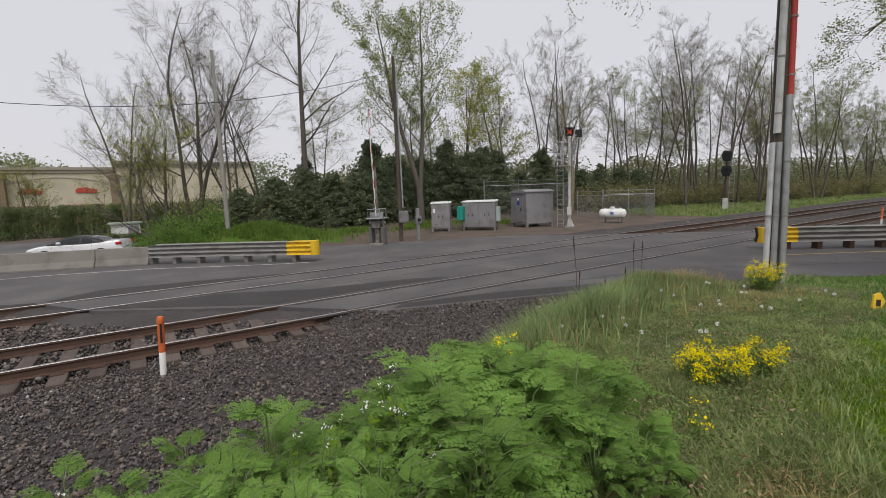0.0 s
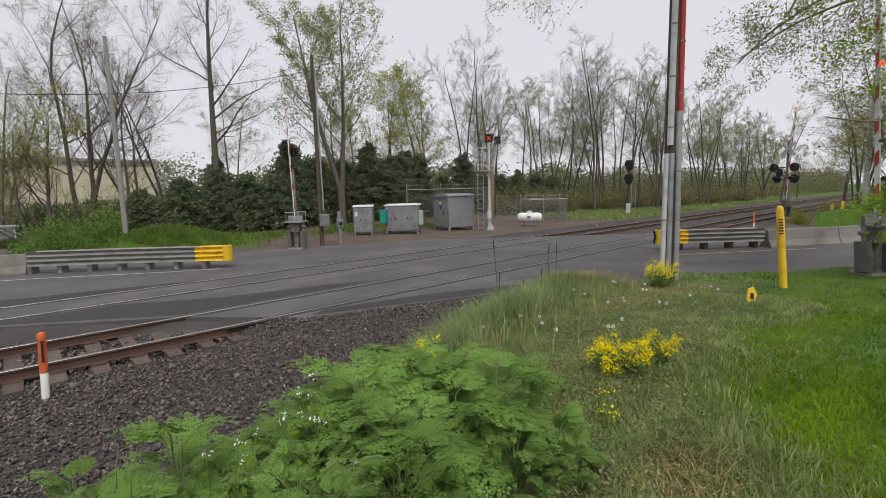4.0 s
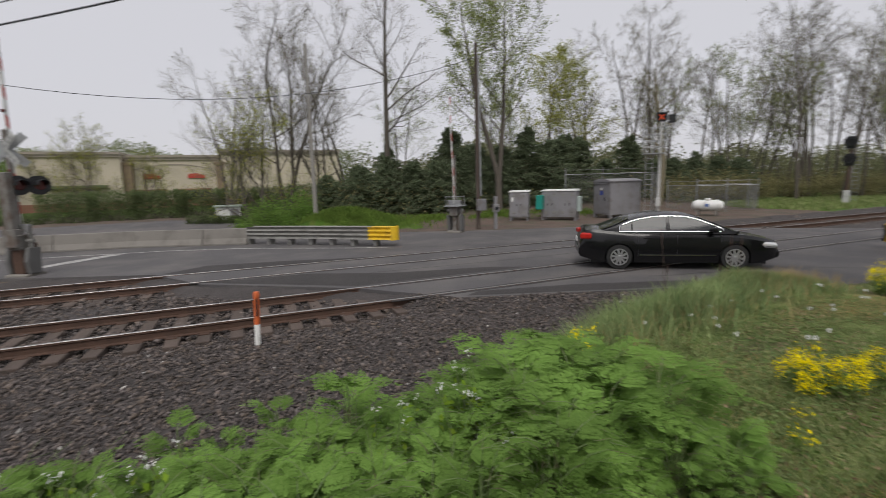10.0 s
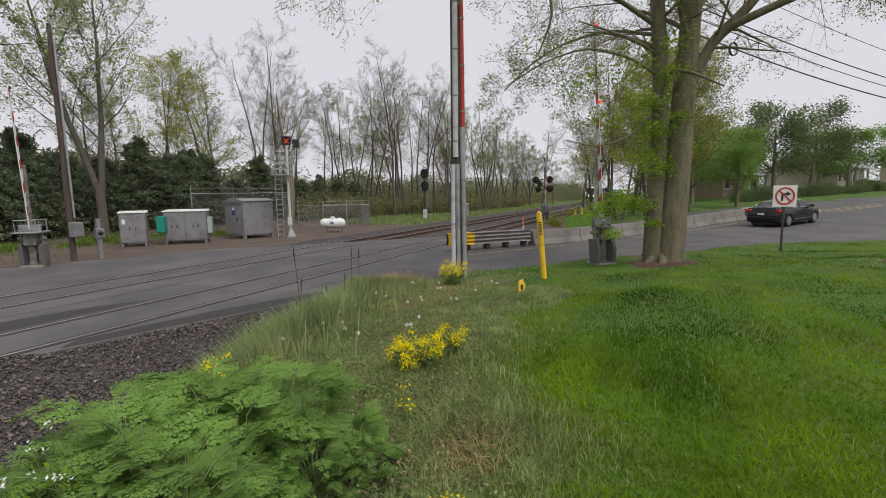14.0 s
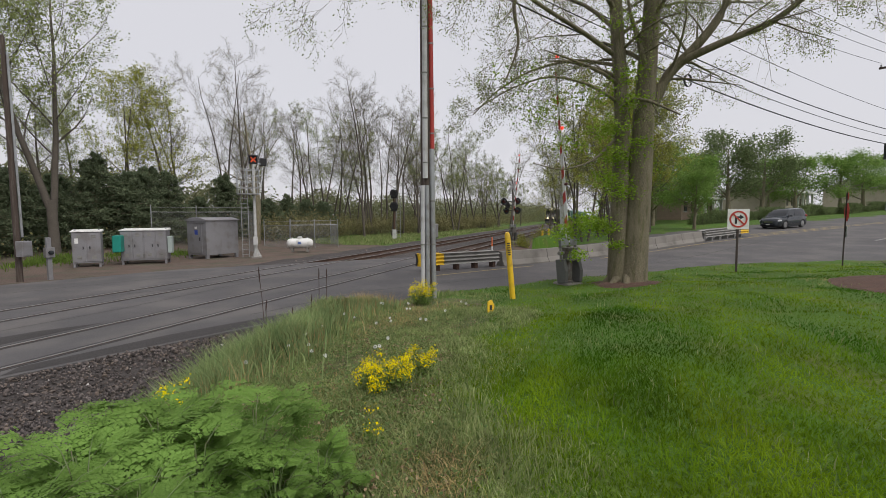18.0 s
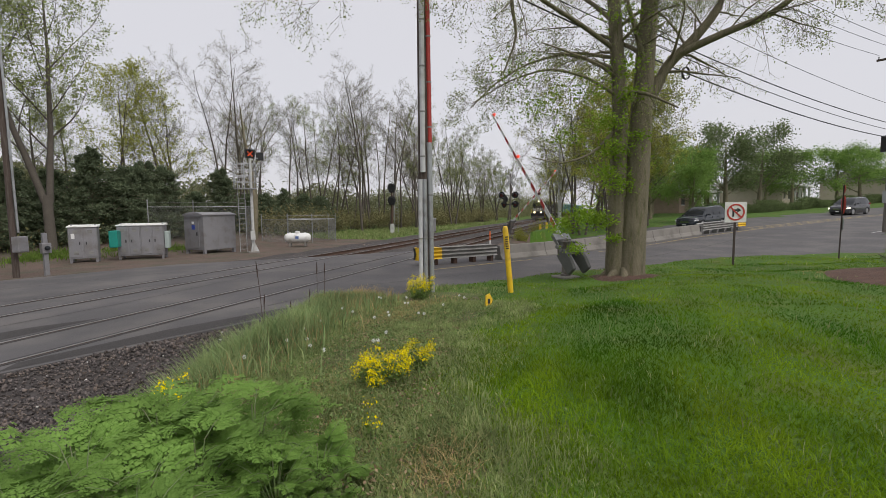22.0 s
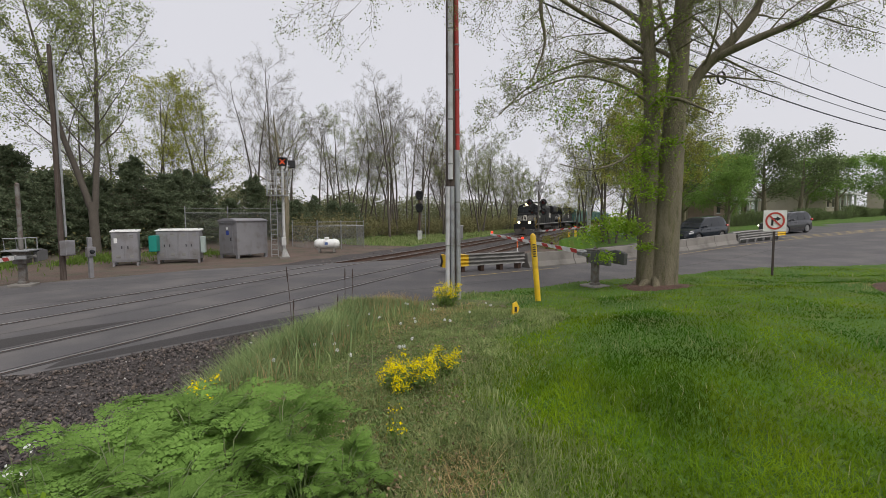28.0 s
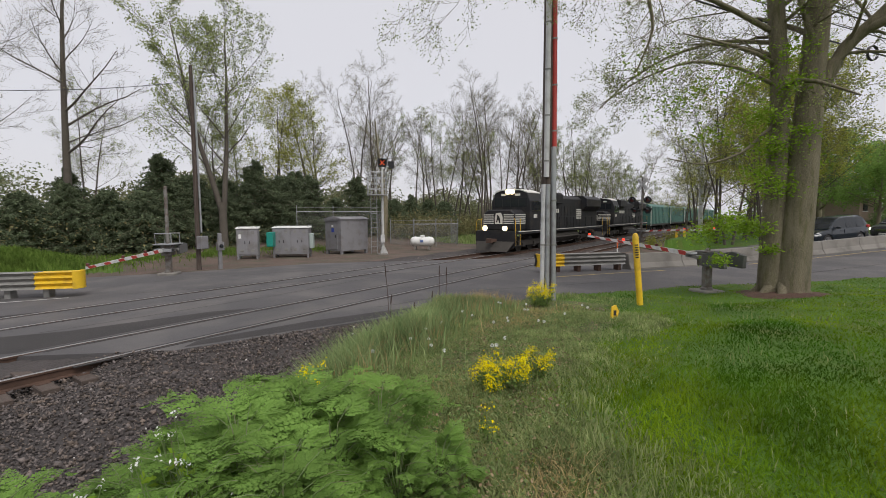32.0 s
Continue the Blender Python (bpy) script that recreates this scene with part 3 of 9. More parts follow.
def build_gate(name, x, y, z, turn, length, raised, crossbuck, mast, lamps, lit, label):
    """A crossing gate: its arm lies along +x of the thing and turns about y."""
    gate = thing(name, label, "crossing gate", pose(x, y, z, 0, 0, turn), "crossing gates")
    part("foundation", Shape().box(-0.35, 0.35, -0.35, 0.35, -0.4, 0.10), CONCRETE, gate, bevel=0.03)
    part("mast", Shape().lathe([(0.17, 0.1), (0.17, 0.16), (0.09, 0.2), (0.075, 0.5), (0.07, mast), (0.02, mast + 0.05)], 14), AGED, gate, smooth=True)
    part("pedestal", Shape().box(-0.11, 0.11, -0.11, 0.11, 0.12, 0.85), AGED, gate, "weathered grey steel pedestal", bevel=0.03)
    box = part("mechanism", Shape().box(-0.24, 0.22, -0.2, 0.2, 0.82, 1.24), AGED, gate, "weathered grey gate mechanism box", bevel=0.03)
    part("mechanism_lid", Shape().box(-0.27, 0.25, -0.23, 0.23, 1.22, 1.27), AGED, box, bevel=0.015)
    part("bearing", Shape().cone((0, -0.42, 1.08), (0, 0.42, 1.08), 0.06, 0.06, 12), DULL, box, smooth=True)
    arm = part("arm", Shape().add([(0.35, -0.03, -0.075), (0.35, 0.0, -0.075), (0.35, 0.0, 0.075), (0.35, -0.03, 0.075),
                                   (length, -0.03, -0.04), (length, 0.0, -0.04), (length, 0.0, 0.04), (length, -0.03, 0.04)],
                                  [(0, 1, 2, 3), (7, 6, 5, 4), (0, 4, 5, 1), (1, 5, 6, 2), (2, 6, 7, 3), (3, 7, 4, 0)]), WHITE, gate, "white gate arm with slanting red bands")
    x0 = 0.8
    while x0 < length - 0.3:
        h = 0.071 - 0.035 * x0 / length
        s = Shape().prism([(x0, -h), (x0 + 0.34, -h), (x0 + 0.46, h), (x0 + 0.12, h)], -0.033, 0.003)
        part("red_band", s, RED, arm)
        x0 += 0.82
    for k, d in enumerate((0.98, 0.62, 0.34)):
        tip = part("arm_lamp", Shape().lathe([(0.01, 0), (0.05, 0), (0.05, 0.07), (0.01, 0.09)], 10, pose(length * d, -0.02, 0.07 - 0.02 * d)), LAMP_RED if lit and k != 2 else LENS, arm, "small red arm lamp", smooth=True)
    for side in (-0.34, 0.30):
        part("support_arm", Shape().box(-0.6, 0.45, side, side + 0.04, -0.05, 0.05), DULL, arm)
        w = Shape().prism([(-0.98, -0.20), (-0.2, -0.22), (-0.2, 0.14), (-0.6, 0.23), (-0.98, 0.16)], side - 0.05, side + 0.09)
        part("counterweight", w, paint("grey_iron", (0.12, 0.118, 0.115), 0.85), arm, "dark grey counterweight plate", bevel=0.015)
    part("arm_yoke", Shape().box(0.25, 0.5, -0.34, 0.34, -0.06, 0.06), GALV, arm)
    arm.matrix_basis = pose(0, 0, 1.08, 0, -raised, 0)
    for facing in crossbuck:
        build_crossbuck(gate, mast - 0.55, facing - turn, facing == crossbuck[-1] and len(crossbuck) > 1, mast > 5)
    for side, height_at, facing in lamps:
        m = pose(0, 0, height_at, 0, 0, facing - turn)
        part("lamp_bracket", Shape().cone((0, 0, 0), (side, -0.03, 0), 0.03, 0.03, 8), BLACK, gate, at=m)
        build_lamp(gate, m @ pose(side, -0.1, 0))
    return gate, arm


GATE_R, ARM_R = build_gate("crossing_gate", 15.7, 1.2, 0.08, 48, 6.7, 82, (), 1.3, (), True,
                           "grey crossing gate with striped arm on the lawn's edge")
GATE_F, ARM_F = build_gate("crossing_gate", 9.3, 20.5, -0.02, 222, 5.4, 86, (), 3.7, (), False,
                           "pale grey crossing gate with tall mast at the far roadside")
GATE_B, ARM_B = build_gate("crossing_gate", 39.5, 7.85, 0.05, -123, 6.5, 84, (-120, 60), 5.35,
                           ((-0.62, 2.75, -120), (0.62, 2.75, -120), (0.5, 3.2, 150), (-0.5, 2.75, 60), (-0.75, 3.55, -95), (0.45, 3.55, -95)), True,
                           "crossing gate with crossbucks and clustered lamps beyond the tracks")
GATE_L, ARM_L = build_gate("crossing_gate", -6.35, 17.5, -0.05, 62, 6.1, 88, (-35, 10), 4.3,
                           ((-0.62, 2.72, 8), (0.12, 2.72, 40), (0.62, 2.72, 40), (-0.62, 2.72, 215)), False,
                           "weathered crossing gate with crossbucks and black lamps beside the tracks")
part("hanging_counterbox", Shape().box(0.1, 0.35, -0.16, 0.16, 0.3, 1.0), RUST, GATE_L, "rusty brown side box", bevel=0.02)
part("relay_case", Shape().box(-0.36, -0.06, -0.2, 0.2, 0.9, 1.45), AGED, GATE_L, bevel=0.02)
part("cable_case", Shape().box(-0.32, -0.08, -0.14, 0.14, 1.45, 3.1), AGED, GATE_L, "tall weathered cable case", bevel=0.02)
part("lower_guard", Shape().box(-0.2, 0.2, -0.18, 0.18, 0.1, 0.85), RUST, GATE_L, "rust-brown lower guard", bevel=0.02)
cover = Shape().box(-0.5, 0.45, -0.4, 0.4, 1.28, 1.33)
part("service_tray", cover, GALV, GATE_F, bevel=0.01)
for k in (-0.42, 0.38):
    part("guard_hoop", Shape().tube([(k, -0.3, 1.3), (k, -0.34, 1.75), (k, 0.3, 1.75), (k, 0.3, 1.3)], [0.025] * 4, 6), GALV, GATE_F, smooth=True)


# ---- poles and wires ----
def build_pole(name, x, y, z, h, r, material, label, lean=(0, 0), category="utility pole"):
    ob = thing(name, label, category, pose(x, y, z))
    top = Vector((lean[0], lean[1], h))
    part("shaft", Shape().tube([(0, 0, -0.6), top * 0.33, top * 0.66, top], [r, r * 0.93, r * 0.82, r * 0.68], 12), material, ob, smooth=True)
    return ob


ALONG = Vector((0.84, -0.54, 0))
ACROSS = Vector((0.54, 0.84, 0))


def crossarm(pole, z, half, lean=(0, 0), x=0.0, count=3, insulators=True):
    turn = math.degrees(math.atan2(ACROSS.y, ACROSS.x))
    at = pose(lean[0] + x, lean[1], z, 0, 0, turn)
    arm = part("crossarm", Shape().box(-half, half, -0.06, 0.06, -0.06, 0.06), WOODPOLE, pole, bevel=0.01, at=at)
    if insulators:
        for k in range(count):
            px = -half + 0.1 + (2 * half - 0.2) * k / max(1, count - 1)
            part("insulator", Shape().lathe([(0.02, 0.06), (0.055, 0.09), (0.03, 0.13), (0.055, 0.16), (0.03, 0.2), (0.01, 0.24)], 8, pose(px, 0, 0)), GALV, arm, smooth=True)
    return arm


def wire(a, b, sag, r, name="overhead_wire", label="thin black overhead wire between poles"):
    a, b = Vector(a), Vector(b)
    pts = []
    for k in range(25):
        u = k / 24
        p = a.lerp(b, u)
        p.z -= sag * 4 * u * (1 - u)
        pts.append(p)
    o = new(name, mesh_of(name, Shape().tube(pts, [r] * 25, 5), BLACK, True))
    tagged(o, label, "wire", "overhead wires")


POLE1 = (-16.8, 23.3)
POLE0 = (12.05, 4.75)
POLER = (36.5, -16.5)
p1 = build_pole("utility_pole", *POLE1, 0, 10.7, 0.165, WOODPOLE, "tall dark wooden utility pole by the roadside dirt", lean=(1.0, 0.1))
crossarm(p1, 9.6, 0.95, (0.87, 0.09))
part("pole_top_pin", Shape().cone((1.0, 0.1, 10.9), (1.05, 0.1, 11.7), 0.05, 0.03, 8), WOODPOLE, p1)
part("cable_riser", Shape().tube([(0.2, -0.1, 0), (0.47, -0.07, 3.0), (0.8, -0.03, 7.0)], [0.035] * 3, 6), RUST, p1, "brown cable riser", smooth=True)
p2 = build_pole("utility_pole", -14.65, 21.35, 0, 6.2, 0.145, WOODPOLE, "short dark wooden pole with three crossarms", lean=(0.25, 0))
for z in (5.9, 5.45, 4.85):
    crossarm(p2, z, 0.95, (0.23, 0), count=2)
lamp_arm = part("lamp_arm", Shape().tube([(0, 0, 6.0), (0.7, -0.2, 6.12), (1.4, -0.4, 6.05)], [0.03] * 3, 6), GALV, p2, smooth=True)
part("lamp_head", Shape().box(-0.3, 0.3, -0.11, 0.11, -0.09, 0.05), GALV, lamp_arm, "grey street light head", bevel=0.03, at=pose(1.6, -0.45, 6.02, 0, 0, -16))
p3 = build_pole("utility_pole", -29.2, 33.3, 0, 10.6, 0.165, WOODPOLE, "leaning dark wooden pole carrying grey boxes", lean=(-0.5, 0.4))
crossarm(p3, 9.9, 0.95, (-0.46, 0.37))
for k, dx in enumerate((-0.62, 0.28)):
    part("grey_box", Shape().box(-0.27, 0.27, -0.25, 0.25, -0.48, 0.48), CABINET, p3, "grey metal service box", bevel=0.03, at=pose(-0.3 + dx, 0.2, 6.9, 0, 0, 30 + 40 * k))
p4 = build_pole("utility_pole", -50.1, 49.3, 0, 9.2, 0.20, WOODPOLE, "distant wooden pole along the road")
crossarm(p4, 8.3, 0.95)
pr = build_pole("utility_pole", *POLER, 1.0, 11.5, 0.15, paint("greyed_pole", (0.17, 0.155, 0.135), 0.9, vary=0.2, scale=1.5, fine=30, stretch=(6, 6, 0.5), bump=0.3), "greyed wooden pole beside the side street")
crossarm(pr, 10.4, 0.95)
part("traffic_signal_back", Shape().box(-0.2, 0.2, -0.12, 0.12, 4.7, 5.7), BLACK, pr, "black signal housing", bevel=0.03, at=pose(-0.1, 0.35, 0, 0, 0, 20))

# the pole with the conduits, beside the lawn
p0 = build_pole("riser_pole", *POLE0, 0.1, 13.4, 0.19, WOODPOLE, "wooden pole wrapped in grey and red cable conduits")
crossarm(p0, 12.4, 0.95)
vl = Vector((-0.37, 0.93, 0))
vt = Vector((-0.93, -0.37, 0))


def riser(a, b, c, z0, z1, r, material, label):
    p = vl * a + vt * b
    q = vl * c + vt * b
    ob = part("conduit", Shape().tube([(p.x, p.y, z0), (p.x * 0.5 + q.x * 0.5, p.y * 0.5 + q.y * 0.5, (z0 + z1) / 2), (q.x, q.y, z1)], [r] * 3, 10), material, p0, label, smooth=True)
    for k in range(int((z1 - z0) / 1.2)):
        z = z0 + 0.4 + 1.2 * k
        w = p.lerp(q, (z - z0) / (z1 - z0))
        part("clamp", Shape().lathe([(r, 0), (r + 0.012, 0), (r + 0.012, 0.04), (r, 0.04)], 10, pose(w.x, w.y, z)), DULL, ob)


PIPE = paint("pale_conduit", (0.52, 0.52, 0.53), 0.5, vary=0.12, scale=2, fine=30, dirt=(0.36, 0.35, 0.34))
riser(0.14, 0.20, 0.12, -0.1, 3.15, 0.065, PIPE, "grey cable conduit")
riser(0.0, 0.22, 0.0, -0.1, 3.15, 0.06, GALV, "grey cable conduit")
riser(-0.17, 0.14, -0.13, -0.1, 4.15, 0.075, GALV, "wide grey cable guard")
riser(0.05, 0.2, 0.03, 3.35, 9.0, 0.075, PIPE, "pale upper cable conduit")
riser(-0.15, 0.12, -0.11, 4.15, 10.0, 0.062, RED, "red cable conduit")

for off, z in ((-0.85, 0), (0.0, 0.15), (0.85, 0)):
    a = Vector((POLE1[0] + 0.9, POLE1[1] + 0.1, 9.85 + z)) + ACROSS * off
    b = Vector((*POLE0, 12.75 + z)) + ACROSS * off
    c = Vector((*POLER, 11.7 + z)) + ACROSS * off
    d = Vector((-29.2 - 0.46, 33.3 + 0.4, 10.1 + z)) + ACROSS * off
    e = Vector((-50.1, 49.3, 8.6 + z)) + ACROSS * off
    wire(a, b, 0.6, 0.012)
    wire(b, c, 0.6, 0.012)
    wire(a, d, 0.5, 0.012)
    wire(d, e, 0.5, 0.014)
for z, r, sag in ((8.4, 0.012, 0.5), (7.3, 0.022, 0.6), (6.9, 0.016, 0.6), (6.45, 0.026, 0.7)):
    wire((POLE1[0] + 0.65, POLE1[1], z), (POLE0[0], POLE0[1], z + 2.9), sag, r, label="black communication cable between poles")
    wire((POLE0[0], POLE0[1], z + 2.9), (POLER[0], POLER[1], z + 0.1), sag, r, label="black communication cable between poles")
    wire((POLE1[0] + 0.6, POLE1[1], z - 0.4), (-29.2 - 0.33, 33.3 + 0.3, z - 0.9), sag * 0.8, r, label="black communication cable between poles")
    wire((-29.2 - 0.33, 33.3 + 0.3, z - 0.9), (-50.1, 49.3, z - 1.8), sag * 0.8, r, label="black communication cable between poles")
wire((POLE1[0] + 0.75, POLE1[1], 8.3), (10.9, 21.2, 8.5), 2.3, 0.013)
coil = Shape()
for k in range(3):
    coil.tube([(0.24 * math.cos(w / 12 * 6.3), 0.03 * k, 0.24 * math.sin(w / 12 * 6.3)) for w in range(14)], [0.015] * 14, 5)
u = 0.36
cz = 9.35 + (6.55 - 9.35) * u - 0.7 * 4 * u * (1 - u)
o = new("cable_coil", mesh_of("cable_coil", coil, BLACK, True))
o.matrix_basis = pose(POLE0[0] + (POLER[0] - POLE0[0]) * u, POLE0[1] + (POLER[1] - POLE0[1]) * u, cz, 0, 0, -40)
tagged(o, "coil of black spare cable hung on wires", "cable coil")

pa = build_pole("utility_pole", 3.8, 29.2, 0.2, 10.5, 0.13, paint("silvered_pole", (0.26, 0.245, 0.225), 0.9, vary=0.2, scale=1.5, fine=30, stretch=(6, 6, 0.5), bump=0.3), "slim silver-grey wooden pole by a grassy mound")
pb = build_pole("utility_pole", 10.95, 21.25, 0, 9.2, 0.11, WOODPOLE, "dark wooden pole with meter box and conduit")
part("conduit", Shape().tube([(0.1, -0.15, 1.7), (0.08, -0.14, 5), (0.06, -0.12, 8.6)], [0.04] * 3, 8), GALV, pb, "pale cable conduit", smooth=True)
mb = part("meter_box", Shape().box(-0.22, 0.22, -0.14, 0.14, -0.3, 0.3), CABINET, pb, "light grey meter box", bevel=0.02, at=pose(0.05, -0.3, 1.25, 0, 0, 20))
part("box_door", Shape().box(-0.18, 0.18, -0.155, -0.14, -0.26, 0.26), CABINET, mb, bevel=0.006)
ps = thing("meter_post", "small grey service post with a round meter", "service post", pose(11.75, 20.85, 0))
part("post", Shape().box(-0.08, 0.08, -0.06, 0.06, -0.2, 1.65), CABINET, ps, bevel=0.01)
part("meter_panel", Shape().box(-0.16, 0.16, -0.13, 0.06, 0.85, 1.25), CABINET, ps, bevel=0.015)
part("meter", Shape().lathe([(0.09, 0), (0.09, 0.06), (0.06, 0.1), (0.01, 0.11)], 14, pose(0, -0.13, 1.05, 90)), GLASS, ps, smooth=True)


# ---- railway cabinets, tower, tank, fences ----
def build_cabinet(x, y, turn, w, d, h, doors, label, stickers=1, legs=4):
    """A grey equipment case on short legs with a sloping lid; its doors face its -y."""
    ob = thing("equipment_cabinet", label, "cabinet", pose(x, y, float(height(x, y)) + 0.02, 0, 0, turn), "trackside cabinets")
    part("body", Shape().box(-w / 2, w / 2, -d / 2, d / 2, 0.16, h), CABINET, ob, bevel=0.012)
    part("roof", Shape().add([(-w / 2 - 0.04, -d / 2 - 0.05, h), (w / 2 + 0.04, -d / 2 - 0.05, h), (w / 2 + 0.04, d / 2 + 0.05, h), (-w / 2 - 0.04, d / 2 + 0.05, h),
                              (-w / 2 - 0.04, -d / 2 - 0.05, h + 0.04), (w / 2 + 0.04, -d / 2 - 0.05, h + 0.04), (w / 2 + 0.04, d / 2 + 0.05, h + 0.12), (-w / 2 - 0.04, d / 2 + 0.05, h + 0.12)],
                             [(0, 3, 2, 1), (4, 5, 6, 7), (0, 1, 5, 4), (2, 3, 7, 6), (1, 2, 6, 5), (0, 4, 7, 3)]), WHITE, ob, "pale sloping lid", bevel=0.008)
    for k in range(doors):
        a = -w / 2 + w * k / doors + 0.03
        b = -w / 2 + w * (k + 1) / doors - 0.03
        door = part("door", Shape().box(a, b, -d / 2 - 0.025, -d / 2, 0.24, h - 0.07), CABINET, ob, bevel=0.008)
        hx = b - 0.1 if k % 2 == 0 else a + 0.1
        part("door_handle", Shape().box(hx - 0.02, hx + 0.02, -d / 2 - 0.06, -d / 2 - 0.025, h * 0.5, h * 0.5 + 0.14), BLACK, door)
        for z in (0.36, h - 0.3):
            part("vent", Shape().box((a + b) / 2 - 0.09, (a + b) / 2 + 0.09, -d / 2 - 0.032, -d / 2 - 0.025, z, z + 0.16), DULL, door)
        for z in (0.4, h - 0.35):
            part("hinge", Shape().cone((a + 0.005 if k % 2 == 0 else b - 0.005, -d / 2 - 0.035, z), (a + 0.005 if k % 2 == 0 else b - 0.005, -d / 2 - 0.035, z + 0.12), 0.015, 0.015, 6), DULL, door)
    for k in range(stickers):
        part("label_plate", Shape().box(-w / 2 + 0.12 + 0.3 * k, -w / 2 + 0.26 + 0.3 * k, -d / 2 - 0.034, -d / 2 - 0.026, h - 0.55, h - 0.3), WHITE, ob)
    for sx in (-1, 1):
        for sy in (-1, 1):
            part("leg", Shape().box(sx * (w / 2 - 0.07) - 0.05, sx * (w / 2 - 0.07) + 0.05, sy * (d / 2 - 0.07) - 0.05, sy * (d / 2 - 0.07) + 0.05, -0.1, 0.17), CABINET, ob)
        part("lifting_eye", Shape().lathe([(0.02, 0), (0.045, 0.03), (0.03, 0.07), (0.01, 0.08)], 8, pose(sx * (w / 2 - 0.1), 0, h + 0.07)), GALV, ob)
    return ob


build_cabinet(15.3, 24.15, -40, 1.15, 0.75, 1.68, 2, "small grey steel equipment cabinet on short legs")
c2 = build_cabinet(17.65, 23.25, -50, 2.1, 0.9, 1.72, 4, "long grey steel equipment cabinet with four doors", 0)
g = part("generator_box", Shape().box(-0.38, 0, -0.3, 0.3, 0.65, 1.5), TEAL, c2, "bright teal side box", bevel=0.03, at=pose(-0.86, -0.78, 0))
part("side_case", Shape().box(0, 0.22, -0.22, 0.22, 0.5, 1.4), paint("pale_green_grey", (0.36, 0.42, 0.40), 0.5), c2, "pale grey side case", bevel=0.02, at=pose(1.06, -0.1, 0))
sh = thing("relay_shelter", "large grey steel relay shelter with low arched roof", "relay shelter", pose(21.35, 22.45, 0, 0, 0, -94))
W, D, H = 1.6, 2.25, 2.2
part("body", Shape().box(-W / 2, W / 2, -D / 2, D / 2, 0.2, H), CABINET, sh, bevel=0.015)
part("roof", Shape().prism([(-W / 2 - 0.06, H), (W / 2 + 0.06, H), (W / 2 + 0.06, H + 0.06), (0.3, H + 0.2), (-0.3, H + 0.2), (-W / 2 - 0.06, H + 0.06)], -D / 2 - 0.06, D / 2 + 0.06), CABINET, sh, "pale shallow roof", bevel=0.01)
dr = part("door", Shape().box(-0.55, 0.45, -D / 2 - 0.03, -D / 2, 0.3, H - 0.12), CABINET, sh, bevel=0.01)
part("door_handle", Shape().box(0.28, 0.33, -D / 2 - 0.07, -D / 2 - 0.03, 1.05, 1.25), BLACK, dr)
part("blue_notice", Shape().box(-0.12, 0.14, -D / 2 - 0.037, -D / 2 - 0.03, 1.4, 1.66), paint("blue_sign", (0.03, 0.06, 0.30), 0.5), dr, "blue notice")
part("yellow_notice", Shape().box(-0.1, 0.08, -D / 2 - 0.037, -D / 2 - 0.03, 1.72, 1.86), WHITE, dr)
part("drip_edge", Shape().box(-0.7, 0.6, -D / 2 - 0.1, -D / 2, H - 0.1, H - 0.06), CABINET, sh)
part("label_plate", Shape().box(-W / 2 - 0.012, -W / 2, -0.3, -0.12, 1.35, 1.65), WHITE, sh)
for sx in (-1, 1):
    for sy in (-1, 1):
        part("leg", Shape().box(sx * (W / 2 - 0.1) - 0.08, sx * (W / 2 - 0.1) + 0.08, sy * (D / 2 - 0.1) - 0.08, sy * (D / 2 - 0.1) + 0.08, -0.1, 0.21), CABINET, sh)


def ladder(parent, x, y, z0, z1, w=0.36, name="ladder"):
    ob = part(name, Shape().box(x - w / 2, x - w / 2 + 0.035, y, y + 0.03, z0, z1).box(x + w / 2 - 0.035, x + w / 2, y, y + 0.03, z0, z1), GALV, parent)
    for k in range(int((z1 - z0) / 0.3)):
        part("rung", Shape().box(x - w / 2, x + w / 2, y + 0.005, y + 0.025, z0 + 0.15 + 0.3 * k, z0 + 0.175 + 0.3 * k), GALV, ob)


tw = thing("signal_mast", "pale steel signal mast with ladder and caged platform", "signal mast", pose(22.0, 19.85, -0.02, 0, 0, -42))
PALE = paint("pale_steel", (0.55, 0.55, 0.54), 0.5, 0.3, vary=0.12, dirt=(0.4, 0.39, 0.37))
part("mast", Shape().lathe([(0.09, 0), (0.085, 3), (0.07, 5.75), (0.02, 5.8)], 12), PALE, tw, smooth=True)
part("base_plate", Shape().box(-0.3, 0.3, -0.3, 0.3, -0.1, 0.06), CONCRETE, tw, bevel=0.02)
for k in range(3):
    w = k * 2.1
    part("gusset", Shape().add([(0.05, -0.02, 0.06), (0.3, -0.02, 0.06), (0.07, -0.02, 0.6), (0.05, 0.02, 0.06), (0.3, 0.02, 0.06), (0.07, 0.02, 0.6)],
                               [(0, 1, 2), (5, 4, 3), (0, 3, 4, 1), (1, 4, 5, 2), (2, 5, 3, 0)]), PALE, tw, at=pose(0, 0, 0, 0, 0, math.degrees(w)))
part("junction_box", Shape().box(-0.16, 0.1, -0.26, -0.08, 0.75, 1.25), PALE, tw, bevel=0.015)
ladder(tw, -0.55, -0.02, 0.05, 5.3, 0.4)
plat = part("platform", Shape().box(-0.9, 0.25, -0.45, 0.45, 3.75, 3.8), GALV, tw, "open steel grating platform")
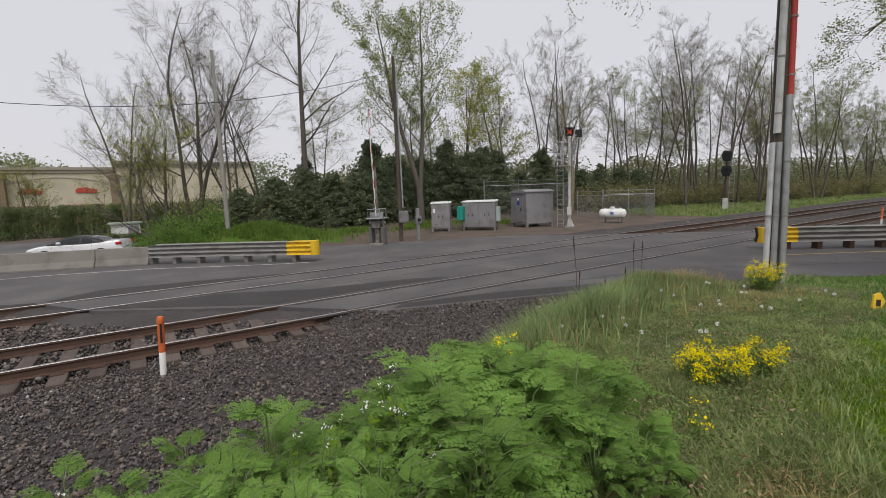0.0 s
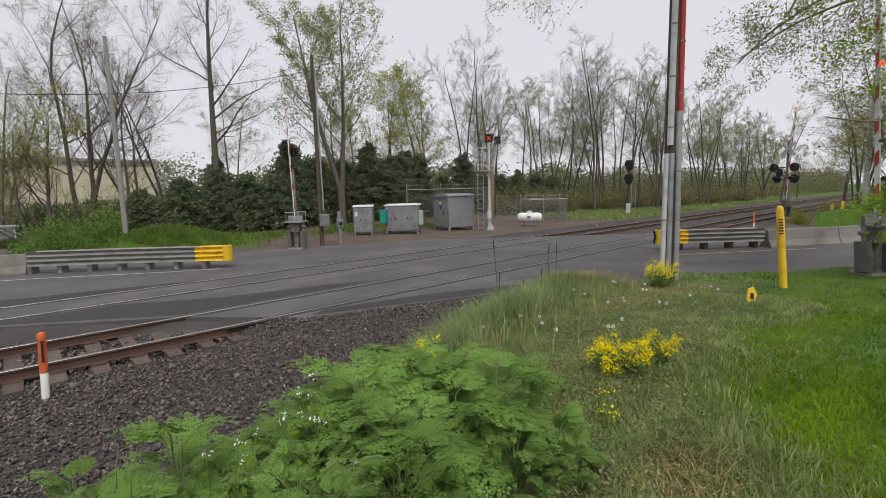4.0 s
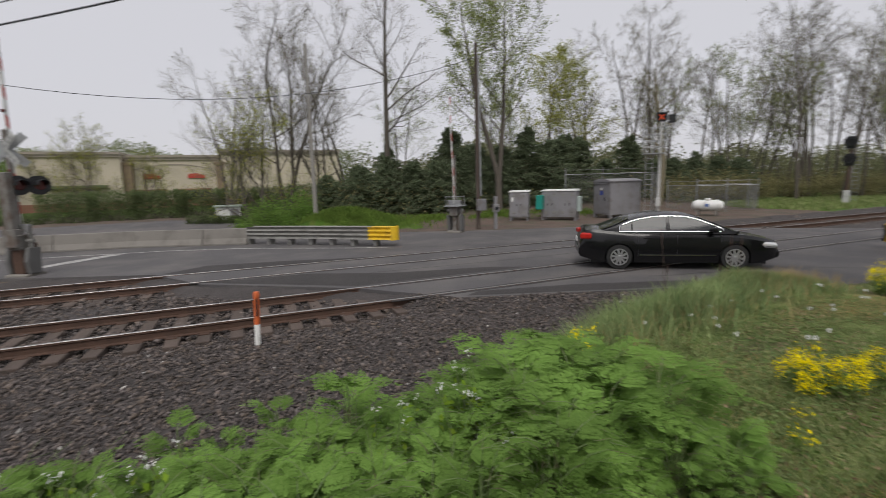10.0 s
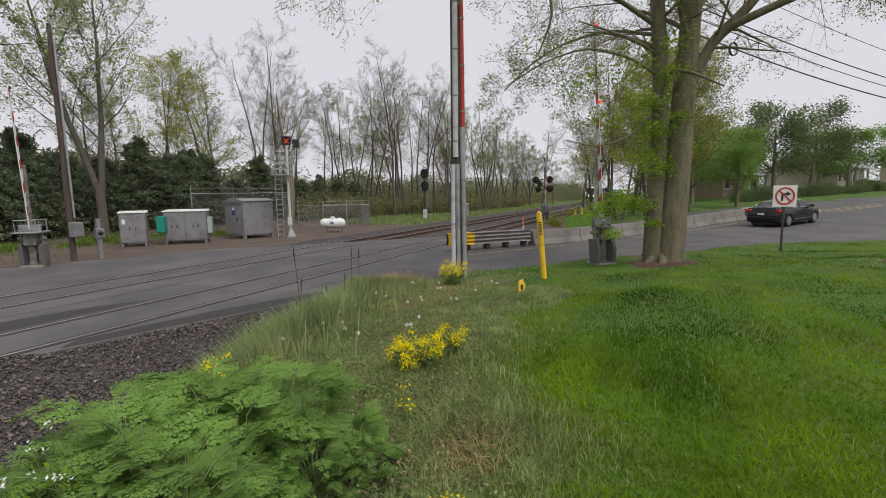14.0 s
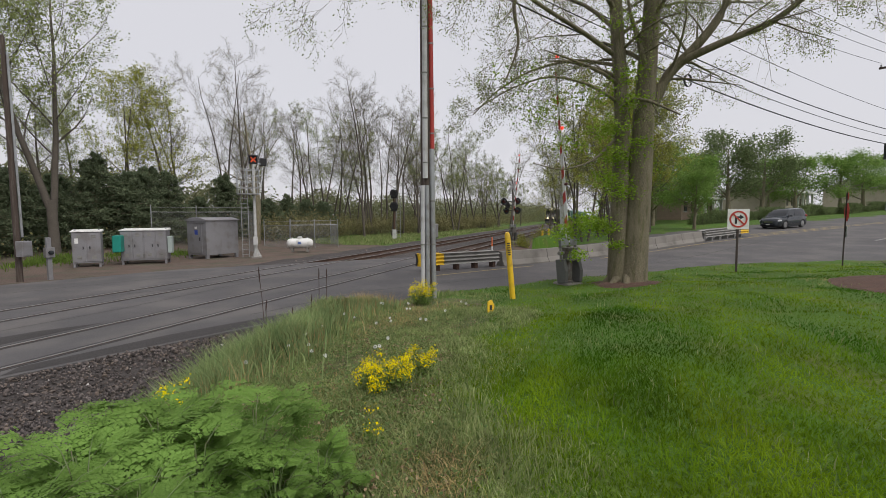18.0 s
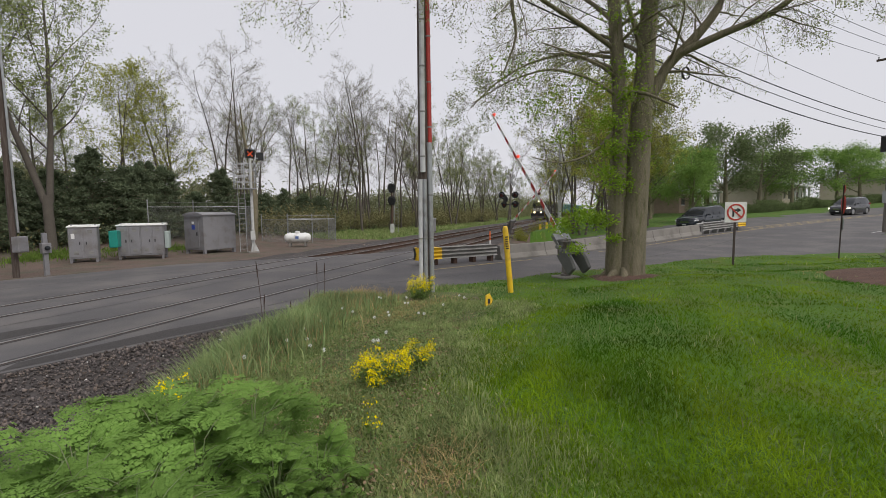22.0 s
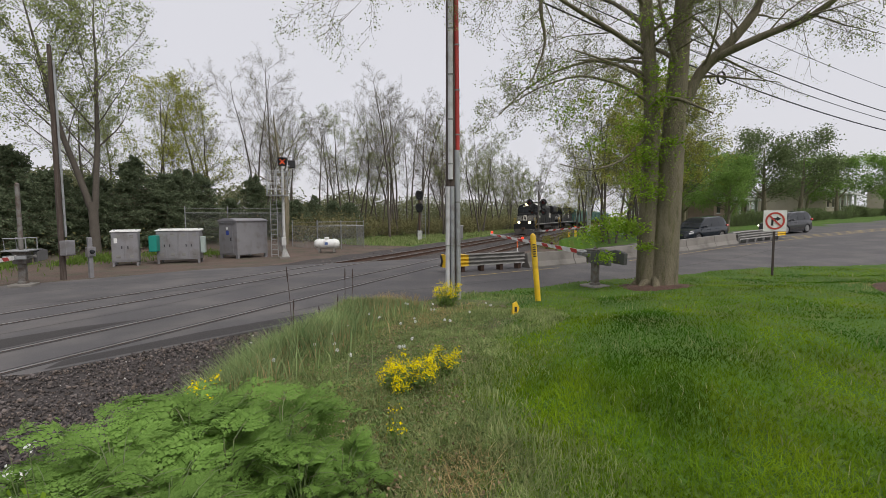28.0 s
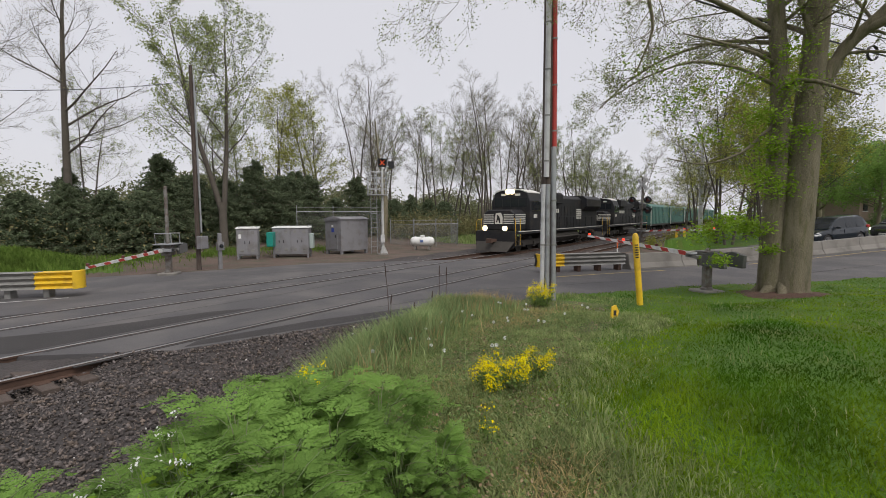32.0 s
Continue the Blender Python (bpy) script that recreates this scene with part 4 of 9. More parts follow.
for z in (4.15, 4.5, 4.85, 5.2):
    r = Shape()
    for a, b in (((-0.9, -0.45), (0.25, -0.45)), ((0.25, -0.45), (0.25, 0.45)), ((0.25, 0.45), (-0.9, 0.45)), ((-0.9, 0.45), (-0.9, -0.45))):
        r.cone((*a, z), (*b, z), 0.02, 0.02, 6)
    part("cage_rail", r, GALV, plat)
for x, y in ((-0.9, -0.45), (-0.5, -0.45), (-0.1, -0.45), (0.25, -0.45), (0.25, 0.45), (-0.3, 0.45), (-0.9, 0.45)):
    part("cage_post", Shape().cone((x, y, 3.78), (x, y, 5.25), 0.02, 0.02, 6), GALV, plat)
hd = part("signal_head", Shape().box(-0.24, 0.24, -0.2, 0.1, 5.55, 6.03), BLACK, tw, "square black signal head", bevel=0.02)
part("sun_visor", Shape().box(-0.27, 0.27, -0.42, -0.2, 6.0, 6.03).box(-0.27, -0.24, -0.42, -0.2, 5.6, 6.03).box(0.24, 0.27, -0.42, -0.2, 5.6, 6.03), BLACK, hd)
X = Shape().box(-0.2, 0.2, -0.215, -0.202, -0.028, 0.028, pose(0, 0, 5.79, 0, 45)).box(-0.2, 0.2, -0.229, -0.217, -0.028, 0.028, pose(0, 0, 5.79, 0, -45))
part("lit_cross", X, glowing("orange_cross", (1.0, 0.12, 0.03), 0.15), hd, "glowing orange cross")
part("second_head", Shape().box(-0.2, 0.2, -0.1, 0.14, 5.5, 5.95), BLACK, tw, bevel=0.02, at=pose(0.6, 0.35, 0))
part("head_bracket", Shape().cone((0, 0, 5.6), (0.6, 0.35, 5.6), 0.03, 0.03, 8), GALV, tw)

tk = thing("propane_tank", "white horizontal propane tank on low saddles", "gas tank", pose(26.3, 19.95, -0.02, 0, 0, -62))
prof = [(0.01, -0.88), (0.16, -0.86), (0.27, -0.78), (0.32, -0.66), (0.33, -0.5), (0.33, 0.5), (0.32, 0.66), (0.27, 0.78), (0.16, 0.86), (0.01, 0.88)]
part("shell", Shape().lathe(prof, 24, pose(0, 0, 0.6, 0, 90)), WHITE, tk, smooth=True)
part("dome", Shape().lathe([(0.17, 0.86), (0.17, 1.02), (0.14, 1.06), (0.01, 1.07)], 16), WHITE, tk, smooth=True)
for x in (-0.5, 0.5):
    part("saddle", Shape().box(x - 0.06, x + 0.06, -0.24, 0.24, 0, 0.34), CONCRETE, tk, bevel=0.01)
    part("lifting_lug", Shape().box(x - 0.05, x + 0.05, -0.015, 0.015, 0.9, 0.99), WHITE, tk)
part("warning_label", Shape().box(-0.1, 0.12, -0.345, -0.333, 0.55, 0.72), paint("blue_label", (0.10, 0.16, 0.36), 0.5), tk, "small blue label")

LINK = paint("chain_link", (0.22, 0.22, 0.22), 0.5, 0.5, vary=0.1)


def build_fence(corners, h, label):
    ob = thing("chain_link_fence", label, "fence")
    for a, b in zip(corners, corners[1:]):
        a, b = Vector((*a, 0)), Vector((*b, 0))
        d = (b - a).length
        n = max(1, round(d / 2.4))
        for k in range(n + 1):
            p = a.lerp(b, k / n)
            part("post", Shape().cone((p.x, p.y, -0.2), (p.x, p.y, h + 0.45), 0.03, 0.03, 8), GALV, ob)
        part("top_rail", Shape().cone((a.x, a.y, h), (b.x, b.y, h), 0.022, 0.022, 6), GALV, ob)
        part("barbed_strand", Shape().cone((a.x, a.y, h + 0.3), (b.x, b.y, h + 0.3), 0.008, 0.008, 4), GALV, ob)
        s = Shape()
        k = -h
        while k < d:
            for lean in (1, -1):
                u0, u1 = (k, k + h) if lean > 0 else (k + h, k)
                z0, z1 = 0.05, h
                c0, c1 = max(0, min(d, u0)), max(0, min(d, u1))
                if abs(c1 - c0) > 0.05:
                    f0, f1 = (c0 - u0) / (u1 - u0), (c1 - u0) / (u1 - u0)
                    p, q = a.lerp(b, c0 / d), a.lerp(b, c1 / d)
                    s.cone((p.x, p.y, z0 + (z1 - z0) * f0), (q.x, q.y, z0 + (z1 - z0) * f1), 0.004, 0.004, 3, False)
            k += 0.11
        part("wire_mesh", s, LINK, ob, "woven wire mesh")
    return ob


build_fence([(20.6, 26.6), (23.2, 25.8), (25.3, 23.4), (24.0, 21.6)], 2.75, "tall chain-link fence behind the relay shelter")
build_fence([(29.3, 25.6), (28.6, 22.6), (31.7, 20.4), (34.3, 22.8), (33.0, 26.0)], 1.75, "low chain-link enclosure beside the tank")

s2 = thing("railway_signal", "dark two-headed railway signal mast with ladder", "railway signal", pose(43.0, 20.9, 0.1, 0, 0, -62))
part("mast", Shape().lathe([(0.10, 0), (0.09, 3), (0.08, 5.0), (0.02, 5.05)], 10), RUST, s2, smooth=True)
part("base_case", Shape().box(-0.2, 0.2, -0.2, 0.2, -0.1, 0.9), PALE, s2, bevel=0.02)
for z in (3.3, 4.6):
    head = part("signal_head", Shape().lathe([(0.02, 0), (0.42, 0), (0.42, 0.04), (0.02, 0.04)], 20, pose(0, -0.2, z, 90)), BLACK, s2, "round black signal head", smooth=True)
    part("lens_housing", Shape().lathe([(0.3, 0), (0.3, 0.28), (0.26, 0.28), (0.26, 0)], 18, pose(0, -0.22, z, 90)), BLACK, head, smooth=True)
    part("rear_case", Shape().box(-0.3, 0.3, -0.16, 0.2, z - 0.5, z + 0.4), BLACK, head, bevel=0.03)
ladder(s2, 0.45, 0.05, 0.0, 4.4, 0.4)
rc = thing("relay_case", "pale grey trackside case near the signal", "cabinet", pose(46.2, 17.9, -0.05, 0, 0, -30), "trackside cabinets")
part("body", Shape().box(-0.5, 0.5, -0.35, 0.35, 0.1, 1.5), CABINET, rc, bevel=0.02)
part("lid", Shape().box(-0.54, 0.54, -0.39, 0.39, 1.5, 1.56), PALE, rc, bevel=0.01)
part("plinth", Shape().box(-0.45, 0.45, -0.3, 0.3, -0.3, 0.1), CONCRETE, rc)

# ---- marker posts and signs ----
om = thing("marker_post", "orange and white flexible marker post in the ballast", "marker post", pose(-0.05, 8.1, -0.3, 0, 2.5, 0), "marker posts")
part("white_base", Shape().lathe([(0.045, -0.1), (0.045, 0.46), (0.04, 0.47)], 14), WHITE, om, smooth=True)
cap = part("orange_top", Shape().lathe([(0.047, 0.45), (0.047, 0.9), (0.052, 0.91), (0.052, 0.96), (0.04, 1.0), (0.01, 1.01)], 14), ORANGE, om, "faded orange top", smooth=True)
part("faded_marking", Shape().box(-0.015, 0.015, -0.05, -0.0465, 0.6, 0.9), BLACK, cap)
yp = thing("pipeline_marker", "tall yellow plastic marker post leaning in grass", "marker post", pose(12.0, 2.3, 0.1, -4.5, -3, 0), "marker posts")
part("tube", Shape().lathe([(0.075, -0.2), (0.075, 1.76), (0.07, 1.82), (0.045, 1.87), (0.01, 1.885)], 16), YELLOW, yp, smooth=True)
lb = Shape()
for k in range(6):
    lb.box(-0.04, 0.04, -0.081, -0.0755, 1.28 + 0.06 * k, 1.31 + 0.06 * k, pose(0, 0, 0, 0, 0, -70))
part("faded_marking", lb, BLACK, yp, "faded black markings")
mk = thing("ground_marker", "small bent yellow marker plate on a stub", "marker", pose(9.1, 2.2, 0.38, 0, 8, 20), "marker posts")
part("stub", Shape().cone((0, 0, -0.2), (0, 0, 0.08), 0.02, 0.02, 8), YELLOW, mk)
part("plate", Shape().prism([(-0.07, 0.05), (0.05, 0.02), (0.11, 0.18), (0.04, 0.31), (-0.05, 0.27)], -0.02, 0.02), YELLOW, mk, bevel=0.006, at=pose(0, 0, 0, 0, 0, -60))
part("marking", Shape().box(-0.02, 0.04, -0.026, -0.021, 0.1, 0.2), BLACK, mk, at=pose(0, 0, 0, 0, 0, -60))
for x, y, h in ((38.2, 4.6, 1.15), (38.9, 5.2, 0.95)):
    b = thing("yellow_bollard", "yellow steel bollard beyond the barrier", "bollard", pose(x, y, 0.1), "bollards")
    part("post", Shape().lathe([(0.09, -0.2), (0.09, h), (0.05, h + 0.05), (0.01, h + 0.06)], 12), YELLOW, b, smooth=True)
tp = thing("marker_post", "thin orange and white marker by the tracks", "marker post", pose(29.5, 7.2, -0.1), "marker posts")
part("white_base", Shape().lathe([(0.04, -0.1), (0.04, 0.5)], 10), WHITE, tp)
part("orange_top", Shape().lathe([(0.042, 0.48), (0.042, 1.05), (0.01, 1.07)], 10), ORANGE, tp)

ns = thing("no_right_turn_sign", "square white sign forbidding a turn, on dark post", "road sign", pose(20.05, -4.6, 0.25, 0, 0, -78))
POST = paint("brown_post", (0.05, 0.035, 0.03), 0.7, vary=0.2)
part("post", Shape().box(-0.035, 0.035, -0.02, 0.025, -0.4, 1.85), POST, ns, bevel=0.005)
plate = part("plate", Shape().box(-0.38, 0.38, -0.03, -0.022, 1.58, 2.34), WHITE, ns, "white square sign plate", bevel=0.003)
ring, arrow = Shape(), Shape()
for k in range(32):
    a, b = 2 * math.pi * k / 32, 2 * math.pi * (k + 1) / 32
    ring.prism([(0.255 * math.cos(a), 1.96 + 0.255 * math.sin(a)), (0.255 * math.cos(b), 1.96 + 0.255 * math.sin(b)), (0.315 * math.cos(b), 1.96 + 0.315 * math.sin(b)), (0.315 * math.cos(a), 1.96 + 0.315 * math.sin(a))], -0.042, -0.031)
ring.box(-0.27, 0.27, -0.047, -0.043, -0.028, 0.028, pose(0, 0, 1.96, 0, 45))
part("red_ring", ring, RED, plate)
arrow.box(-0.12, -0.05, -0.037, -0.031, 1.79, 2.03).box(-0.12, 0.06, -0.0365, -0.031, 2.0, 2.07).prism([(0.05, 1.94), (0.19, 2.035), (0.05, 2.13)], -0.037, -0.031)
part("black_arrow", arrow, BLACK, plate)

ss = thing("stop_sign", "red octagonal stop sign on a slim post", "stop sign", pose(22.0, -8.6, 0.2, 0, -2, -10))
part("post", Shape().box(-0.03, 0.03, -0.02, 0.02, -0.4, 3.0), POST, ss, bevel=0.005)
oct_ = [(0.38 * math.cos(math.pi / 8 + k * math.pi / 4), 2.25 + 0.38 * math.sin(math.pi / 8 + k * math.pi / 4)) for k in range(8)]
octo = part("octagon", Shape().prism(oct_, -0.03, -0.022), RED, ss, "red octagon plate")
txt = bpy.data.curves.new("lettering", "FONT")
txt.body, txt.size, txt.align_x, txt.extrude = "STOP", 0.27, "CENTER", 0.002
txt.materials.append(WHITE)
word = new("lettering", txt)
word.parent = octo
word.matrix_basis = pose(0, -0.033, 2.155, 90)
part("round_marker", Shape().lathe([(0.01, 0), (0.15, 0), (0.15, 0.01), (0.01, 0.01)], 18, pose(0, -0.025, 2.85, 90)), RED, ss, "small round red sign")
part("lower_plate", Shape().box(-0.2, 0.2, -0.03, -0.022, 1.3, 1.72), GALV, ss, "small pale sign plate")
bs = thing("road_sign", "grey back of a sign on dark post", "road sign", pose(35.5, -16.2, 0.9, 0, 0, 60))
part("post", Shape().box(-0.03, 0.03, -0.02, 0.02, -0.3, 2.2), POST, bs)
part("plate", Shape().box(-0.38, 0.38, -0.03, -0.022, 1.65, 2.4), GALV, bs, bevel=0.004)
OCHRE = paint("worn_yellow_paint", (0.48, 0.30, 0.03), 0.6, vary=0.25, scale=6, fine=30, dirt=(0.16, 0.10, 0.05), dirt_amount=0.7, bump=0.2)
for x in (-11.4, -9.0):
    yb = thing("switch_lamp_box", "low yellow metal trackside box on legs", "trackside box", pose(x, 16.2, -0.25), "trackside boxes")
    part("housing", Shape().prism([(-0.25, 0.10), (0.25, 0.10), (0.25, 0.26), (0.11, 0.36), (-0.16, 0.34), (-0.25, 0.24)], -0.18, 0.18), OCHRE, yb, bevel=0.02)
    part("lid", Shape().box(-0.12, 0.08, -0.12, 0.12, 0.345, 0.39), OCHRE, yb, bevel=0.01)
    for sx in (-0.19, 0.19):
        part("leg", Shape().box(sx - 0.04, sx + 0.04, -0.16, 0.16, -0.05, 0.11), OCHRE, yb)


# ---- trees ----
LEAF_PALE = leafy("pale_spring_leaves", (0.22, 0.27, 0.08), (0.30, 0.34, 0.13))
LEAF_YELLOW = leafy("yellow_green_leaves", (0.27, 0.30, 0.05), (0.37, 0.37, 0.08))
LEAF_OLIVE = leafy("olive_spring_buds", (0.18, 0.18, 0.08), (0.26, 0.23, 0.12))
# The next two greens are lightened: haze over far crowns, put into colour.
LEAF_GREEN = leafy("fresh_green_leaves", (0.15, 0.26, 0.06), (0.25, 0.37, 0.095), through=0.6)
LEAF_DARK = leafy("deep_green_leaves", (0.13, 0.17, 0.075), (0.20, 0.25, 0.115), through=0.6)
NEEDLE = leafy("evergreen_sprays", (0.13, 0.165, 0.10), (0.18, 0.215, 0.125), through=0.4, per_island=0.25)
LEAF_VINE = leafy("bright_vine_leaves", (0.18, 0.31, 0.025), (0.28, 0.40, 0.05), through=0.45)


class Tree:
    """Bent tapered branches and leaves, gathered as arrays."""

    def __init__(self, seed):
        self.rng = np.random.default_rng(seed)
        self.lines = []
        self.tips = []
        self.thin = (0.27, 0.46)
        self.least = 0.0085

    def line(self, pts, radii, sides):
        self.lines.append((np.asarray(pts, float), np.asarray(radii, float), sides))

    def grow(self, start, way, length, radius, plan, level=0):
        """A branch, and its own branches by the rest of the plan: rows of count, length ratio, angle, lift, wander, first place."""
        rng = self.rng
        seg = (9, 5, 4, 2)[min(level, 3)]
        way = np.asarray(way, float) / np.linalg.norm(way)
        lift, wander = (plan[0][3], plan[0][4]) if plan else (0.0, 0.25)
        pts, p, d = [np.asarray(start, float)], np.asarray(start, float), way
        for _ in range(seg):
            d = d + rng.normal(0, wander, 3) * 0.5 + np.array([0, 0, lift / seg])
            d = d / np.linalg.norm(d)
            p = p + d * length / seg
            pts.append(p)
        thin = 0.14 if level == 0 else 0.25
        radii = radius * (1 - (1 - thin) * np.linspace(0, 1, seg + 1))
        self.line(pts, radii, (8, 6, 4, 3)[min(level, 3)])
        self.sprout(np.array(pts), radii, length, plan, level)

    def sprout(self, pts, radii, length, plan, level):
        rng = self.rng
        if not plan:
            self.tips.append(pts)
            return
        count, ratio, angle, _, _, first = plan[0]
        seg = len(pts) - 1
        for k in range(count):
            t = first + (1 - first) * (k + rng.uniform(0.1, 0.9)) / count
            i = min(int(t * seg), seg - 1)
            f = t * seg - i
            q = pts[i] * (1 - f) + pts[i + 1] * f
            axis = pts[i + 1] - pts[i]
            axis = axis / (np.linalg.norm(axis) + 1e-9)
            side = rng.normal(0, 1, 3)
            side -= axis * (side @ axis)
            side /= np.linalg.norm(side)
            a = np.radians(angle * rng.uniform(0.7, 1.25))
            way = axis * np.cos(a) + side * np.sin(a)
            r = (radii[i] * (1 - f) + radii[i + 1] * f) * rng.uniform(*self.thin)
            self.grow(q, way, length * ratio * rng.uniform(0.65, 1.15) * (1.15 - 0.6 * t), max(r, self.least), plan[1:], level + 1)

    def wood(self, name, material):
        verts, faces, k = [], [], 0
        for pts, radii, n in self.lines:
            d = np.gradient(pts, axis=0)
            d /= np.linalg.norm(d, axis=1, keepdims=True) + 1e-9
            ref = np.where(np.abs(d[:, 2:3]) > 0.9, [[1.0, 0, 0]], [[0, 0, 1.0]])
            u = np.cross(d, ref)
            u /= np.linalg.norm(u, axis=1, keepdims=True)
            w = np.cross(d, u)
            ang = np.arange(n) * 2 * np.pi / n
            ring = pts[:, None] + radii[:, None, None] * (np.cos(ang)[None, :, None] * u[:, None] + np.sin(ang)[None, :, None] * w[:, None])
            verts.append(ring.reshape(-1, 3))
            i = np.arange(len(pts) - 1)[:, None] * n
            j = np.arange(n)[None]
            faces.append(np.stack([k + i + j, k + i + (j + 1) % n, k + i + n + (j + 1) % n, k + i + n + j], -1).reshape(-1, 4))
            k += len(pts) * n
        return raw(name, np.concatenate(verts), np.concatenate(faces), material, True)

    def leaves(self, name, material, per_tip, size, spread):
        """Small folded leaves scattered along the last twigs."""
        rng = self.rng
        ends = np.concatenate([t[rng.integers(max(0, len(t) // 3), len(t), per_tip)] for t in self.tips])
        return leaf_mesh(name, material, ends + rng.normal(0, spread, ends.shape), size, rng)


def leaf_mesh(name, material, at, size, rng, flat=0.0):
    n = len(at)
    a = rng.normal(0, 1, (n, 3))
    a[:, 2] *= 1 - flat
    a /= np.linalg.norm(a, axis=1, keepdims=True)
    b = rng.normal(0, 1, (n, 3))
    b -= a * (a * b).sum(1, keepdims=True)
    b /= np.linalg.norm(b, axis=1, keepdims=True)
    c = np.cross(a, b)
    s = size * rng.uniform(0.6, 1.35, (n, 1))
    v = np.stack([at - a * s * 0.5, at + b * s * 0.28 + c * s * 0.08, at + a * s * 0.55, at - b * s * 0.28 + c * s * 0.08], 1)
    f = np.arange(4 * n).reshape(n, 4)
    return raw(name, v, f, material)


def make_tree(name, label, tree, leaf, per_tip, size, spread, bark=None):
    ob = thing(name, label, "tree", group="trees round the crossing")
    o = new("trunk", tree.wood("trunk", bark or TWIG))
    o.parent = ob
    c = new("crown", tree.leaves("crown", leaf, per_tip, size, spread))
    c.parent = ob
    return ob


def tall_tree(seed, h, stems, plan, r):
    t = Tree(seed)
    for k in range(stems):
        w = t.rng.uniform(0, 2.0) + 2.1 * k
        lean = 0.0 if stems == 1 else t.rng.uniform(0.08, 0.24)
        t.grow((0.25 * math.cos(w) * (stems > 1), 0.25 * math.sin(w) * (stems > 1), -0.3), (lean * math.cos(w), lean * math.sin(w), 1), h * t.rng.uniform(0.85, 1.0), r, plan)
    return t


def forked_tree(seed):
    t = Tree(seed)
    t.line([(0, 0, -0.3), (0.02, 0, 0.8), (0, 0.02, 2.0), (0.0, 0, 3.1)], [0.34, 0.27, 0.25, 0.26], 10)
    plan = [(15, 0.46, 48, 0.12, 0.08, 0.22), (9, 0.46, 42, 0.35, 0.18, 0.15), (9, 0.5, 42, 0.3, 0.24, 0.1)]
    t.grow((-0.10, 0, 2.7), (-0.17, 0.05, 1), 11.8, 0.19, plan)
    t.grow((0.10, 0, 2.7), (0.11, -0.05, 1), 12.3, 0.18, plan)
    return t


UP = [(15, 0.40, 48, 0.06, 0.13, 0.22), (9, 0.46, 42, 0.35, 0.18, 0.15), (9, 0.5, 42, 0.3, 0.24, 0.1)]
SPREAD = [(15, 0.42, 55, 0.06, 0.06, 0.2), (8, 0.5, 42, 0.3, 0.18, 0.2), (7, 0.5, 42, 0.2, 0.22, 0.15)]
THIN = [(14, 0.30, 52, 0.05, 0.12, 0.34), (8, 0.5, 46, 0.28, 0.2, 0.15), (7, 0.52, 45, 0.2, 0.26, 0.1)]
LOW = [(16, 0.55, 50, 0.1, 0.1, 0.12), (8, 0.5, 40, 0.35, 0.18, 0.2), (6, 0.5, 42, 0.25, 0.22, 0.15)]

kinds = {
    "bare_a": make_tree("bare_tree", "tall many-stemmed bare tree with first spring buds", tall_tree(11, 17.5, 3, UP, 0.17), LEAF_OLIVE, 3, 0.06, 0.08),
    "bare_b": make_tree("bare_tree", "tall bare tree with a thick dark trunk", tall_tree(23, 19.5, 1, [(16, 0.32, 56, 0.03, 0.10, 0.3), (9, 0.5, 45, 0.35, 0.2, 0.15), (8, 0.5, 42, 0.3, 0.24, 0.1)], 0.27), LEAF_OLIVE, 2, 0.07, 0.1),
    "leafy": make_tree("budding_tree", "tall forked tree with pale new leaves", forked_tree(8), LEAF_PALE, 7, 0.125, 0.13),
    "yellow": make_tree("budding_tree", "young slender tree hazed with yellow-green leaves", tall_tree(31, 14.0, 2, SPREAD, 0.13), LEAF_YELLOW, 6, 0.14, 0.16),
    "thin_a": make_tree("bare_tree", "slim bare woodland tree with grey bark", tall_tree(41, 17.0, 1, THIN, 0.15), LEAF_OLIVE, 3, 0.065, 0.08),
    "thin_b": make_tree("bare_tree", "slim forked bare woodland tree with grey bark", tall_tree(47, 16.5, 2, THIN, 0.13), LEAF_OLIVE, 4, 0.065, 0.08),
    "thin_c": make_tree("budding_tree", "slim woodland tree with scattered pale leaves", tall_tree(53, 16.0, 2, THIN, 0.13), LEAF_PALE, 6, 0.09, 0.12),
    "dead": make_tree("bare_tree", "dark broken-topped bare tree with crooked limbs", tall_tree(61, 11.5, 1, [(12, 0.45, 62, 0.1, 0.09, 0.3), (6, 0.4, 45, 0.2, 0.25, 0.2), (5, 0.5, 45, 0.1, 0.25, 0.2)], 0.30), LEAF_OLIVE, 0, 0.1, 0.1, BARK),
    "low": make_tree("small_tree", "broad low tree with fine yellow-green foliage", tall_tree(71, 7.8, 3, LOW, 0.12), LEAF_YELLOW, 5, 0.075, 0.10),
}


def round_tree(seed, h, leaf, name, label, per=30, size=0.22):
    t = Tree(seed)
    t.grow((0, 0, -0.3), (0.02, 0, 1), h * 0.85, 0.28, [(14, 0.55, 58, 0.02, 0.05, 0.22), (7, 0.5, 45, 0.25, 0.18, 0.25), (3, 0.5, 45, 0.1, 0.2, 0.3)])
    return make_tree(name, label, t, leaf, per, size, 0.42, BARK)


kinds["round_green"] = round_tree(83, 10.0, LEAF_GREEN, "shade_tree", "full round shade tree in fresh green leaf")
kinds["round_dark"] = round_tree(89, 10.5, LEAF_DARK, "shade_tree", "full broad tree in deep green leaf")


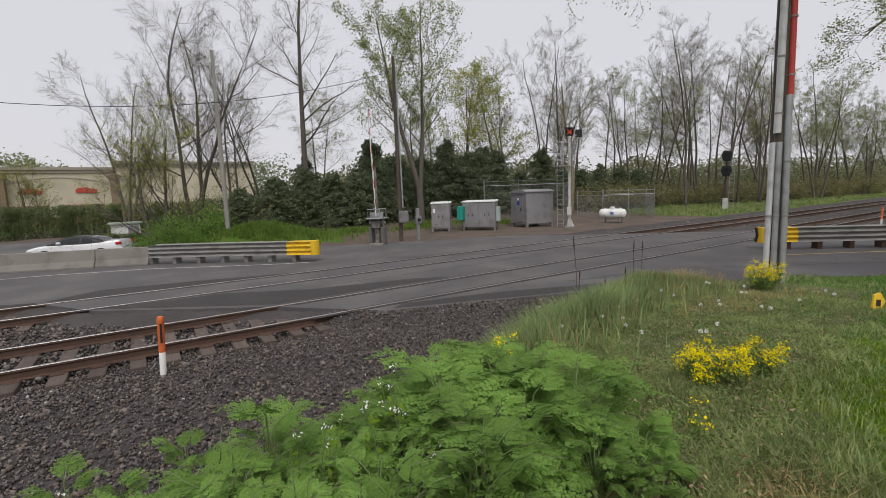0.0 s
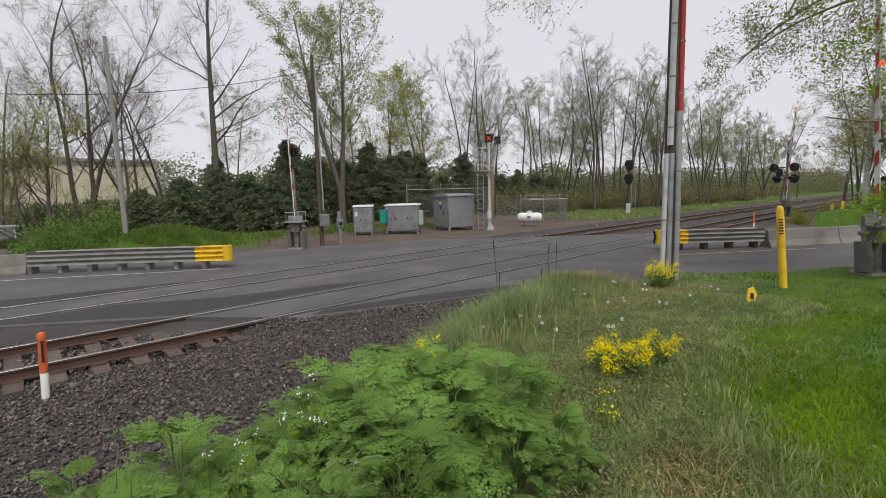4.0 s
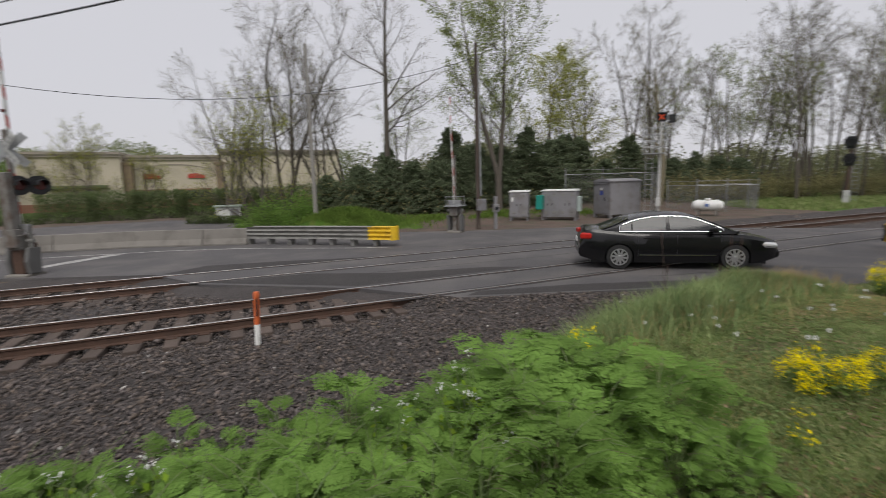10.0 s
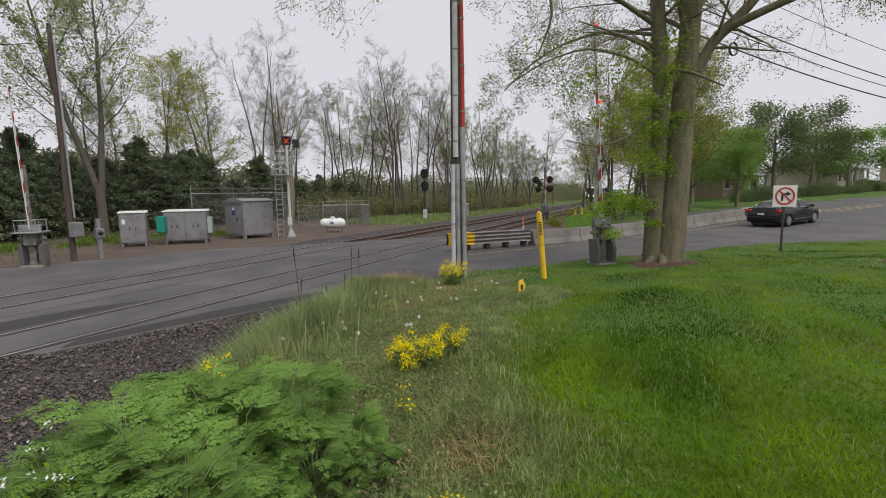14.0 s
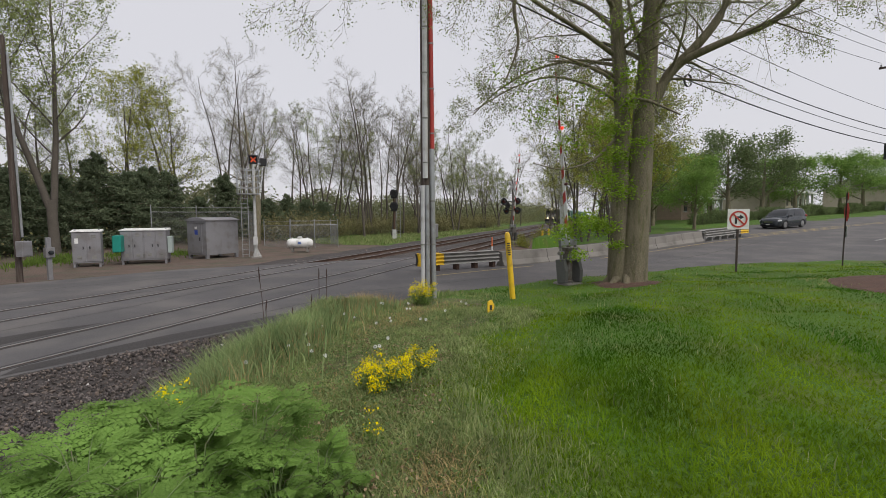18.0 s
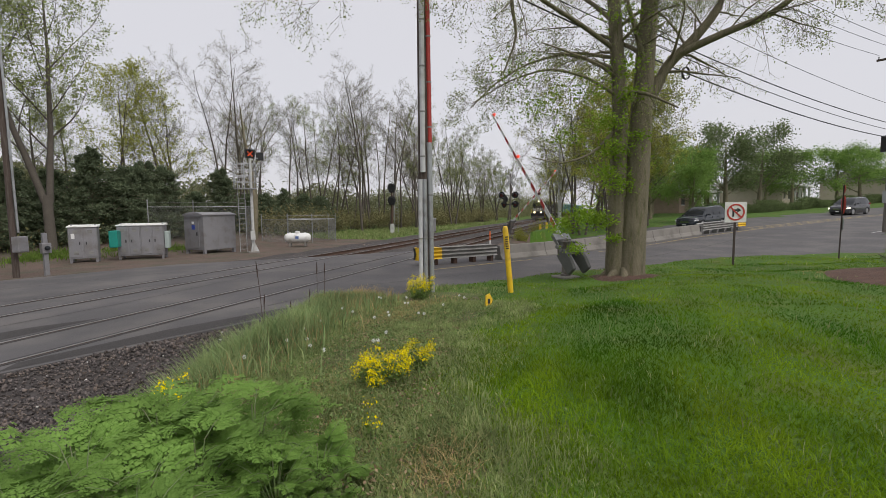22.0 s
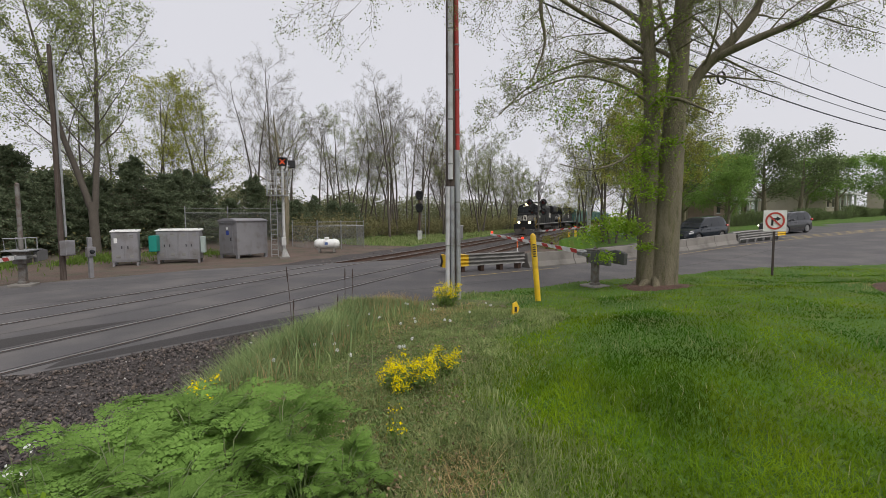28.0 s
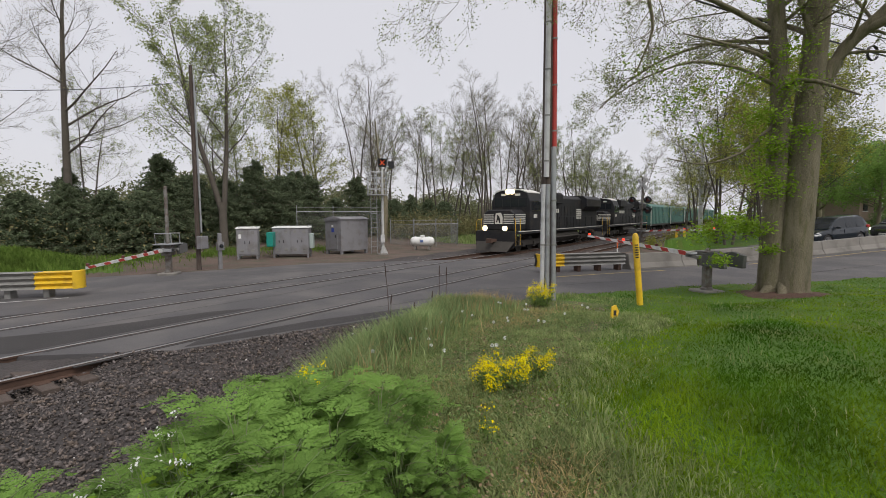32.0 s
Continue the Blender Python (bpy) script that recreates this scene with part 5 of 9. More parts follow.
def evergreen(seed, h, spread, label):
    """A ragged cone: sprays of foliage on short limbs round a trunk."""
    rng = np.random.default_rng(seed)
    t = Tree(seed)
    t.line([(0, 0, -0.2), (0, 0, h * 0.5), (0.05, 0, h * 0.98)], [0.14, 0.09, 0.02], 7)
    at = []
    for k in range(190):
        z = h * (0.03 + 0.97 * (k / 190) ** 0.9)
        reach = spread * (1.03 - z / h) ** 0.62 * rng.uniform(0.6, 1.15) + 0.1
        w = rng.uniform(0, 6.283)
        out = np.array([math.cos(w), math.sin(w), 0])
        tip = out * reach + [0, 0, z + reach * rng.uniform(-0.25, 0.25)]
        base = np.array([0, 0, z])
        bow = (base + tip) / 2 + [0, 0, 0.10 * reach]
        t.line([base, bow, tip], [0.03, 0.02, 0.006], 3)
        n = 105
        u = rng.uniform(0.15, 1.08, (n, 1))
        side = np.array([-out[1], out[0], 0]) * rng.normal(0, 0.16, (n, 1)) * (1.25 - u) * reach
        sag = np.column_stack([np.zeros((n, 2)), rng.normal(-0.06, 0.10, n)])
        at.append(base * (1 - u) ** 2 + 2 * bow * u * (1 - u) + tip * u ** 2 + side + sag)
    ob = thing("evergreen_tree", label, "tree", group="evergreen hedge")
    o = new("trunk", t.wood("trunk", BARK))
    o.parent = ob
    c = new("crown", leaf_mesh("crown", NEEDLE, np.concatenate(at), 0.17, rng, 0.4))
    c.parent = ob
    return ob


greens = [evergreen(101, 5.6, 3.0, "dark ragged evergreen in the trackside hedge"), evergreen(103, 7.4, 3.1, "tall pointed dark evergreen behind the cabinets"), evergreen(107, 5.0, 3.2, "low spreading dark evergreen in the hedge")]


def shrub(seed, w, h, leaf, name, label, n=2600, size=0.13, box=False):
    rng = np.random.default_rng(seed)
    if box:
        p = np.column_stack([rng.uniform(-w, w, n), rng.uniform(-0.55, 0.55, n), rng.uniform(0.02, h, n)])
        p += rng.normal(0, 0.05, p.shape)
    else:
        lumps = np.column_stack([rng.uniform(-w, w, 26) * 0.75, rng.uniform(-w, w, 26) * 0.6, rng.uniform(0.15, 0.85, 26) * h])
        lumps[:, 2] *= 1.15 - 0.6 * (np.hypot(lumps[:, 0], lumps[:, 1]) / w)
        pick = rng.integers(0, 26, n)
        p = lumps[pick] + rng.normal(0, 1, (n, 3)) * [0.17 * w, 0.17 * w, 0.13 * h]
        p[:, 2] = np.abs(p[:, 2])
    t = Tree(seed)
    for k in range(14):
        e = p[rng.integers(0, n)]
        t.line([(e[0] * 0.1, e[1] * 0.1, -0.1), e * 0.55, e], [0.03, 0.02, 0.008], 4)
    ob = thing(name, label, "shrub", group="roadside shrubs")
    o = new("stems", t.wood("stems", TWIG))
    o.parent = ob
    c = new("foliage", leaf_mesh("foliage", leaf, p, size, rng))
    c.parent = ob
    return ob


bush_pale = shrub(201, 1.6, 2.2, LEAF_YELLOW, "roadside_shrub", "rounded yellow-green roadside shrub")
bush_green = shrub(203, 1.8, 2.4, LEAF_GREEN, "roadside_shrub", "rounded fresh green roadside shrub")
hedge = shrub(207, 2.0, 1.0, LEAF_DARK, "clipped_hedge", "low clipped dark green hedge", 5200, 0.1, True)
thicket = shrub(211, 2.4, 2.6, LEAF_OLIVE, "thicket", "grey-green thicket of undergrowth at the wood's edge", 2200, 0.16)


def plant(ob, x, y, turn=0.0, scale=1.0, tall=1.0):
    o = copy_thing(ob, pose(x, y, float(height(x, y)) - 0.05, 0, 0, turn))
    o.scale = (scale, scale, scale * tall)
    return o


def plant_trees():
    spots = [("bare_a", 2.9, 39.9, 10, 1.03), ("bare_b", 9.8, 34.6, 60, 1.0), ("leafy", 16.9, 29.5, -30, 1.0), ("yellow", 31.5, 37.5, 0, 1.0),
             ("dead", 29.8, 26.8, 130, 1.02), ("yellow", 27.0, 38.0, 140, 0.9), ("thin_a", 44.4, 33.5, 0, 0.85), ("thin_b", 48.9, 31.2, 90, 0.98),
             ("thin_a", 45.4, 25.8, 50, 1.08), ("thin_b", 47.5, 23.6, 200, 1.06), ("thin_c", 55.2, 23.4, 30, 1.05), ("low", 0.3, 34.5, 0, 1.08),
             ("bare_a", 5.8, 38.6, 200, 0.68), ("thin_b", 8.7, 42.1, 30, 0.88), ("thin_a", 51.5, 29.0, 10, 1.1), ("thin_c", 40.5, 36.5, 80, 0.85),
             ("thin_b", 37.5, 36.8, 150, 0.86), ("thin_a", 58.0, 29.5, 250, 1.0), ("thin_b", 62.0, 25.5, 300, 1.05), ("thin_c", 66.5, 22.0, 120, 1.0),
             ("thin_a", 72.0, 24.0, 70, 1.0), ("thin_c", 80.0, 21.0, 210, 0.75), ("thin_b", 88.0, 23.0, 10, 0.7), ("bare_a", -1.5, 42.5, 90, 0.75),
             ("thin_c", 12.5, 39.0, 45, 0.72), ("leafy", 20.5, 36.5, 200, 0.62), ("thin_a", 24.0, 39.5, 15, 0.75), ("yellow", 40.5, 2.8, 77, 0.9), ("yellow", 41.5, -0.6, 140, 0.95), ("yellow", 45.5, -3.6, 20, 0.95), ("yellow", 49.0, 0.5, 250, 0.95), ("leafy", 47.0, -1.5, 100, 0.9),
             ("bare_a", 45.5, 4.6, 15, 0.62), ("yellow", 36.5, -0.2, 33, 0.62), ("yellow", 43.5, 1.2, 190, 1.0), ("thin_c", 38.5, 1.8, 100, 0.75), ("thin_c", 52.5, 5.5, 160, 0.62), ("yellow", 58.0, 7.0, 230, 0.62), ("thin_b", 49.0, 27.0, 270, 1.12),
             ("thin_a", 54.0, 25.0, 190, 0.95), ("thin_c", 43.0, 30.0, 340, 0.9), ("bare_a", -40.0, 63.8, 0, 0.74), ("low", -15.5, 58.2, 40, 1.05),
             ("low", -10.0, 62.0, 200, 0.8), ("low", -33.5, 70.0, 30, 0.9), ("low", -28.5, 72.0, 160, 0.8), ("low", -24.5, 75.0, 240, 0.85), ("low", -21.5, 80.0, 80, 0.8), ("bare_a", -34.0, 74.0, 60, 0.55), ("leafy", 95.0, 22.0, 66, 0.7), ("thin_c", 104.0, 19.0, 12, 0.62), ("thin_b", 35.0, 40.5, 44, 0.92)]
    for kind, x, y, turn, s in spots:
        plant(kinds[kind], x, y, turn, s)
    rng = random.Random(9)
    for k in range(24):
        x = 34 + 2.9 * k + rng.uniform(-1.2, 1.2)
        y = 33.5 - 0.16 * (x - 34) + rng.uniform(-2.5, 5.0)
        plant(kinds[rng.choice(("thin_a", "thin_b", "thin_c", "thin_b"))], x, y, rng.uniform(0, 360), rng.uniform(0.72, 1.05) * (1.15 if 52 < x < 80 else 1.0))
    for x, y, s in ((56.0, -4.5, 1.15), (62.0, -9.5, 1.1), (69.0, -14.5, 1.35), (74.0, -19.5, 1.3), (81.0, -25.5, 1.15), (84.0, -32.0, 1.15), (92, -38, 1.2), (66, -5.5, 1.2), (98, -48, 1.2), (64, -1, 1.1), (77, -14, 1.2), (88, -24, 1.2), (104, -58, 1.2)):
        plant(kinds["round_dark" if x in (69.0, 66, 74.0, 77) else "round_green"], x, y, x * 37 % 360, s * 0.92, 0.85)
    for x, y, s in ((-40.5, 60.0, 0.82), (-38.0, 72.0, 0.75), (-45.0, 64.0, 0.7), (-36.0, 85.0, 0.85), (-54.0, 62.0, 0.72), (-30, 82, 0.75), (-62, 58, 0.75), (-24, 86, 0.7), (-70, 52, 0.75), (-42, 80, 0.85), (-50, 70, 0.8), (48.5, -7.5, 0.6)):
        plant(kinds["round_green"], x, y, x * 53 % 360, s)
    # the evergreen hedge behind the cabinets and poles
    row = [(5.5, 34.5), (7.6, 33.6), (9.4, 32.6), (11.2, 32.0), (12.8, 31.3), (14.4, 30.8), (16.0, 31.6), (18.0, 31.0), (20.0, 30.6), (21.8, 30.2), (23.4, 30.8),
           (25.0, 30.4), (27.0, 31.4), (29.2, 32.2), (31.5, 31.8), (33.8, 31.2), (36.0, 31.0), (38.4, 30.6), (40.6, 30.0), (42.8, 29.4), (13.6, 33.5), (17.0, 33.8), (22.6, 33.2), (10.2, 35.0), (19.4, 33.6), (24.6, 33.4), (15.2, 34.0), (12.0, 34.4), (8.4, 36.0), (26.2, 33.8)]
    for k, (x, y) in enumerate(row):
        kind = greens[1] if k in (8, 10, 11) else greens[(k * 2) % 3 if k % 4 else 2]
        plant(kind, x, y, k * 71 % 360, (0.78, 0.9, 0.72, 0.86, 0.95)[k % 5] * (0.78 if x > 28 else 0.92 if 15 < x < 24 else 0.78))
    for k in range(20):
        x = 34 + 2.7 * k + rng.uniform(-1, 1)
        plant(thicket, x, 28.5 - 0.13 * (x - 34) + rng.uniform(-1, 2), rng.uniform(0, 360), rng.uniform(0.8, 1.25))
    for x, y, s in ((1.6, 31.8, 1.0), (2.8, 32.6, 1.15), (0.2, 33.0, 0.8)):
        plant(bush_green, x, y, x * 90, s)
    for x, y, s in ((-22.6, 21.4, 0.85), (-24.0, 22.4, 1.1), (-23.8, 24.6, 1.15), (-26.5, 23.0, 1.2), (-28.0, 26.0, 1.3), (-31.0, 24.5, 1.3), (41.5, 5.6, 0.7), (37.0, 6.6, 0.5), (44.5, 3.6, 0.6)):
        plant(bush_pale if (x * 7) % 3 < 0.7 or x > 0 else bush_green, x, y, x * 50 % 360, s)
    for k in range(16):
        plant(hedge, 57 + 2.6 * k + 0.6 * math.sin(3 * k), -9.5 - 2.3 * k, -42, 0.9 + 0.25 * math.sin(2 * k), 1.3)
    for k in range(4):
        plant(hedge, -3.2 + 1.75 * k - 0.25 * k, 39.2 - 0.45 * k, -14, 0.62, 1.0)
    for k in range(8):
        plant(hedge, -13.5 + 3.2 * k, 46.5 + 0.2 * k, 3, 1.05, 2.3)
    for k in range(9):
        plant(hedge, -46 + 3.6 * k, 50.5 - 0.55 * k, -9, 1.0, 0.95)
    for o in (*kinds.values(), *greens, bush_pale, bush_green, hedge, thicket):
        for c in (*o.children, o):
            bpy.data.objects.remove(c)


plant_trees()


def distant_woods():
    """Far woodland behind the nearer trees, haze put into its leaf colours: stems and leaf masses nobody could count.
    """
    rng = np.random.default_rng(77)
    for name, leaf, pts_of, n, h, label in (
            ("far_woods", leafy("brown_green_far_leaves", (0.18, 0.20, 0.11), (0.26, 0.26, 0.15), through=0.45), [(14, 48), (30, 46), (60, 43), (95, 39), (130, 30), (190, 24)], 110000, 8.0, "hazy grey-green far woodland"),
            ("undergrowth", LEAF_OLIVE, [(5, 36.5), (16, 34.5), (30, 34.5), (45, 31.5), (62, 28.5), (90, 26.5), (130, 22)], 34000, 3.6, "tangled undergrowth along the wood"),
            # Haze over these distant trees is painted in as paler leaf colours.
            ("far_woods", leafy("haze_tinted_far_leaves", (0.20, 0.235, 0.125), (0.28, 0.31, 0.175), through=0.5), [(-120, 70), (-80, 84), (-50, 92), (-25, 100), (0, 110), (20, 95)], 90000, 13.5, "green far woodland past the road, haze tinted into its leaves"),
            ("far_woods", leafy("green_far_leaves", (0.11, 0.16, 0.07), (0.17, 0.21, 0.10)), [(126, 1), (128, -12), (132, -34), (125, -64), (100, -82)], 20000, 9.0, "hazy green far trees past the rising road")):
        line = [Vector((*p, 0)) for p in pts_of]
        seg = rng.integers(0, len(line) - 1, n)
        u = rng.uniform(0, 1, n)
        a = np.array([(p.x, p.y) for p in line])
        xy = a[seg] * (1 - u[:, None]) + a[seg + 1] * u[:, None] + rng.normal(0, 2.5, (n, 2))
        top = h * (0.68 + 0.14 * np.sin(xy[:, 0] * 0.31 + 1.3 * np.sin(xy[:, 1] * 0.2)) + 0.08 * np.sin(xy[:, 0] * 0.9 + xy[:, 1] * 0.7))
        z = rng.uniform(0, 1, n) ** 0.8 * top + rise(xy[:, 0], xy[:, 1]) - 0.2
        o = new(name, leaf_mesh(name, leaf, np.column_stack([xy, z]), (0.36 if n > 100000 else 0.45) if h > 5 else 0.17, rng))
        tagged(o, label, "woodland", kind="stuff")


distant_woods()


# the twin-trunked tree on the lawn
def lawn_tree():
    t = Tree(301)
    t.thin = (0.22, 0.42)
    t.least = 0.005
    right, deep = np.array([0.33, -0.944, 0]), np.array([0.944, 0.33, 0])

    def at(u, z, w=0.0):
        return right * u + deep * w + np.array([0, 0, z - 0.3])

    def limb(pts, r0, r1, plan, sides=10, level=1):
        pts = np.array(pts)
        fine = []
        for a, b in zip(pts, pts[1:]):
            fine += [a * (1 - k / 3) + b * k / 3 for k in range(3)]
        fine = np.array(fine + [pts[-1]])
        fine[1:-1] = (fine[:-2] + 2 * fine[1:-1] + fine[2:]) / 4
        radii = np.linspace(r0, r1, len(fine))
        t.line(fine, radii, sides)
        if plan:
            t.sprout(fine, radii, np.linalg.norm(np.diff(fine, axis=0), axis=1).sum(), plan, level)

    droop = [(13, 0.44, 58, -0.1, 0.2, 0.15), (8, 0.5, 54, -0.35, 0.26, 0.12), (6, 0.55, 50, -0.35, 0.3, 0.1)]
    high = [(14, 0.32, 62, 0.0, 0.2, 0.6), (10, 0.5, 50, -0.3, 0.25, 0.12), (8, 0.5, 45, -0.4, 0.25, 0.1)]
    fine = [(9, 0.5, 50, -0.5, 0.25, 0.15), (6, 0.5, 45, -0.5, 0.25, 0.1)]
    limb([at(-0.26, 0.0), at(-0.27, 1.2), at(-0.26, 2.9), at(-0.22, 5.6), at(-0.5, 8.5), at(-0.7, 12.5)], 0.34, 0.15, high, 14)
    limb([at(0.14, -0.2, -0.1), at(0.2, 1.5, -0.1), at(0.32, 3.6, -0.1), at(0.47, 6.5, 0), at(0.67, 9.2, 0.1), at(0.8, 13.5, 0.2)], 0.46, 0.18, high, 16)
    limb([at(0.62, 5.6), at(1.1, 6.7), at(1.75, 7.35, -0.3), at(2.4, 8.2, -0.5), at(2.8, 9.4, -0.6), at(3.2, 11.5, -0.8)], 0.185, 0.08, droop, 10)
    limb([at(1.45, 7.05, -0.2), at(2.5, 7.45, -0.8), at(3.4, 7.7, -1.3), at(4.1, 8.35, -1.8), at(5.0, 8.75, -2.2), at(6.3, 9.1, -2.6)], 0.125, 0.03, droop, 8)
    limb([at(-0.5, 7.3), at(-1.7, 7.8, -0.6), at(-3.0, 8.2, -1.3), at(-4.2, 8.7, -1.9), at(-5.2, 9.3, -2.3), at(-6.6, 9.3, -2.6)], 0.075, 0.02, droop, 8)
    limb([at(-0.45, 7.0), at(-1.6, 7.4, 0.6), at(-2.9, 7.2, 1.0), at(-4.0, 6.6, 1.2), at(-4.8, 5.8, 1.2)], 0.06, 0.015, droop, 8)
    limb([at(-0.5, 8.6), at(-1.8, 9.6, -1.0), at(-3.6, 9.8, -2.2), at(-5.4, 9.4, -3.2), at(-7.0, 8.7, -3.8), at(-7.9, 7.8, -4.2)], 0.075, 0.018, droop, 8)
    limb([at(-3.6, 9.2, -1.6), at(-3.9, 8.0, -1.8), at(-3.7, 7.0, -1.9), at(-4.1, 6.0, -2.0)], 0.07, 0.02, fine, 6)
    limb([at(-0.4, 5.9), at(-1.4, 6.3, -0.5), at(-2.6, 6.5, -0.8), at(-3.8, 6.1, -1.0), at(-4.9, 5.4, -1.2)], 0.055, 0.012, droop[1:], 6)
    limb([at(-0.4, 4.8), at(-1.3, 4.0, -0.6), at(-2.3, 3.7, -1.0), at(-3.2, 3.9, -1.2)], 0.05, 0.012, droop[1:], 6)
    limb([at(-0.4, 8.0), at(-1.0, 9.5, 1.5), at(-2.2, 10.6, 3.0), at(-3.6, 11.0, 4.0)], 0.08, 0.02, droop, 8)
    limb([at(0.6, 8.4), at(1.2, 10, 1.6), at(2.4, 11, 3.0), at(4.2, 11.2, 4.0)], 0.14, 0.03, droop, 8)
    limb([at(-0.6, 9.6), at(-2.2, 10.8, -2.5), at(-4.2, 11.0, -4.5), at(-6.4, 10.2, -6.0)], 0.08, 0.02, droop, 8)
    limb([at(0.7, 9.4), at(2.2, 10.6, -2.0), at(4.4, 10.8, -3.8), at(6.6, 10.2, -5.0), at(8.4, 9.4, -5.8)], 0.13, 0.03, droop, 8)
    for k in range(9):
        w = k * 0.7 + 0.2
        limb([at(0.55 * math.cos(w) * 0.5, 0.55, 0.5 * math.sin(w) * 0.5), at(0.72 * math.cos(w), 0.18, 0.62 * math.sin(w)), at(1.05 * math.cos(w), -0.06, 0.95 * math.sin(w))], 0.15, 0.04, None, 8)
    ob = thing("lawn_tree", "large twin-trunked tree with sparse spring leaves on the lawn", "tree", pose(15.65, -0.6, 0.3))
    o = new("trunk", t.wood("trunk", BARK))
    o.parent = ob
    c = new("crown", t.leaves("crown", LEAF_PALE, 7, 0.052, 0.07))
    c.parent = ob
    rng = np.random.default_rng(5)
    clumps = []
    for u, z, w, r, n in ((-0.75, 5.0, -0.4, 0.5, 260), (-0.55, 4.2, -0.5, 0.5, 260), (-0.8, 3.5, -0.5, 0.45, 200), (-1.5, 2.2, -0.7, 0.42, 300), (-0.35, 3.1, -0.5, 0.4, 160), (-2.1, 1.9, -0.7, 0.4, 170),
                          (-0.9, 2.05, -0.6, 0.32, 150), (-0.1, 5.8, -0.5, 0.4, 140), (-0.5, 1.5, -0.5, 0.2, 70), (-1.7, 1.2, -0.6, 0.25, 90), (-1.9, 4.6, -0.2, 0.5, 130), (-2.9, 5.4, -0.8, 0.6, 130),
                          (-0.2, 6.6, -0.4, 0.5, 140), (0.2, 4.6, -0.55, 0.25, 60), (-3.6, 6.3, -1.0, 0.7, 140), (-1.6, 5.9, -0.5, 0.6, 150), (0.6, 3.9, 0.4, 0.4, 90), (-0.3, 8.0, -0.4, 0.6, 120)):
        p = rng.normal(0, 1, (int(n * 2.4), 3)) * r * 0.66
        clumps.append(at(u, z, w) + np.column_stack([p[:, 0], p[:, 1], p[:, 2] * 0.55]))
    v = new("sprout_foliage", leaf_mesh("sprout_foliage", LEAF_VINE, np.concatenate(clumps), 0.085, rng, 0.4))
    v.parent = ob
    tagged(v, "bright green leafy sprouts on the trunk")


lawn_tree()


# ---- marks and patches on the road ----
def strip(name, pts, half, material, label, lift=-0.016, dash=None):
    run = even(pts, 0.5)
    s = Shape()
    for k, (a, b) in enumerate(zip(run, run[1:])):
        if dash and (k // dash) % 2:
            continue
        d = Vector((b[0] - a[0], b[1] - a[1])).normalized() * half
        p = [(a[0] - d.y, a[1] + d.x), (a[0] + d.y, a[1] - d.x), (b[0] + d.y, b[1] - d.x), (b[0] - d.y, b[1] + d.x)]
        s.add([(x, y, float(rise(x, y)) + lift) for x, y in p], [(0, 1, 2, 3)])
    tagged(new(name, mesh_of(name, s, material)), label, "road marking", "road markings", "structure")


strip("edge_line", [(-13, 22.6), (-3.3, 21.3), (-0.2, 20.2), (3.5, 17.85), (5.3, 17.0)], 0.06, LINE, "worn pale edge line along the median")
strip("edge_line", [(17.3, 6.6), (20.35, 4.6), (24.6, 1.4), (29.5, -2.6), (35, -6.6), (40.2, -10.6), (50, -19.6)], 0.06, LINE_Y, "worn yellowish edge line along the barrier")
strip("centre_line", [(40.8, -10.4), (48, -17.0), (64, -32.5)], 0.07, LINE_Y, "double yellow centre line on the rising road")
strip("centre_line", [(41.2, -9.9), (48.4, -16.5), (64.4, -32)], 0.07, LINE_Y, "double yellow centre line on the rising road")
strip("stop_line", [(-6.7, 18.9), (-4.8, 21.4)], 0.25, LINE, "broad white stop line before the tracks")
strip("lane_dashes", [(-44, 36.5), (-30, 31), (-15, 25.6)], 0.07, LINE, "broken white lane line", dash=6)
strip("lane_dashes", [(-40, 40), (-26, 34.6), (-14, 30.5)], 0.07, LINE, "broken white lane line", dash=6)
strip("edge_line", [(36, -15.6), (42, -20.5), (53, -31)], 0.06, LINE, "white edge line beyond the side street")
for k, (pts, w) in enumerate((([(6, 16.6), (11, 14.0), (16.5, 11.8)], 0.02), ([(3, 12.4), (8.5, 12.2), (14, 12.6)], 0.018), ([(9, 8.3), (13, 7.4), (18.5, 3.4)], 0.02),
                              ([(20, 0.8), (27, -4.5), (36, -9.8)], 0.025), ([(22, 2.3), (30, -3.6), (40, -9.6)], 0.02), ([(8, 18.7), (13, 17.0), (16, 14.9)], 0.02))):
    pts = [(x + 0.06 * math.sin(3.1 * x), y + 0.05 * math.sin(4.3 * x)) for x, y in even(pts, 0.7)]
    strip("tar_seam", pts, w, TAR, "dark tarred seam in the asphalt", lift=-0.0165)
for name, outline in (("asphalt_patch", [(-1.2, 13.3), (2.3, 10.9), (7.2, 10.95), (6.2, 11.5), (3.4, 12.1), (1.4, 13.2)]),
                      ("asphalt_patch", [(4.2, 8.75), (8.35, 7.33), (11.4, 5.75), (11.0, 6.35), (9.3, 7.6), (6.9, 8.5), (4.6, 9.0)]),
                      ("asphalt_patch", [(-2.5, 15.35), (-1.8, 15.1), (3.8, 15.15), (1.0, 15.9), (-1.4, 16.3)])):
    tagged(new(name, sheet(name, outline, -0.015, TAR, 3.0, 0.0)), "dark fresh asphalt patch beside the rails", "asphalt patch", kind="structure")


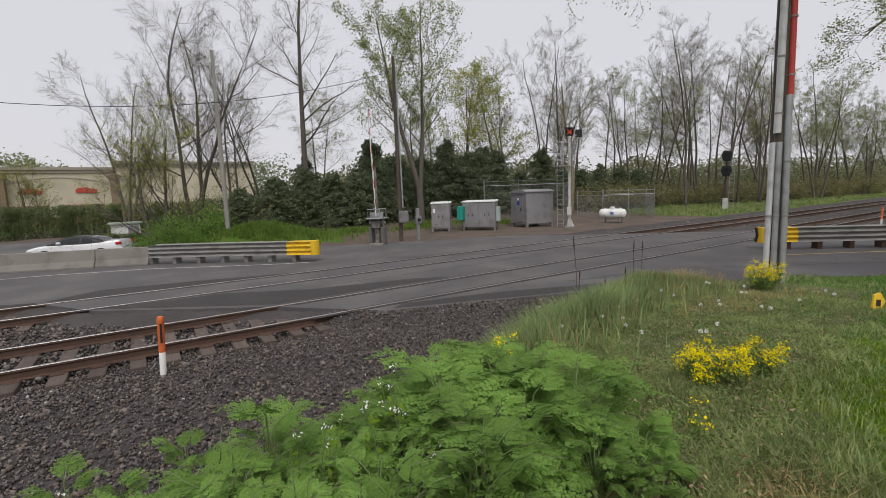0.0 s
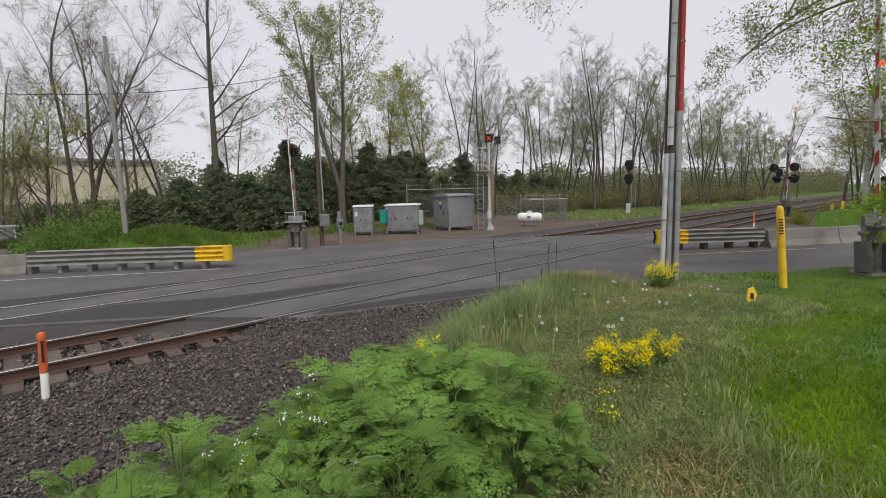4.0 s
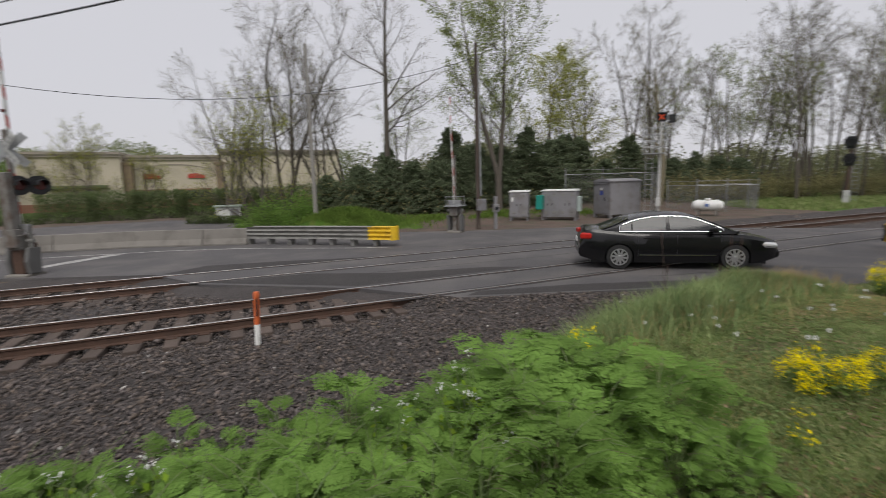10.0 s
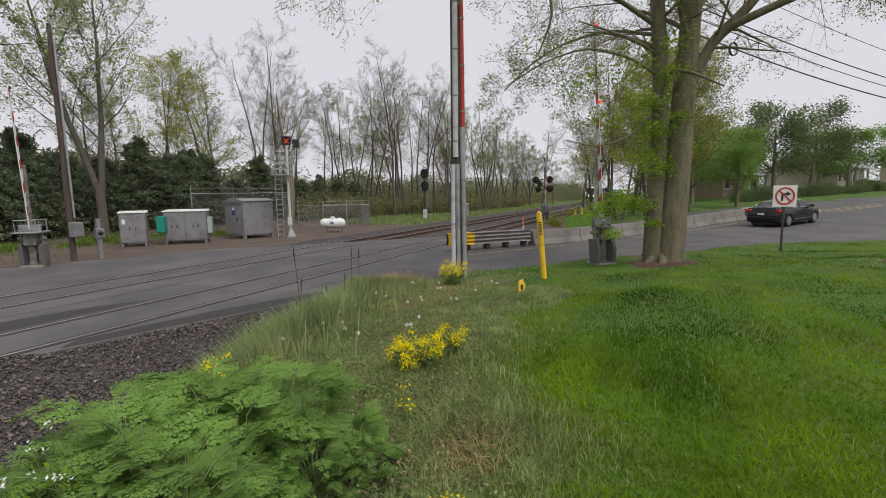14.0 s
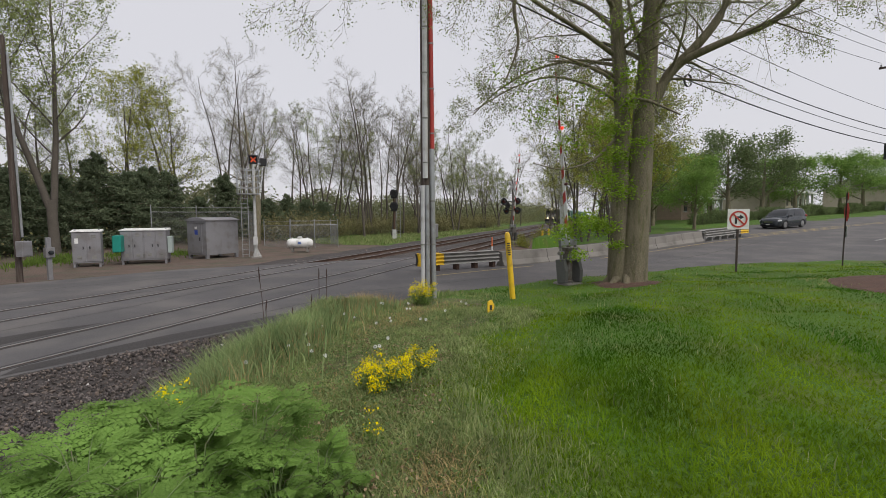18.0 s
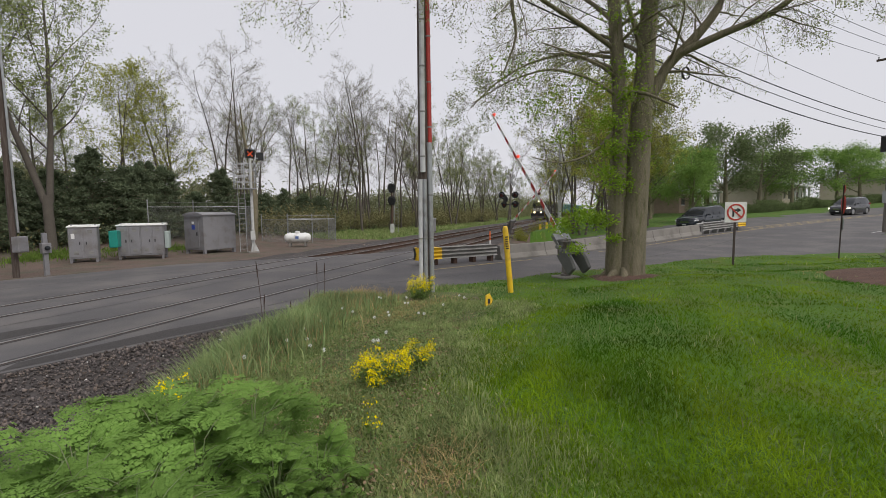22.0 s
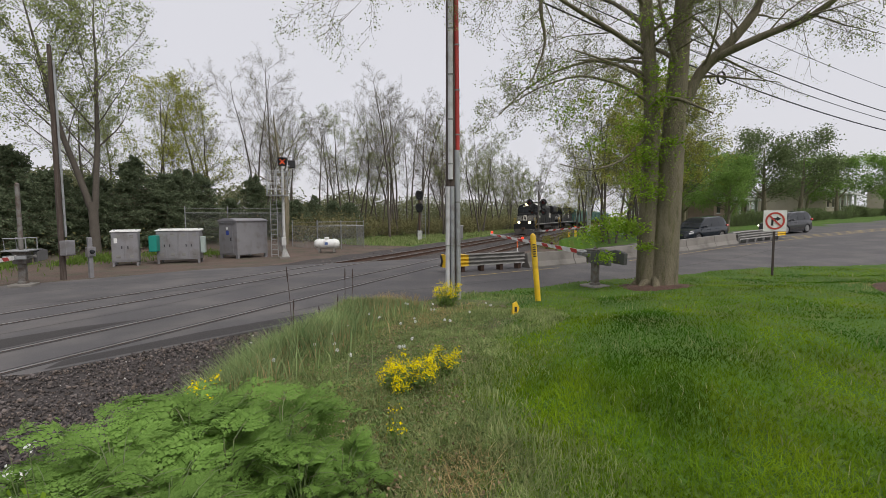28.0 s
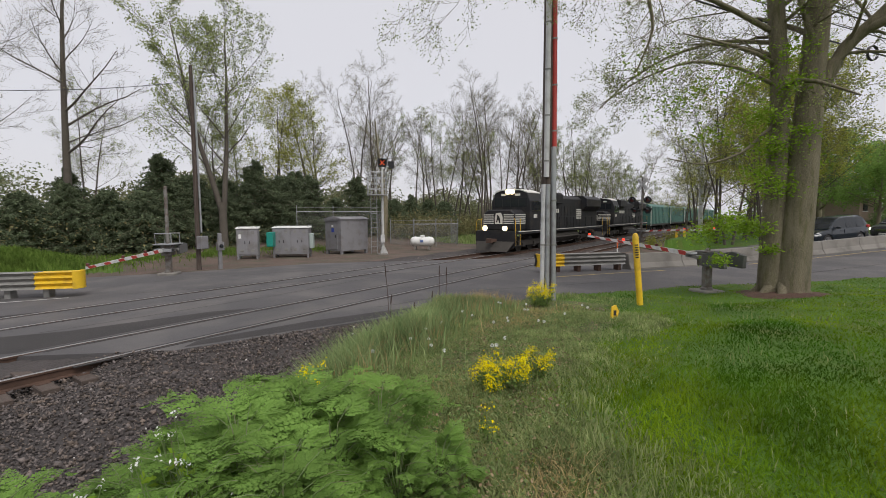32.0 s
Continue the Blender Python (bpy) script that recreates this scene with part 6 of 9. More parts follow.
# ---- ballast ----
def stones(name, n, spot, size, material, label):
    """Broken stones: skewed six-cornered lumps in one mesh."""
    rng = np.random.default_rng(len(name) + n)
    xy, z = spot(rng, n)
    n = len(xy)
    cube = np.array([(1.2, 0, 0), (-1.2, 0, 0), (0, 1.2, 0), (0, -1.2, 0), (0, 0, 1.2), (0, 0, -1.2)])
    s = size * np.exp(rng.normal(0, 0.35, (n, 1, 1))) * rng.uniform(0.5, 1.2, (n, 1, 3))
    v = (cube[None] + rng.normal(0, 0.26, (n, 6, 3))) * s
    q = rng.normal(0, 1, (n, 4))
    q /= np.linalg.norm(q, axis=1, keepdims=True)
    w, x, y, c = q.T
    m = np.stack([1 - 2 * (y * y + c * c), 2 * (x * y - w * c), 2 * (x * c + w * y), 2 * (x * y + w * c), 1 - 2 * (x * x + c * c), 2 * (y * c - w * x),
                  2 * (x * c - w * y), 2 * (y * c + w * x), 1 - 2 * (x * x + y * y)], 1).reshape(n, 3, 3)
    v = np.einsum("nij,nkj->nki", m, v) + np.column_stack([xy, z])[:, None]
    f = np.array([(0, 2, 4), (2, 1, 4), (1, 3, 4), (3, 0, 4), (2, 0, 5), (1, 2, 5), (3, 1, 5), (0, 3, 5)])
    faces = (f[None] + 6 * np.arange(n)[:, None, None]).reshape(-1, 3)
    tagged(new(name, raw(name, v, faces, material)), label, "ballast", kind="stuff")


def near_bed(rng, n):
    x = np.where(rng.uniform(0, 1, n) < 0.8, rng.uniform(-11, 9.2, n), rng.uniform(-22, -8, n))
    y = rng.uniform(4.0, 9.4, n)
    keep = (y > foot(x) - 0.9 + 0.5 * rng.uniform(-1, 1, n)) & ~inside(ROAD, x, y)
    x, y = x[keep], y[keep]
    return np.column_stack([x, y]), height(x, y) + rng.uniform(0.0, 0.035, len(x))


def mid_bed(rng, n):
    x, y = rng.uniform(-22, 4.5, n), rng.uniform(9.0, 17.0, n)
    keep = ~inside(ROAD, x, y)
    x, y = x[keep], y[keep]
    inner = (np.abs(y - TRACKS[0]) < 1.3) | (np.abs(y - TRACKS[1]) < 1.3)
    return np.column_stack([x, y]), np.where(inner, -0.205, -0.195) + rng.uniform(-0.03, 0.03, len(x))


def far_bed(rng, n):
    x, y = rng.uniform(19, 60, n), rng.uniform(7.6, 17.0, n)
    keep = ~inside(ROAD, x, y)
    x, y = x[keep], y[keep]
    inner = (np.abs(y - TRACKS[0]) < 1.3) | (np.abs(y - TRACKS[1]) < 1.3)
    return np.column_stack([x, y]), np.where(inner, -0.24, -0.20) + rng.uniform(-0.03, 0.03, len(x))


stones("ballast_stones", 96000, near_bed, 0.0158, STONE, "dark grey crushed stone ballast beside the track")
stones("ballast_stones", 42000, mid_bed, 0.024, STONE, "dark grey crushed stone ballast between the tracks")
stones("pale_stones", 500, near_bed, 0.016, paint("pale_chips", (0.42, 0.40, 0.38), 0.9, vary=0.2, per_island=0.4), "scattered pale stone chips on the ballast")
stones("ballast_stones", 9000, far_bed, 0.045, STONE, "grey ballast under the far rails")


# ---- grass ----
GRASS = leafy("lawn_grass", (0.040, 0.118, 0.007), (0.200, 0.298, 0.013), per_island=0.35, through=0.4, patch=0.9, swathes=0.86)
MOUND = leafy("mound_grass", (0.10, 0.17, 0.03), (0.16, 0.23, 0.05), per_island=0.3, through=0.3)
WEEDY = leafy("rough_grass", (0.165, 0.245, 0.07), (0.34, 0.36, 0.17), per_island=0.35, through=0.3, patch=2.6)
DRY = leafy("dry_grass", (0.36, 0.27, 0.12), (0.48, 0.37, 0.19), per_island=0.3, through=0.2)


def blades(name, xy, tall, wide, material, label, seed=1, lean=0.45):
    """Grass blades of two bent quads; one mesh."""
    rng = np.random.default_rng(seed)
    n = len(xy)
    z = height(xy[:, 0], xy[:, 1])
    base = np.column_stack([xy, z - 0.01])
    w = rng.uniform(0, 6.283, n)
    side = np.column_stack([np.cos(w), np.sin(w), np.zeros(n)]) * (wide * rng.uniform(0.6, 1.3, n))[:, None]
    w2 = rng.uniform(0, 6.283, n)
    bend = np.column_stack([np.cos(w2), np.sin(w2), np.zeros(n)]) * (tall * lean * rng.uniform(0.2, 1.3, n))[:, None]
    h = tall * rng.uniform(0.55, 1.2, n)
    up = np.column_stack([np.zeros(n), np.zeros(n), h])
    v = np.stack([base - side, base + side, base + 0.6 * up + 0.3 * bend + side * 0.7, base + 0.6 * up + 0.3 * bend - side * 0.7, base + up + bend], 1)
    k = 5 * np.arange(n)[:, None]
    tri = np.concatenate([k + [[0, 1, 2]], k + [[0, 2, 3]], k + [[3, 2, 4]]])
    tagged(new(name, raw(name, v, tri, material)), label, "grass", kind="stuff")


def scatter_lawn():
    rng = np.random.default_rng(21)
    n = 340000
    r = 1.3 + 24 * rng.uniform(0, 1, n) ** 1.9
    a = np.radians(rng.uniform(-38, 75, n))
    x, y = r * np.cos(a), r * np.sin(a)
    keep = (away(NEAR_EDGE, x, y) > 0.1) & ~inside(ROAD, x, y) & (y < foot(x) - 0.8) & (x < 24.3)
    x, y, r = x[keep], y[keep], r[keep]
    edge = np.interp(x, [1.5, 2.7, 3.4, 4.0, 5.0, 7.0, 9.0, 12.0], [0.1, 0.55, 0.95, 1.3, 1.65, 2.05, 2.0, 3.2])
    rough = smooth(-0.9, 0.7, y - edge + 0.25 * np.sin(x * 2.7) + 0.2 * np.sin(y * 4.1 + x)) * (x < 13)
    pick = rng.uniform(0, 1, len(x)) < 0.03 + 0.94 * rough
    bare = (np.sin(x * 3.1 + 1.7 * np.sin(y * 2.3)) * np.cos(y * 3.7 + x) > 0.45) & (rough > 0.5) & (x < 7)
    keep = ~(bare & (rng.uniform(0, 1, len(x)) < 0.3))
    x, y, r, rough, pick = x[keep], y[keep], r[keep], rough[keep], pick[keep]
    tan = (1.15 * np.exp(-(((x - 8.8) / 2.0) ** 2 + ((y - 4.0) / 0.75) ** 2)) + 0.3 * np.exp(-(((x - 4.0) / 1.3) ** 2 + ((y - 2.7) / 0.9) ** 2)) + 0.2 * np.exp(-(((x - 2.9) / 0.8) ** 2 + ((y - 1.4) / 0.8) ** 2)) + 0.6 * np.exp(-(((x - 14.0) / 1.2) ** 2 + ((y + 5.2) / 0.5) ** 2)) > rng.uniform(0.1, 1.1, len(x)))
    wide = 0.0026 + 0.0006 * r
    xy = np.column_stack([x, y])
    m = ~pick & ~tan
    blades("lawn_grass", xy[m], np.interp(r[m], [2, 5, 12], [0.085, 0.056, 0.034]) * (1 + 0.3 * np.sin(x[m] * 1.7) * np.cos(y[m] * 1.1)), wide[m], GRASS, "mown bright green lawn grass", 3, 1.1)
    m = pick & ~tan
    blades("rough_grass", xy[m], 0.075 + 0.05 * np.sin(x[m] * 2.1 + 1.3 * np.sin(y[m] * 2.9)), wide[m] * 0.95, WEEDY, "uncut weedy grass on the bank", 5, 0.6)
    m = tan
    blades("dry_grass", xy[m], np.where(x[m] > 12, 0.035, 0.09), wide[m] * 0.85, DRY, "patches of tan dry grass", 7, 0.7)
    # a soft mat of grass between the weeds
    n = 90000
    x = 1.8 + 8.5 * rng.uniform(0, 1, n) ** 1.4
    y = np.interp(x, [1.5, 2.7, 3.4, 4.0, 5.0, 7.0, 9.0, 12.0], [0.1, 0.55, 0.95, 1.3, 1.65, 2.05, 2.0, 3.2]) - 0.9 + 3.8 * rng.uniform(0, 1, n) ** 0.75
    clump = np.sin(x * 2.3 + 1.9 * np.sin(y * 1.7)) + np.cos(y * 2.9 - x * 1.1)
    keep = (y < foot(x) - 0.8) & ~inside(ROAD, x, y) & (clump > rng.uniform(-1.9, 1.4, n)) & (np.exp(-(((x - 8.8) / 2.0) ** 2 + ((y - 4.0) / 0.75) ** 2)) < rng.uniform(0.2, 0.8, n)) & (np.hypot(x - 2.62, y - 0.86) > 0.3)
    x, y, clump = x[keep], y[keep], clump[keep]
    blades("rough_grass", np.column_stack([x, y]), 0.07 + 0.028 * clump, 0.0022 + 0.0006 * np.hypot(x, y), WEEDY, "uncut weedy grass on the bank", 29, 1.0)
    # the lawn behind and beside the walker
    n = 52000
    x, y = rng.uniform(-11, 14, n), rng.uniform(-11, 2.0, n)
    turn = np.degrees(np.arctan2(y, x))
    keep = (y < foot(x) - 0.8) & ((np.hypot(x, y) < 1.5) | (turn < -38) | (turn > 75)) & ~inside(ROAD, x, y) & (y < 1.4 - 0.1 * x)
    xy = np.column_stack([x, y])[keep]
    blades("lawn_grass", xy, np.full(len(xy), 0.05), np.full(len(xy), 0.007), GRASS, "mown bright green lawn grass", 4, 0.9)
    # the tall tuft beside the ballast
    n = 15000
    x = rng.uniform(3.4, 10.6, n)
    y = foot(np.minimum(x, 9)) - 0.35 - np.abs(rng.normal(0, 0.62, n)) - 0.25 * np.maximum(x - 8.5, 0)
    keep = (rng.uniform(0, 1, n) < 0.35 + 0.65 * (np.sin(x * 2.3) * np.cos(y * 2.9) > -0.2)) & ~inside(ROAD, x, y)
    x, y = x[keep], y[keep]
    blades("tall_grass", np.column_stack([x, y]), np.interp(x, [3.4, 5, 9, 10.6], [0.45, 0.6, 0.45, 0.2]), np.full(len(x), 0.008), leafy("blue_green_grass", (0.18, 0.27, 0.11), (0.31, 0.36, 0.16), through=0.35), "tall blue-green grass at the ballast's edge", 9, 0.6)
    m = rng.uniform(0, 1, len(x)) < 0.34
    blades("dry_grass", np.column_stack([x[m], y[m]]), np.full(m.sum(), 0.38), np.full(m.sum(), 0.006), DRY, "dry straw among the tall grass", 11, 0.4)
    # the grassy mound and verges across the road
    n = 9000
    x, y = rng.normal(5.4, 1.8, n), rng.normal(26.8, 1.4, n)
    keep = ~inside(ROAD, x, y)
    blades("mound_grass", np.column_stack([x, y])[keep], np.full(keep.sum(), 0.32), np.full(keep.sum(), 0.02), MOUND, "long green grass on the mound", 13, 0.5)
    n = 9000
    x, y = rng.uniform(8, 23, n), rng.normal(0, 0.9, n)
    y += 30.2 - 0.18 * x
    keep = np.sin(x * 1.3 + 1.5 * np.sin(y * 1.7)) > rng.uniform(-0.9, 0.7, n)
    blades("hedge_foot_grass", np.column_stack([x, y])[keep], np.full(keep.sum(), 0.26), np.full(keep.sum(), 0.02), MOUND, "patchy green grass at the hedge's foot", 27, 0.6)
    n = 16000
    x, y = rng.uniform(34, 90, n), rng.uniform(17.8, 27, n)
    blades("verge_grass", np.column_stack([x, y]), np.full(n, 0.25), np.full(n, 0.05), WEEDY, "dull green grass verge beyond the tracks", 15, 0.6)
    n = 6000
    x, y = rng.uniform(-32, -17.5, n), rng.uniform(17.4, 26, n)
    keep = ~inside(ROAD, x, y)
    blades("verge_grass", np.column_stack([x, y])[keep], np.full(keep.sum(), 0.22), np.full(keep.sum(), 0.025), WEEDY, "rough grass under the roadside shrubs", 17, 0.6)


scatter_lawn()
rng = np.random.default_rng(91)
xy = np.concatenate([rng.normal((-1.05, 4.3), (0.32, 0.2), (260, 2)), rng.normal((-1.75, 4.5), (0.2, 0.15), (90, 2)), rng.normal((-3.6, 4.7), (1.2, 0.2), (120, 2))])
blades("dead_stems", xy, np.full(len(xy), 0.24), np.full(len(xy), 0.004), leafy("dead_stem", (0.13, 0.075, 0.055), (0.22, 0.14, 0.10), through=0.1), "dead brown stems where weeds meet ballast", 19, 0.8)

# broad low weeds
rng = np.random.default_rng(33)
x, y = rng.uniform(1.6, 9.5, 60000), rng.uniform(-0.8, 4.6, 60000)
keep = (y < foot(x) - 1.0) & (rng.uniform(0, 1, 60000) < smooth(-0.5, 0.9, y - np.interp(x, [1.5, 2.7, 4.0, 7.0, 9.5], [0.1, 0.55, 1.3, 2.05, 2.2])) * 0.97 + 0.004)
x, y = x[keep], y[keep]
at = np.column_stack([x, y, height(x, y) + rng.uniform(0.02, 0.10, len(x))])
tagged(new("low_weeds", leaf_mesh("low_weeds", leafy("weed_leaves", (0.13, 0.22, 0.075), (0.25, 0.28, 0.12), patch=3.0), at, 0.027, rng, 0.5)), "broad-leaved weeds low in the grass", "weeds", kind="stuff")

# dead leaves and brown stalks between the weeds
x, y = rng.uniform(1.8, 8.0, 12000), rng.uniform(0.2, 4.4, 12000)
keep = (y < foot(x) - 1.1) & (y > np.interp(x, [1.5, 2.7, 4.0, 7.0, 9.5], [0.2, 0.65, 1.4, 2.1, 2.2])) & (np.sin(x * 3.1 + 1.7 * np.sin(y * 2.3)) * np.cos(y * 3.7 + x) > rng.uniform(-0.7, 0.9, 12000))
x, y = x[keep], y[keep]
at = np.column_stack([x, y, height(x, y) + rng.uniform(0.03, 0.11, len(x))])
tagged(new("leaf_litter", leaf_mesh("leaf_litter", leafy("dead_leaves", (0.20, 0.14, 0.085), (0.36, 0.27, 0.17), through=0.1, patch=4.0), at, 0.028, rng, 0.6)), "brown dead leaves and stalks among weeds", "leaf litter", kind="stuff")
xy = np.concatenate([rng.normal((2.62, 0.86), (0.2, 0.12), (420, 2)), rng.normal((3.5, 1.9), (0.35, 0.25), (40, 2))])
blades("straw", xy, np.full(len(xy), 0.11), np.full(len(xy), 0.003), DRY, "flattened tan straw on bare soil", 23, 1.6)

# ---- fern-leaved weeds of the bank ----
FERN = leafy("fern_leaf", (0.126, 0.226, 0.044), (0.176, 0.290, 0.068), per_island=0.32, through=0.22, patch=2.2)
STALK = paint("green_stalk", (0.14, 0.20, 0.07), 0.6, vary=0.2, scale=8, fine=60, dirt=(0.13, 0.08, 0.06))


def frond_arrays(rng, length):
    """One thrice-divided leaf along +x, its tip drooping: side leaves in pairs, each with cut leaflets of five lobes."""
    quads = []

    def lobe(p, d, n, l, w):
        s = np.cross(n, d)
        q = p + d * l * 0.5
        quads.append([p, q + s * w, p + d * l, q - s * w])

    def leaflet(p, d, n, l):
        s = np.cross(n, d)
        lobe(p + d * l * 0.38, d, n, l * 0.66, l * 0.145)
        for side in (-1, 1):
            for at_, reach in ((0.10, 0.50), (0.42, 0.40)):
                e = d * 0.66 + s * side * 0.75
                lobe(p + d * l * at_, e / np.linalg.norm(e), n, l * reach * 1.08, l * 0.11)

    def arc(u):
        return np.array([u * length, 0, 0.13 * length * math.sin(u * 2.3) - 0.34 * length * u ** 3])

    pairs = 6
    for k in range(pairs):
        u = 0.24 + 0.70 * k / (pairs - 1)
        p = arc(u)
        ahead = arc(min(1, u + 0.02)) - arc(u - 0.02)
        ahead /= np.linalg.norm(ahead)
        reach = length * 0.56 * (1 - u) ** 0.85 + 0.03 * length
        for side in (-1, 1):
            d = np.array([0.50 + 0.25 * u, side * 0.85, rng.normal(-0.07, 0.12)])
            d /= np.linalg.norm(d)
            n = np.cross(ahead, d) * side + rng.normal(0, 0.15, 3)
            n -= d * (n @ d)
            n /= np.linalg.norm(n) + 1e-9
            inner = max(2, int(round(6.5 * (1 - u) + 1.5)))
            for j in range(inner):
                v = (j + 0.5) / inner
                at_ = p + d * reach * v + np.array([0, 0, -0.16 * reach * v * v])
                l = reach * 0.34 * (1.15 - 0.72 * v) + 0.010
                for t in (-1, 1):
                    e = d * 0.66 + np.cross(n, d) * t * 0.75 + n * rng.normal(-0.10, 0.14)
                    leaflet(at_, e / np.linalg.norm(e), n, l)
            leaflet(p + d * reach * 0.88, d, n, reach * 0.26)
    leaflet(arc(0.97), np.array([0.9, 0, -0.43]), np.array([0.43, 0, 0.9]), length * 0.15)
    return np.array(quads)


def fern_plant(seed, tall, fronds, upright, label, slope=(-8, 28), size=1.0):
    rng = np.random.default_rng(seed)
    quads, t = [], Tree(seed)
    for k in range(fronds):
        f = frond_arrays(rng, rng.uniform(0.30, 0.52) * (0.75 + 0.4 * tall) * (0.7 if upright else size))
        up = (k + 0.5) / fronds
        yaw = k * 2.4 + rng.uniform(-0.4, 0.4)
        tilt = np.radians(rng.uniform(*slope) + (8 if not upright else 30) * up)
        cy, sy, ct, st = math.cos(yaw), math.sin(yaw), math.cos(tilt), math.sin(tilt)
        m = np.array([[cy, -sy, 0], [sy, cy, 0], [0, 0, 1]]) @ np.array([[ct, 0, -st], [0, 1, 0], [st, 0, ct]])
        reach = (0.08 + 0.24 * (1 - up)) * (1.0 if not upright else 0.35)
        root = np.array([cy * reach, sy * reach, tall * (0.22 + 0.70 * up ** (1.3 if not upright else 0.6))])
        quads.append(f @ m.T + root)
        tip = np.array([[u * 0.4, 0, 0.13 * 0.4 * math.sin(u * 2.3) - 0.34 * 0.4 * u ** 3] for u in (0.3, 0.6, 0.9)]) @ m.T + root
        t.line([(0, 0, -0.05), (root * [0.35, 0.35, 0.6]), root, *tip], [0.008, 0.006, 0.0045, 0.0035, 0.002, 0.001], 4)
    t.line([(0, 0, -0.1), (0.01, 0, tall * 0.5), (0, 0.01, tall * 0.97)], [0.014, 0.011, 0.005], 6)
    q = np.concatenate(quads)
    ob = thing("fern_leaved_weed", label, "weed", group="weeds of the bank")
    c = new("foliage", raw("foliage", q, np.arange(4 * len(q)).reshape(-1, 4), FERN))
    s = new("stalk", t.wood("stalk", STALK))
    c.parent = s.parent = ob
    return ob


ferns = [fern_plant(401, 0.70, 40, False, "lush fern-leaved weed on the ballast bank", (-5, 45), 0.58), fern_plant(403, 0.80, 27, False, "lush fern-leaved weed on the ballast bank", (-10, 22), 1.05),
         fern_plant(407, 0.60, 36, False, "lush fern-leaved weed on the ballast bank", (-5, 50), 0.62), fern_plant(409, 0.95, 10, True, "upright fern-leaved weed with a bare stalk")]


def plant_ferns():
    rng = random.Random(12)
    spots = []
    for k in range(55):
        x = -6.6 + 0.15 * k + rng.uniform(-0.1, 0.1)
        for row, y0 in enumerate((2.75, 2.25, 1.75)):
            y = y0 + rng.uniform(-0.2, 0.2) - 0.02 * x
            if math.hypot(x, y) < 1.6 or (row == 0 and (rng.random() < 0.35 or x > -2.4)) or (row == 2 and x < -3.5):
                continue
            spots.append((x, y, rng.choice((0, 0, 2, 2)), rng.uniform(0.60, 0.82) * (0.8 if row == 0 and x > -1.5 else 1.0)))
    for k in range(12):
        spots.append((-11.5 + 0.42 * k, 3.3 + rng.uniform(-0.4, 0.3), rng.choice((0, 2)), rng.uniform(0.5, 0.7)))
    spots += [(1.45, 2.35, 1, 0.74), (1.85, 2.3, 1, 0.78), (2.2, 2.4, 1, 0.72), (1.7, 1.85, 1, 0.74), (2.1, 1.85, 1, 0.78), (1.4, 1.85, 1, 0.68), (2.1, 2.75, 1, 0.7), (1.65, 2.85, 1, 0.74),
              (1.85, 1.5, 0, 0.62), (2.15, 1.45, 2, 0.66), (1.0, 2.6, 0, 0.62), (0.7, 2.75, 1, 0.55), (1.3, 2.9, 0, 0.68),
              (0.42, 2.42, 3, 0.76), (2.1, 3.05, 3, 0.66), (-1.3, 3.3, 3, 0.55), (-2.6, 3.2, 3, 0.5), (-0.55, 3.2, 3, 0.62), (-0.3, 3.3, 3, 0.5), (0.05, 2.9, 3, 0.6)]
    for x, y, k, s in spots:
        plant(ferns[k], x, y, rng.uniform(0, 360), s)
    for o in ferns:
        for c in (*o.children, o):
            bpy.data.objects.remove(c)


plant_ferns()

# ---- flowers ----
PETAL = leafy("yellow_petals", (0.86, 0.70, 0.0), (0.92, 0.78, 0.01), per_island=0.08, through=0.2)
PETAL_W = leafy("white_petals", (0.72, 0.73, 0.70), (0.8, 0.8, 0.78), per_island=0.1, through=0.2)


def flower_clump(x, y, wide, tall, stems, seed, petal, label, leaf=FERN, per=40, name="wild_mustard", spread=0.026):
    rng = np.random.default_rng(seed)
    t = Tree(seed)
    heads, greens_ = [], []
    for k in range(stems):
        w, r = rng.uniform(0, 6.283), wide * 0.5 * math.sqrt(rng.uniform(0, 1))
        tip = np.array([r * math.cos(w), r * math.sin(w), tall * rng.uniform(0.45, 1.12)])
        root = tip * [0.45, 0.45, 0]
        t.line([root, (root + tip) / 2 + [0, 0, 0.03], tip], [0.004, 0.003, 0.002], 3)
        heads.append(tip + rng.normal(0, spread, (per, 3)))
        greens_.append(root + (tip - root) * rng.uniform(0.05, 0.85, (18, 1)) + rng.normal(0, 0.035, (18, 3)))
    ob = thing(name, label, "wildflower", pose(x, y, float(height(x, y))), "wildflowers")
    a = new("blossom", leaf_mesh("blossom", petal, np.concatenate(heads), 0.019 if petal is PETAL else 0.015, rng))
    b = new("foliage", leaf_mesh("foliage", leaf, np.concatenate(greens_), 0.042, rng))
    c = new("stem_tuft", t.wood("stem_tuft", STALK))
    for o in (a, b, c):
        o.parent = ob
    return ob


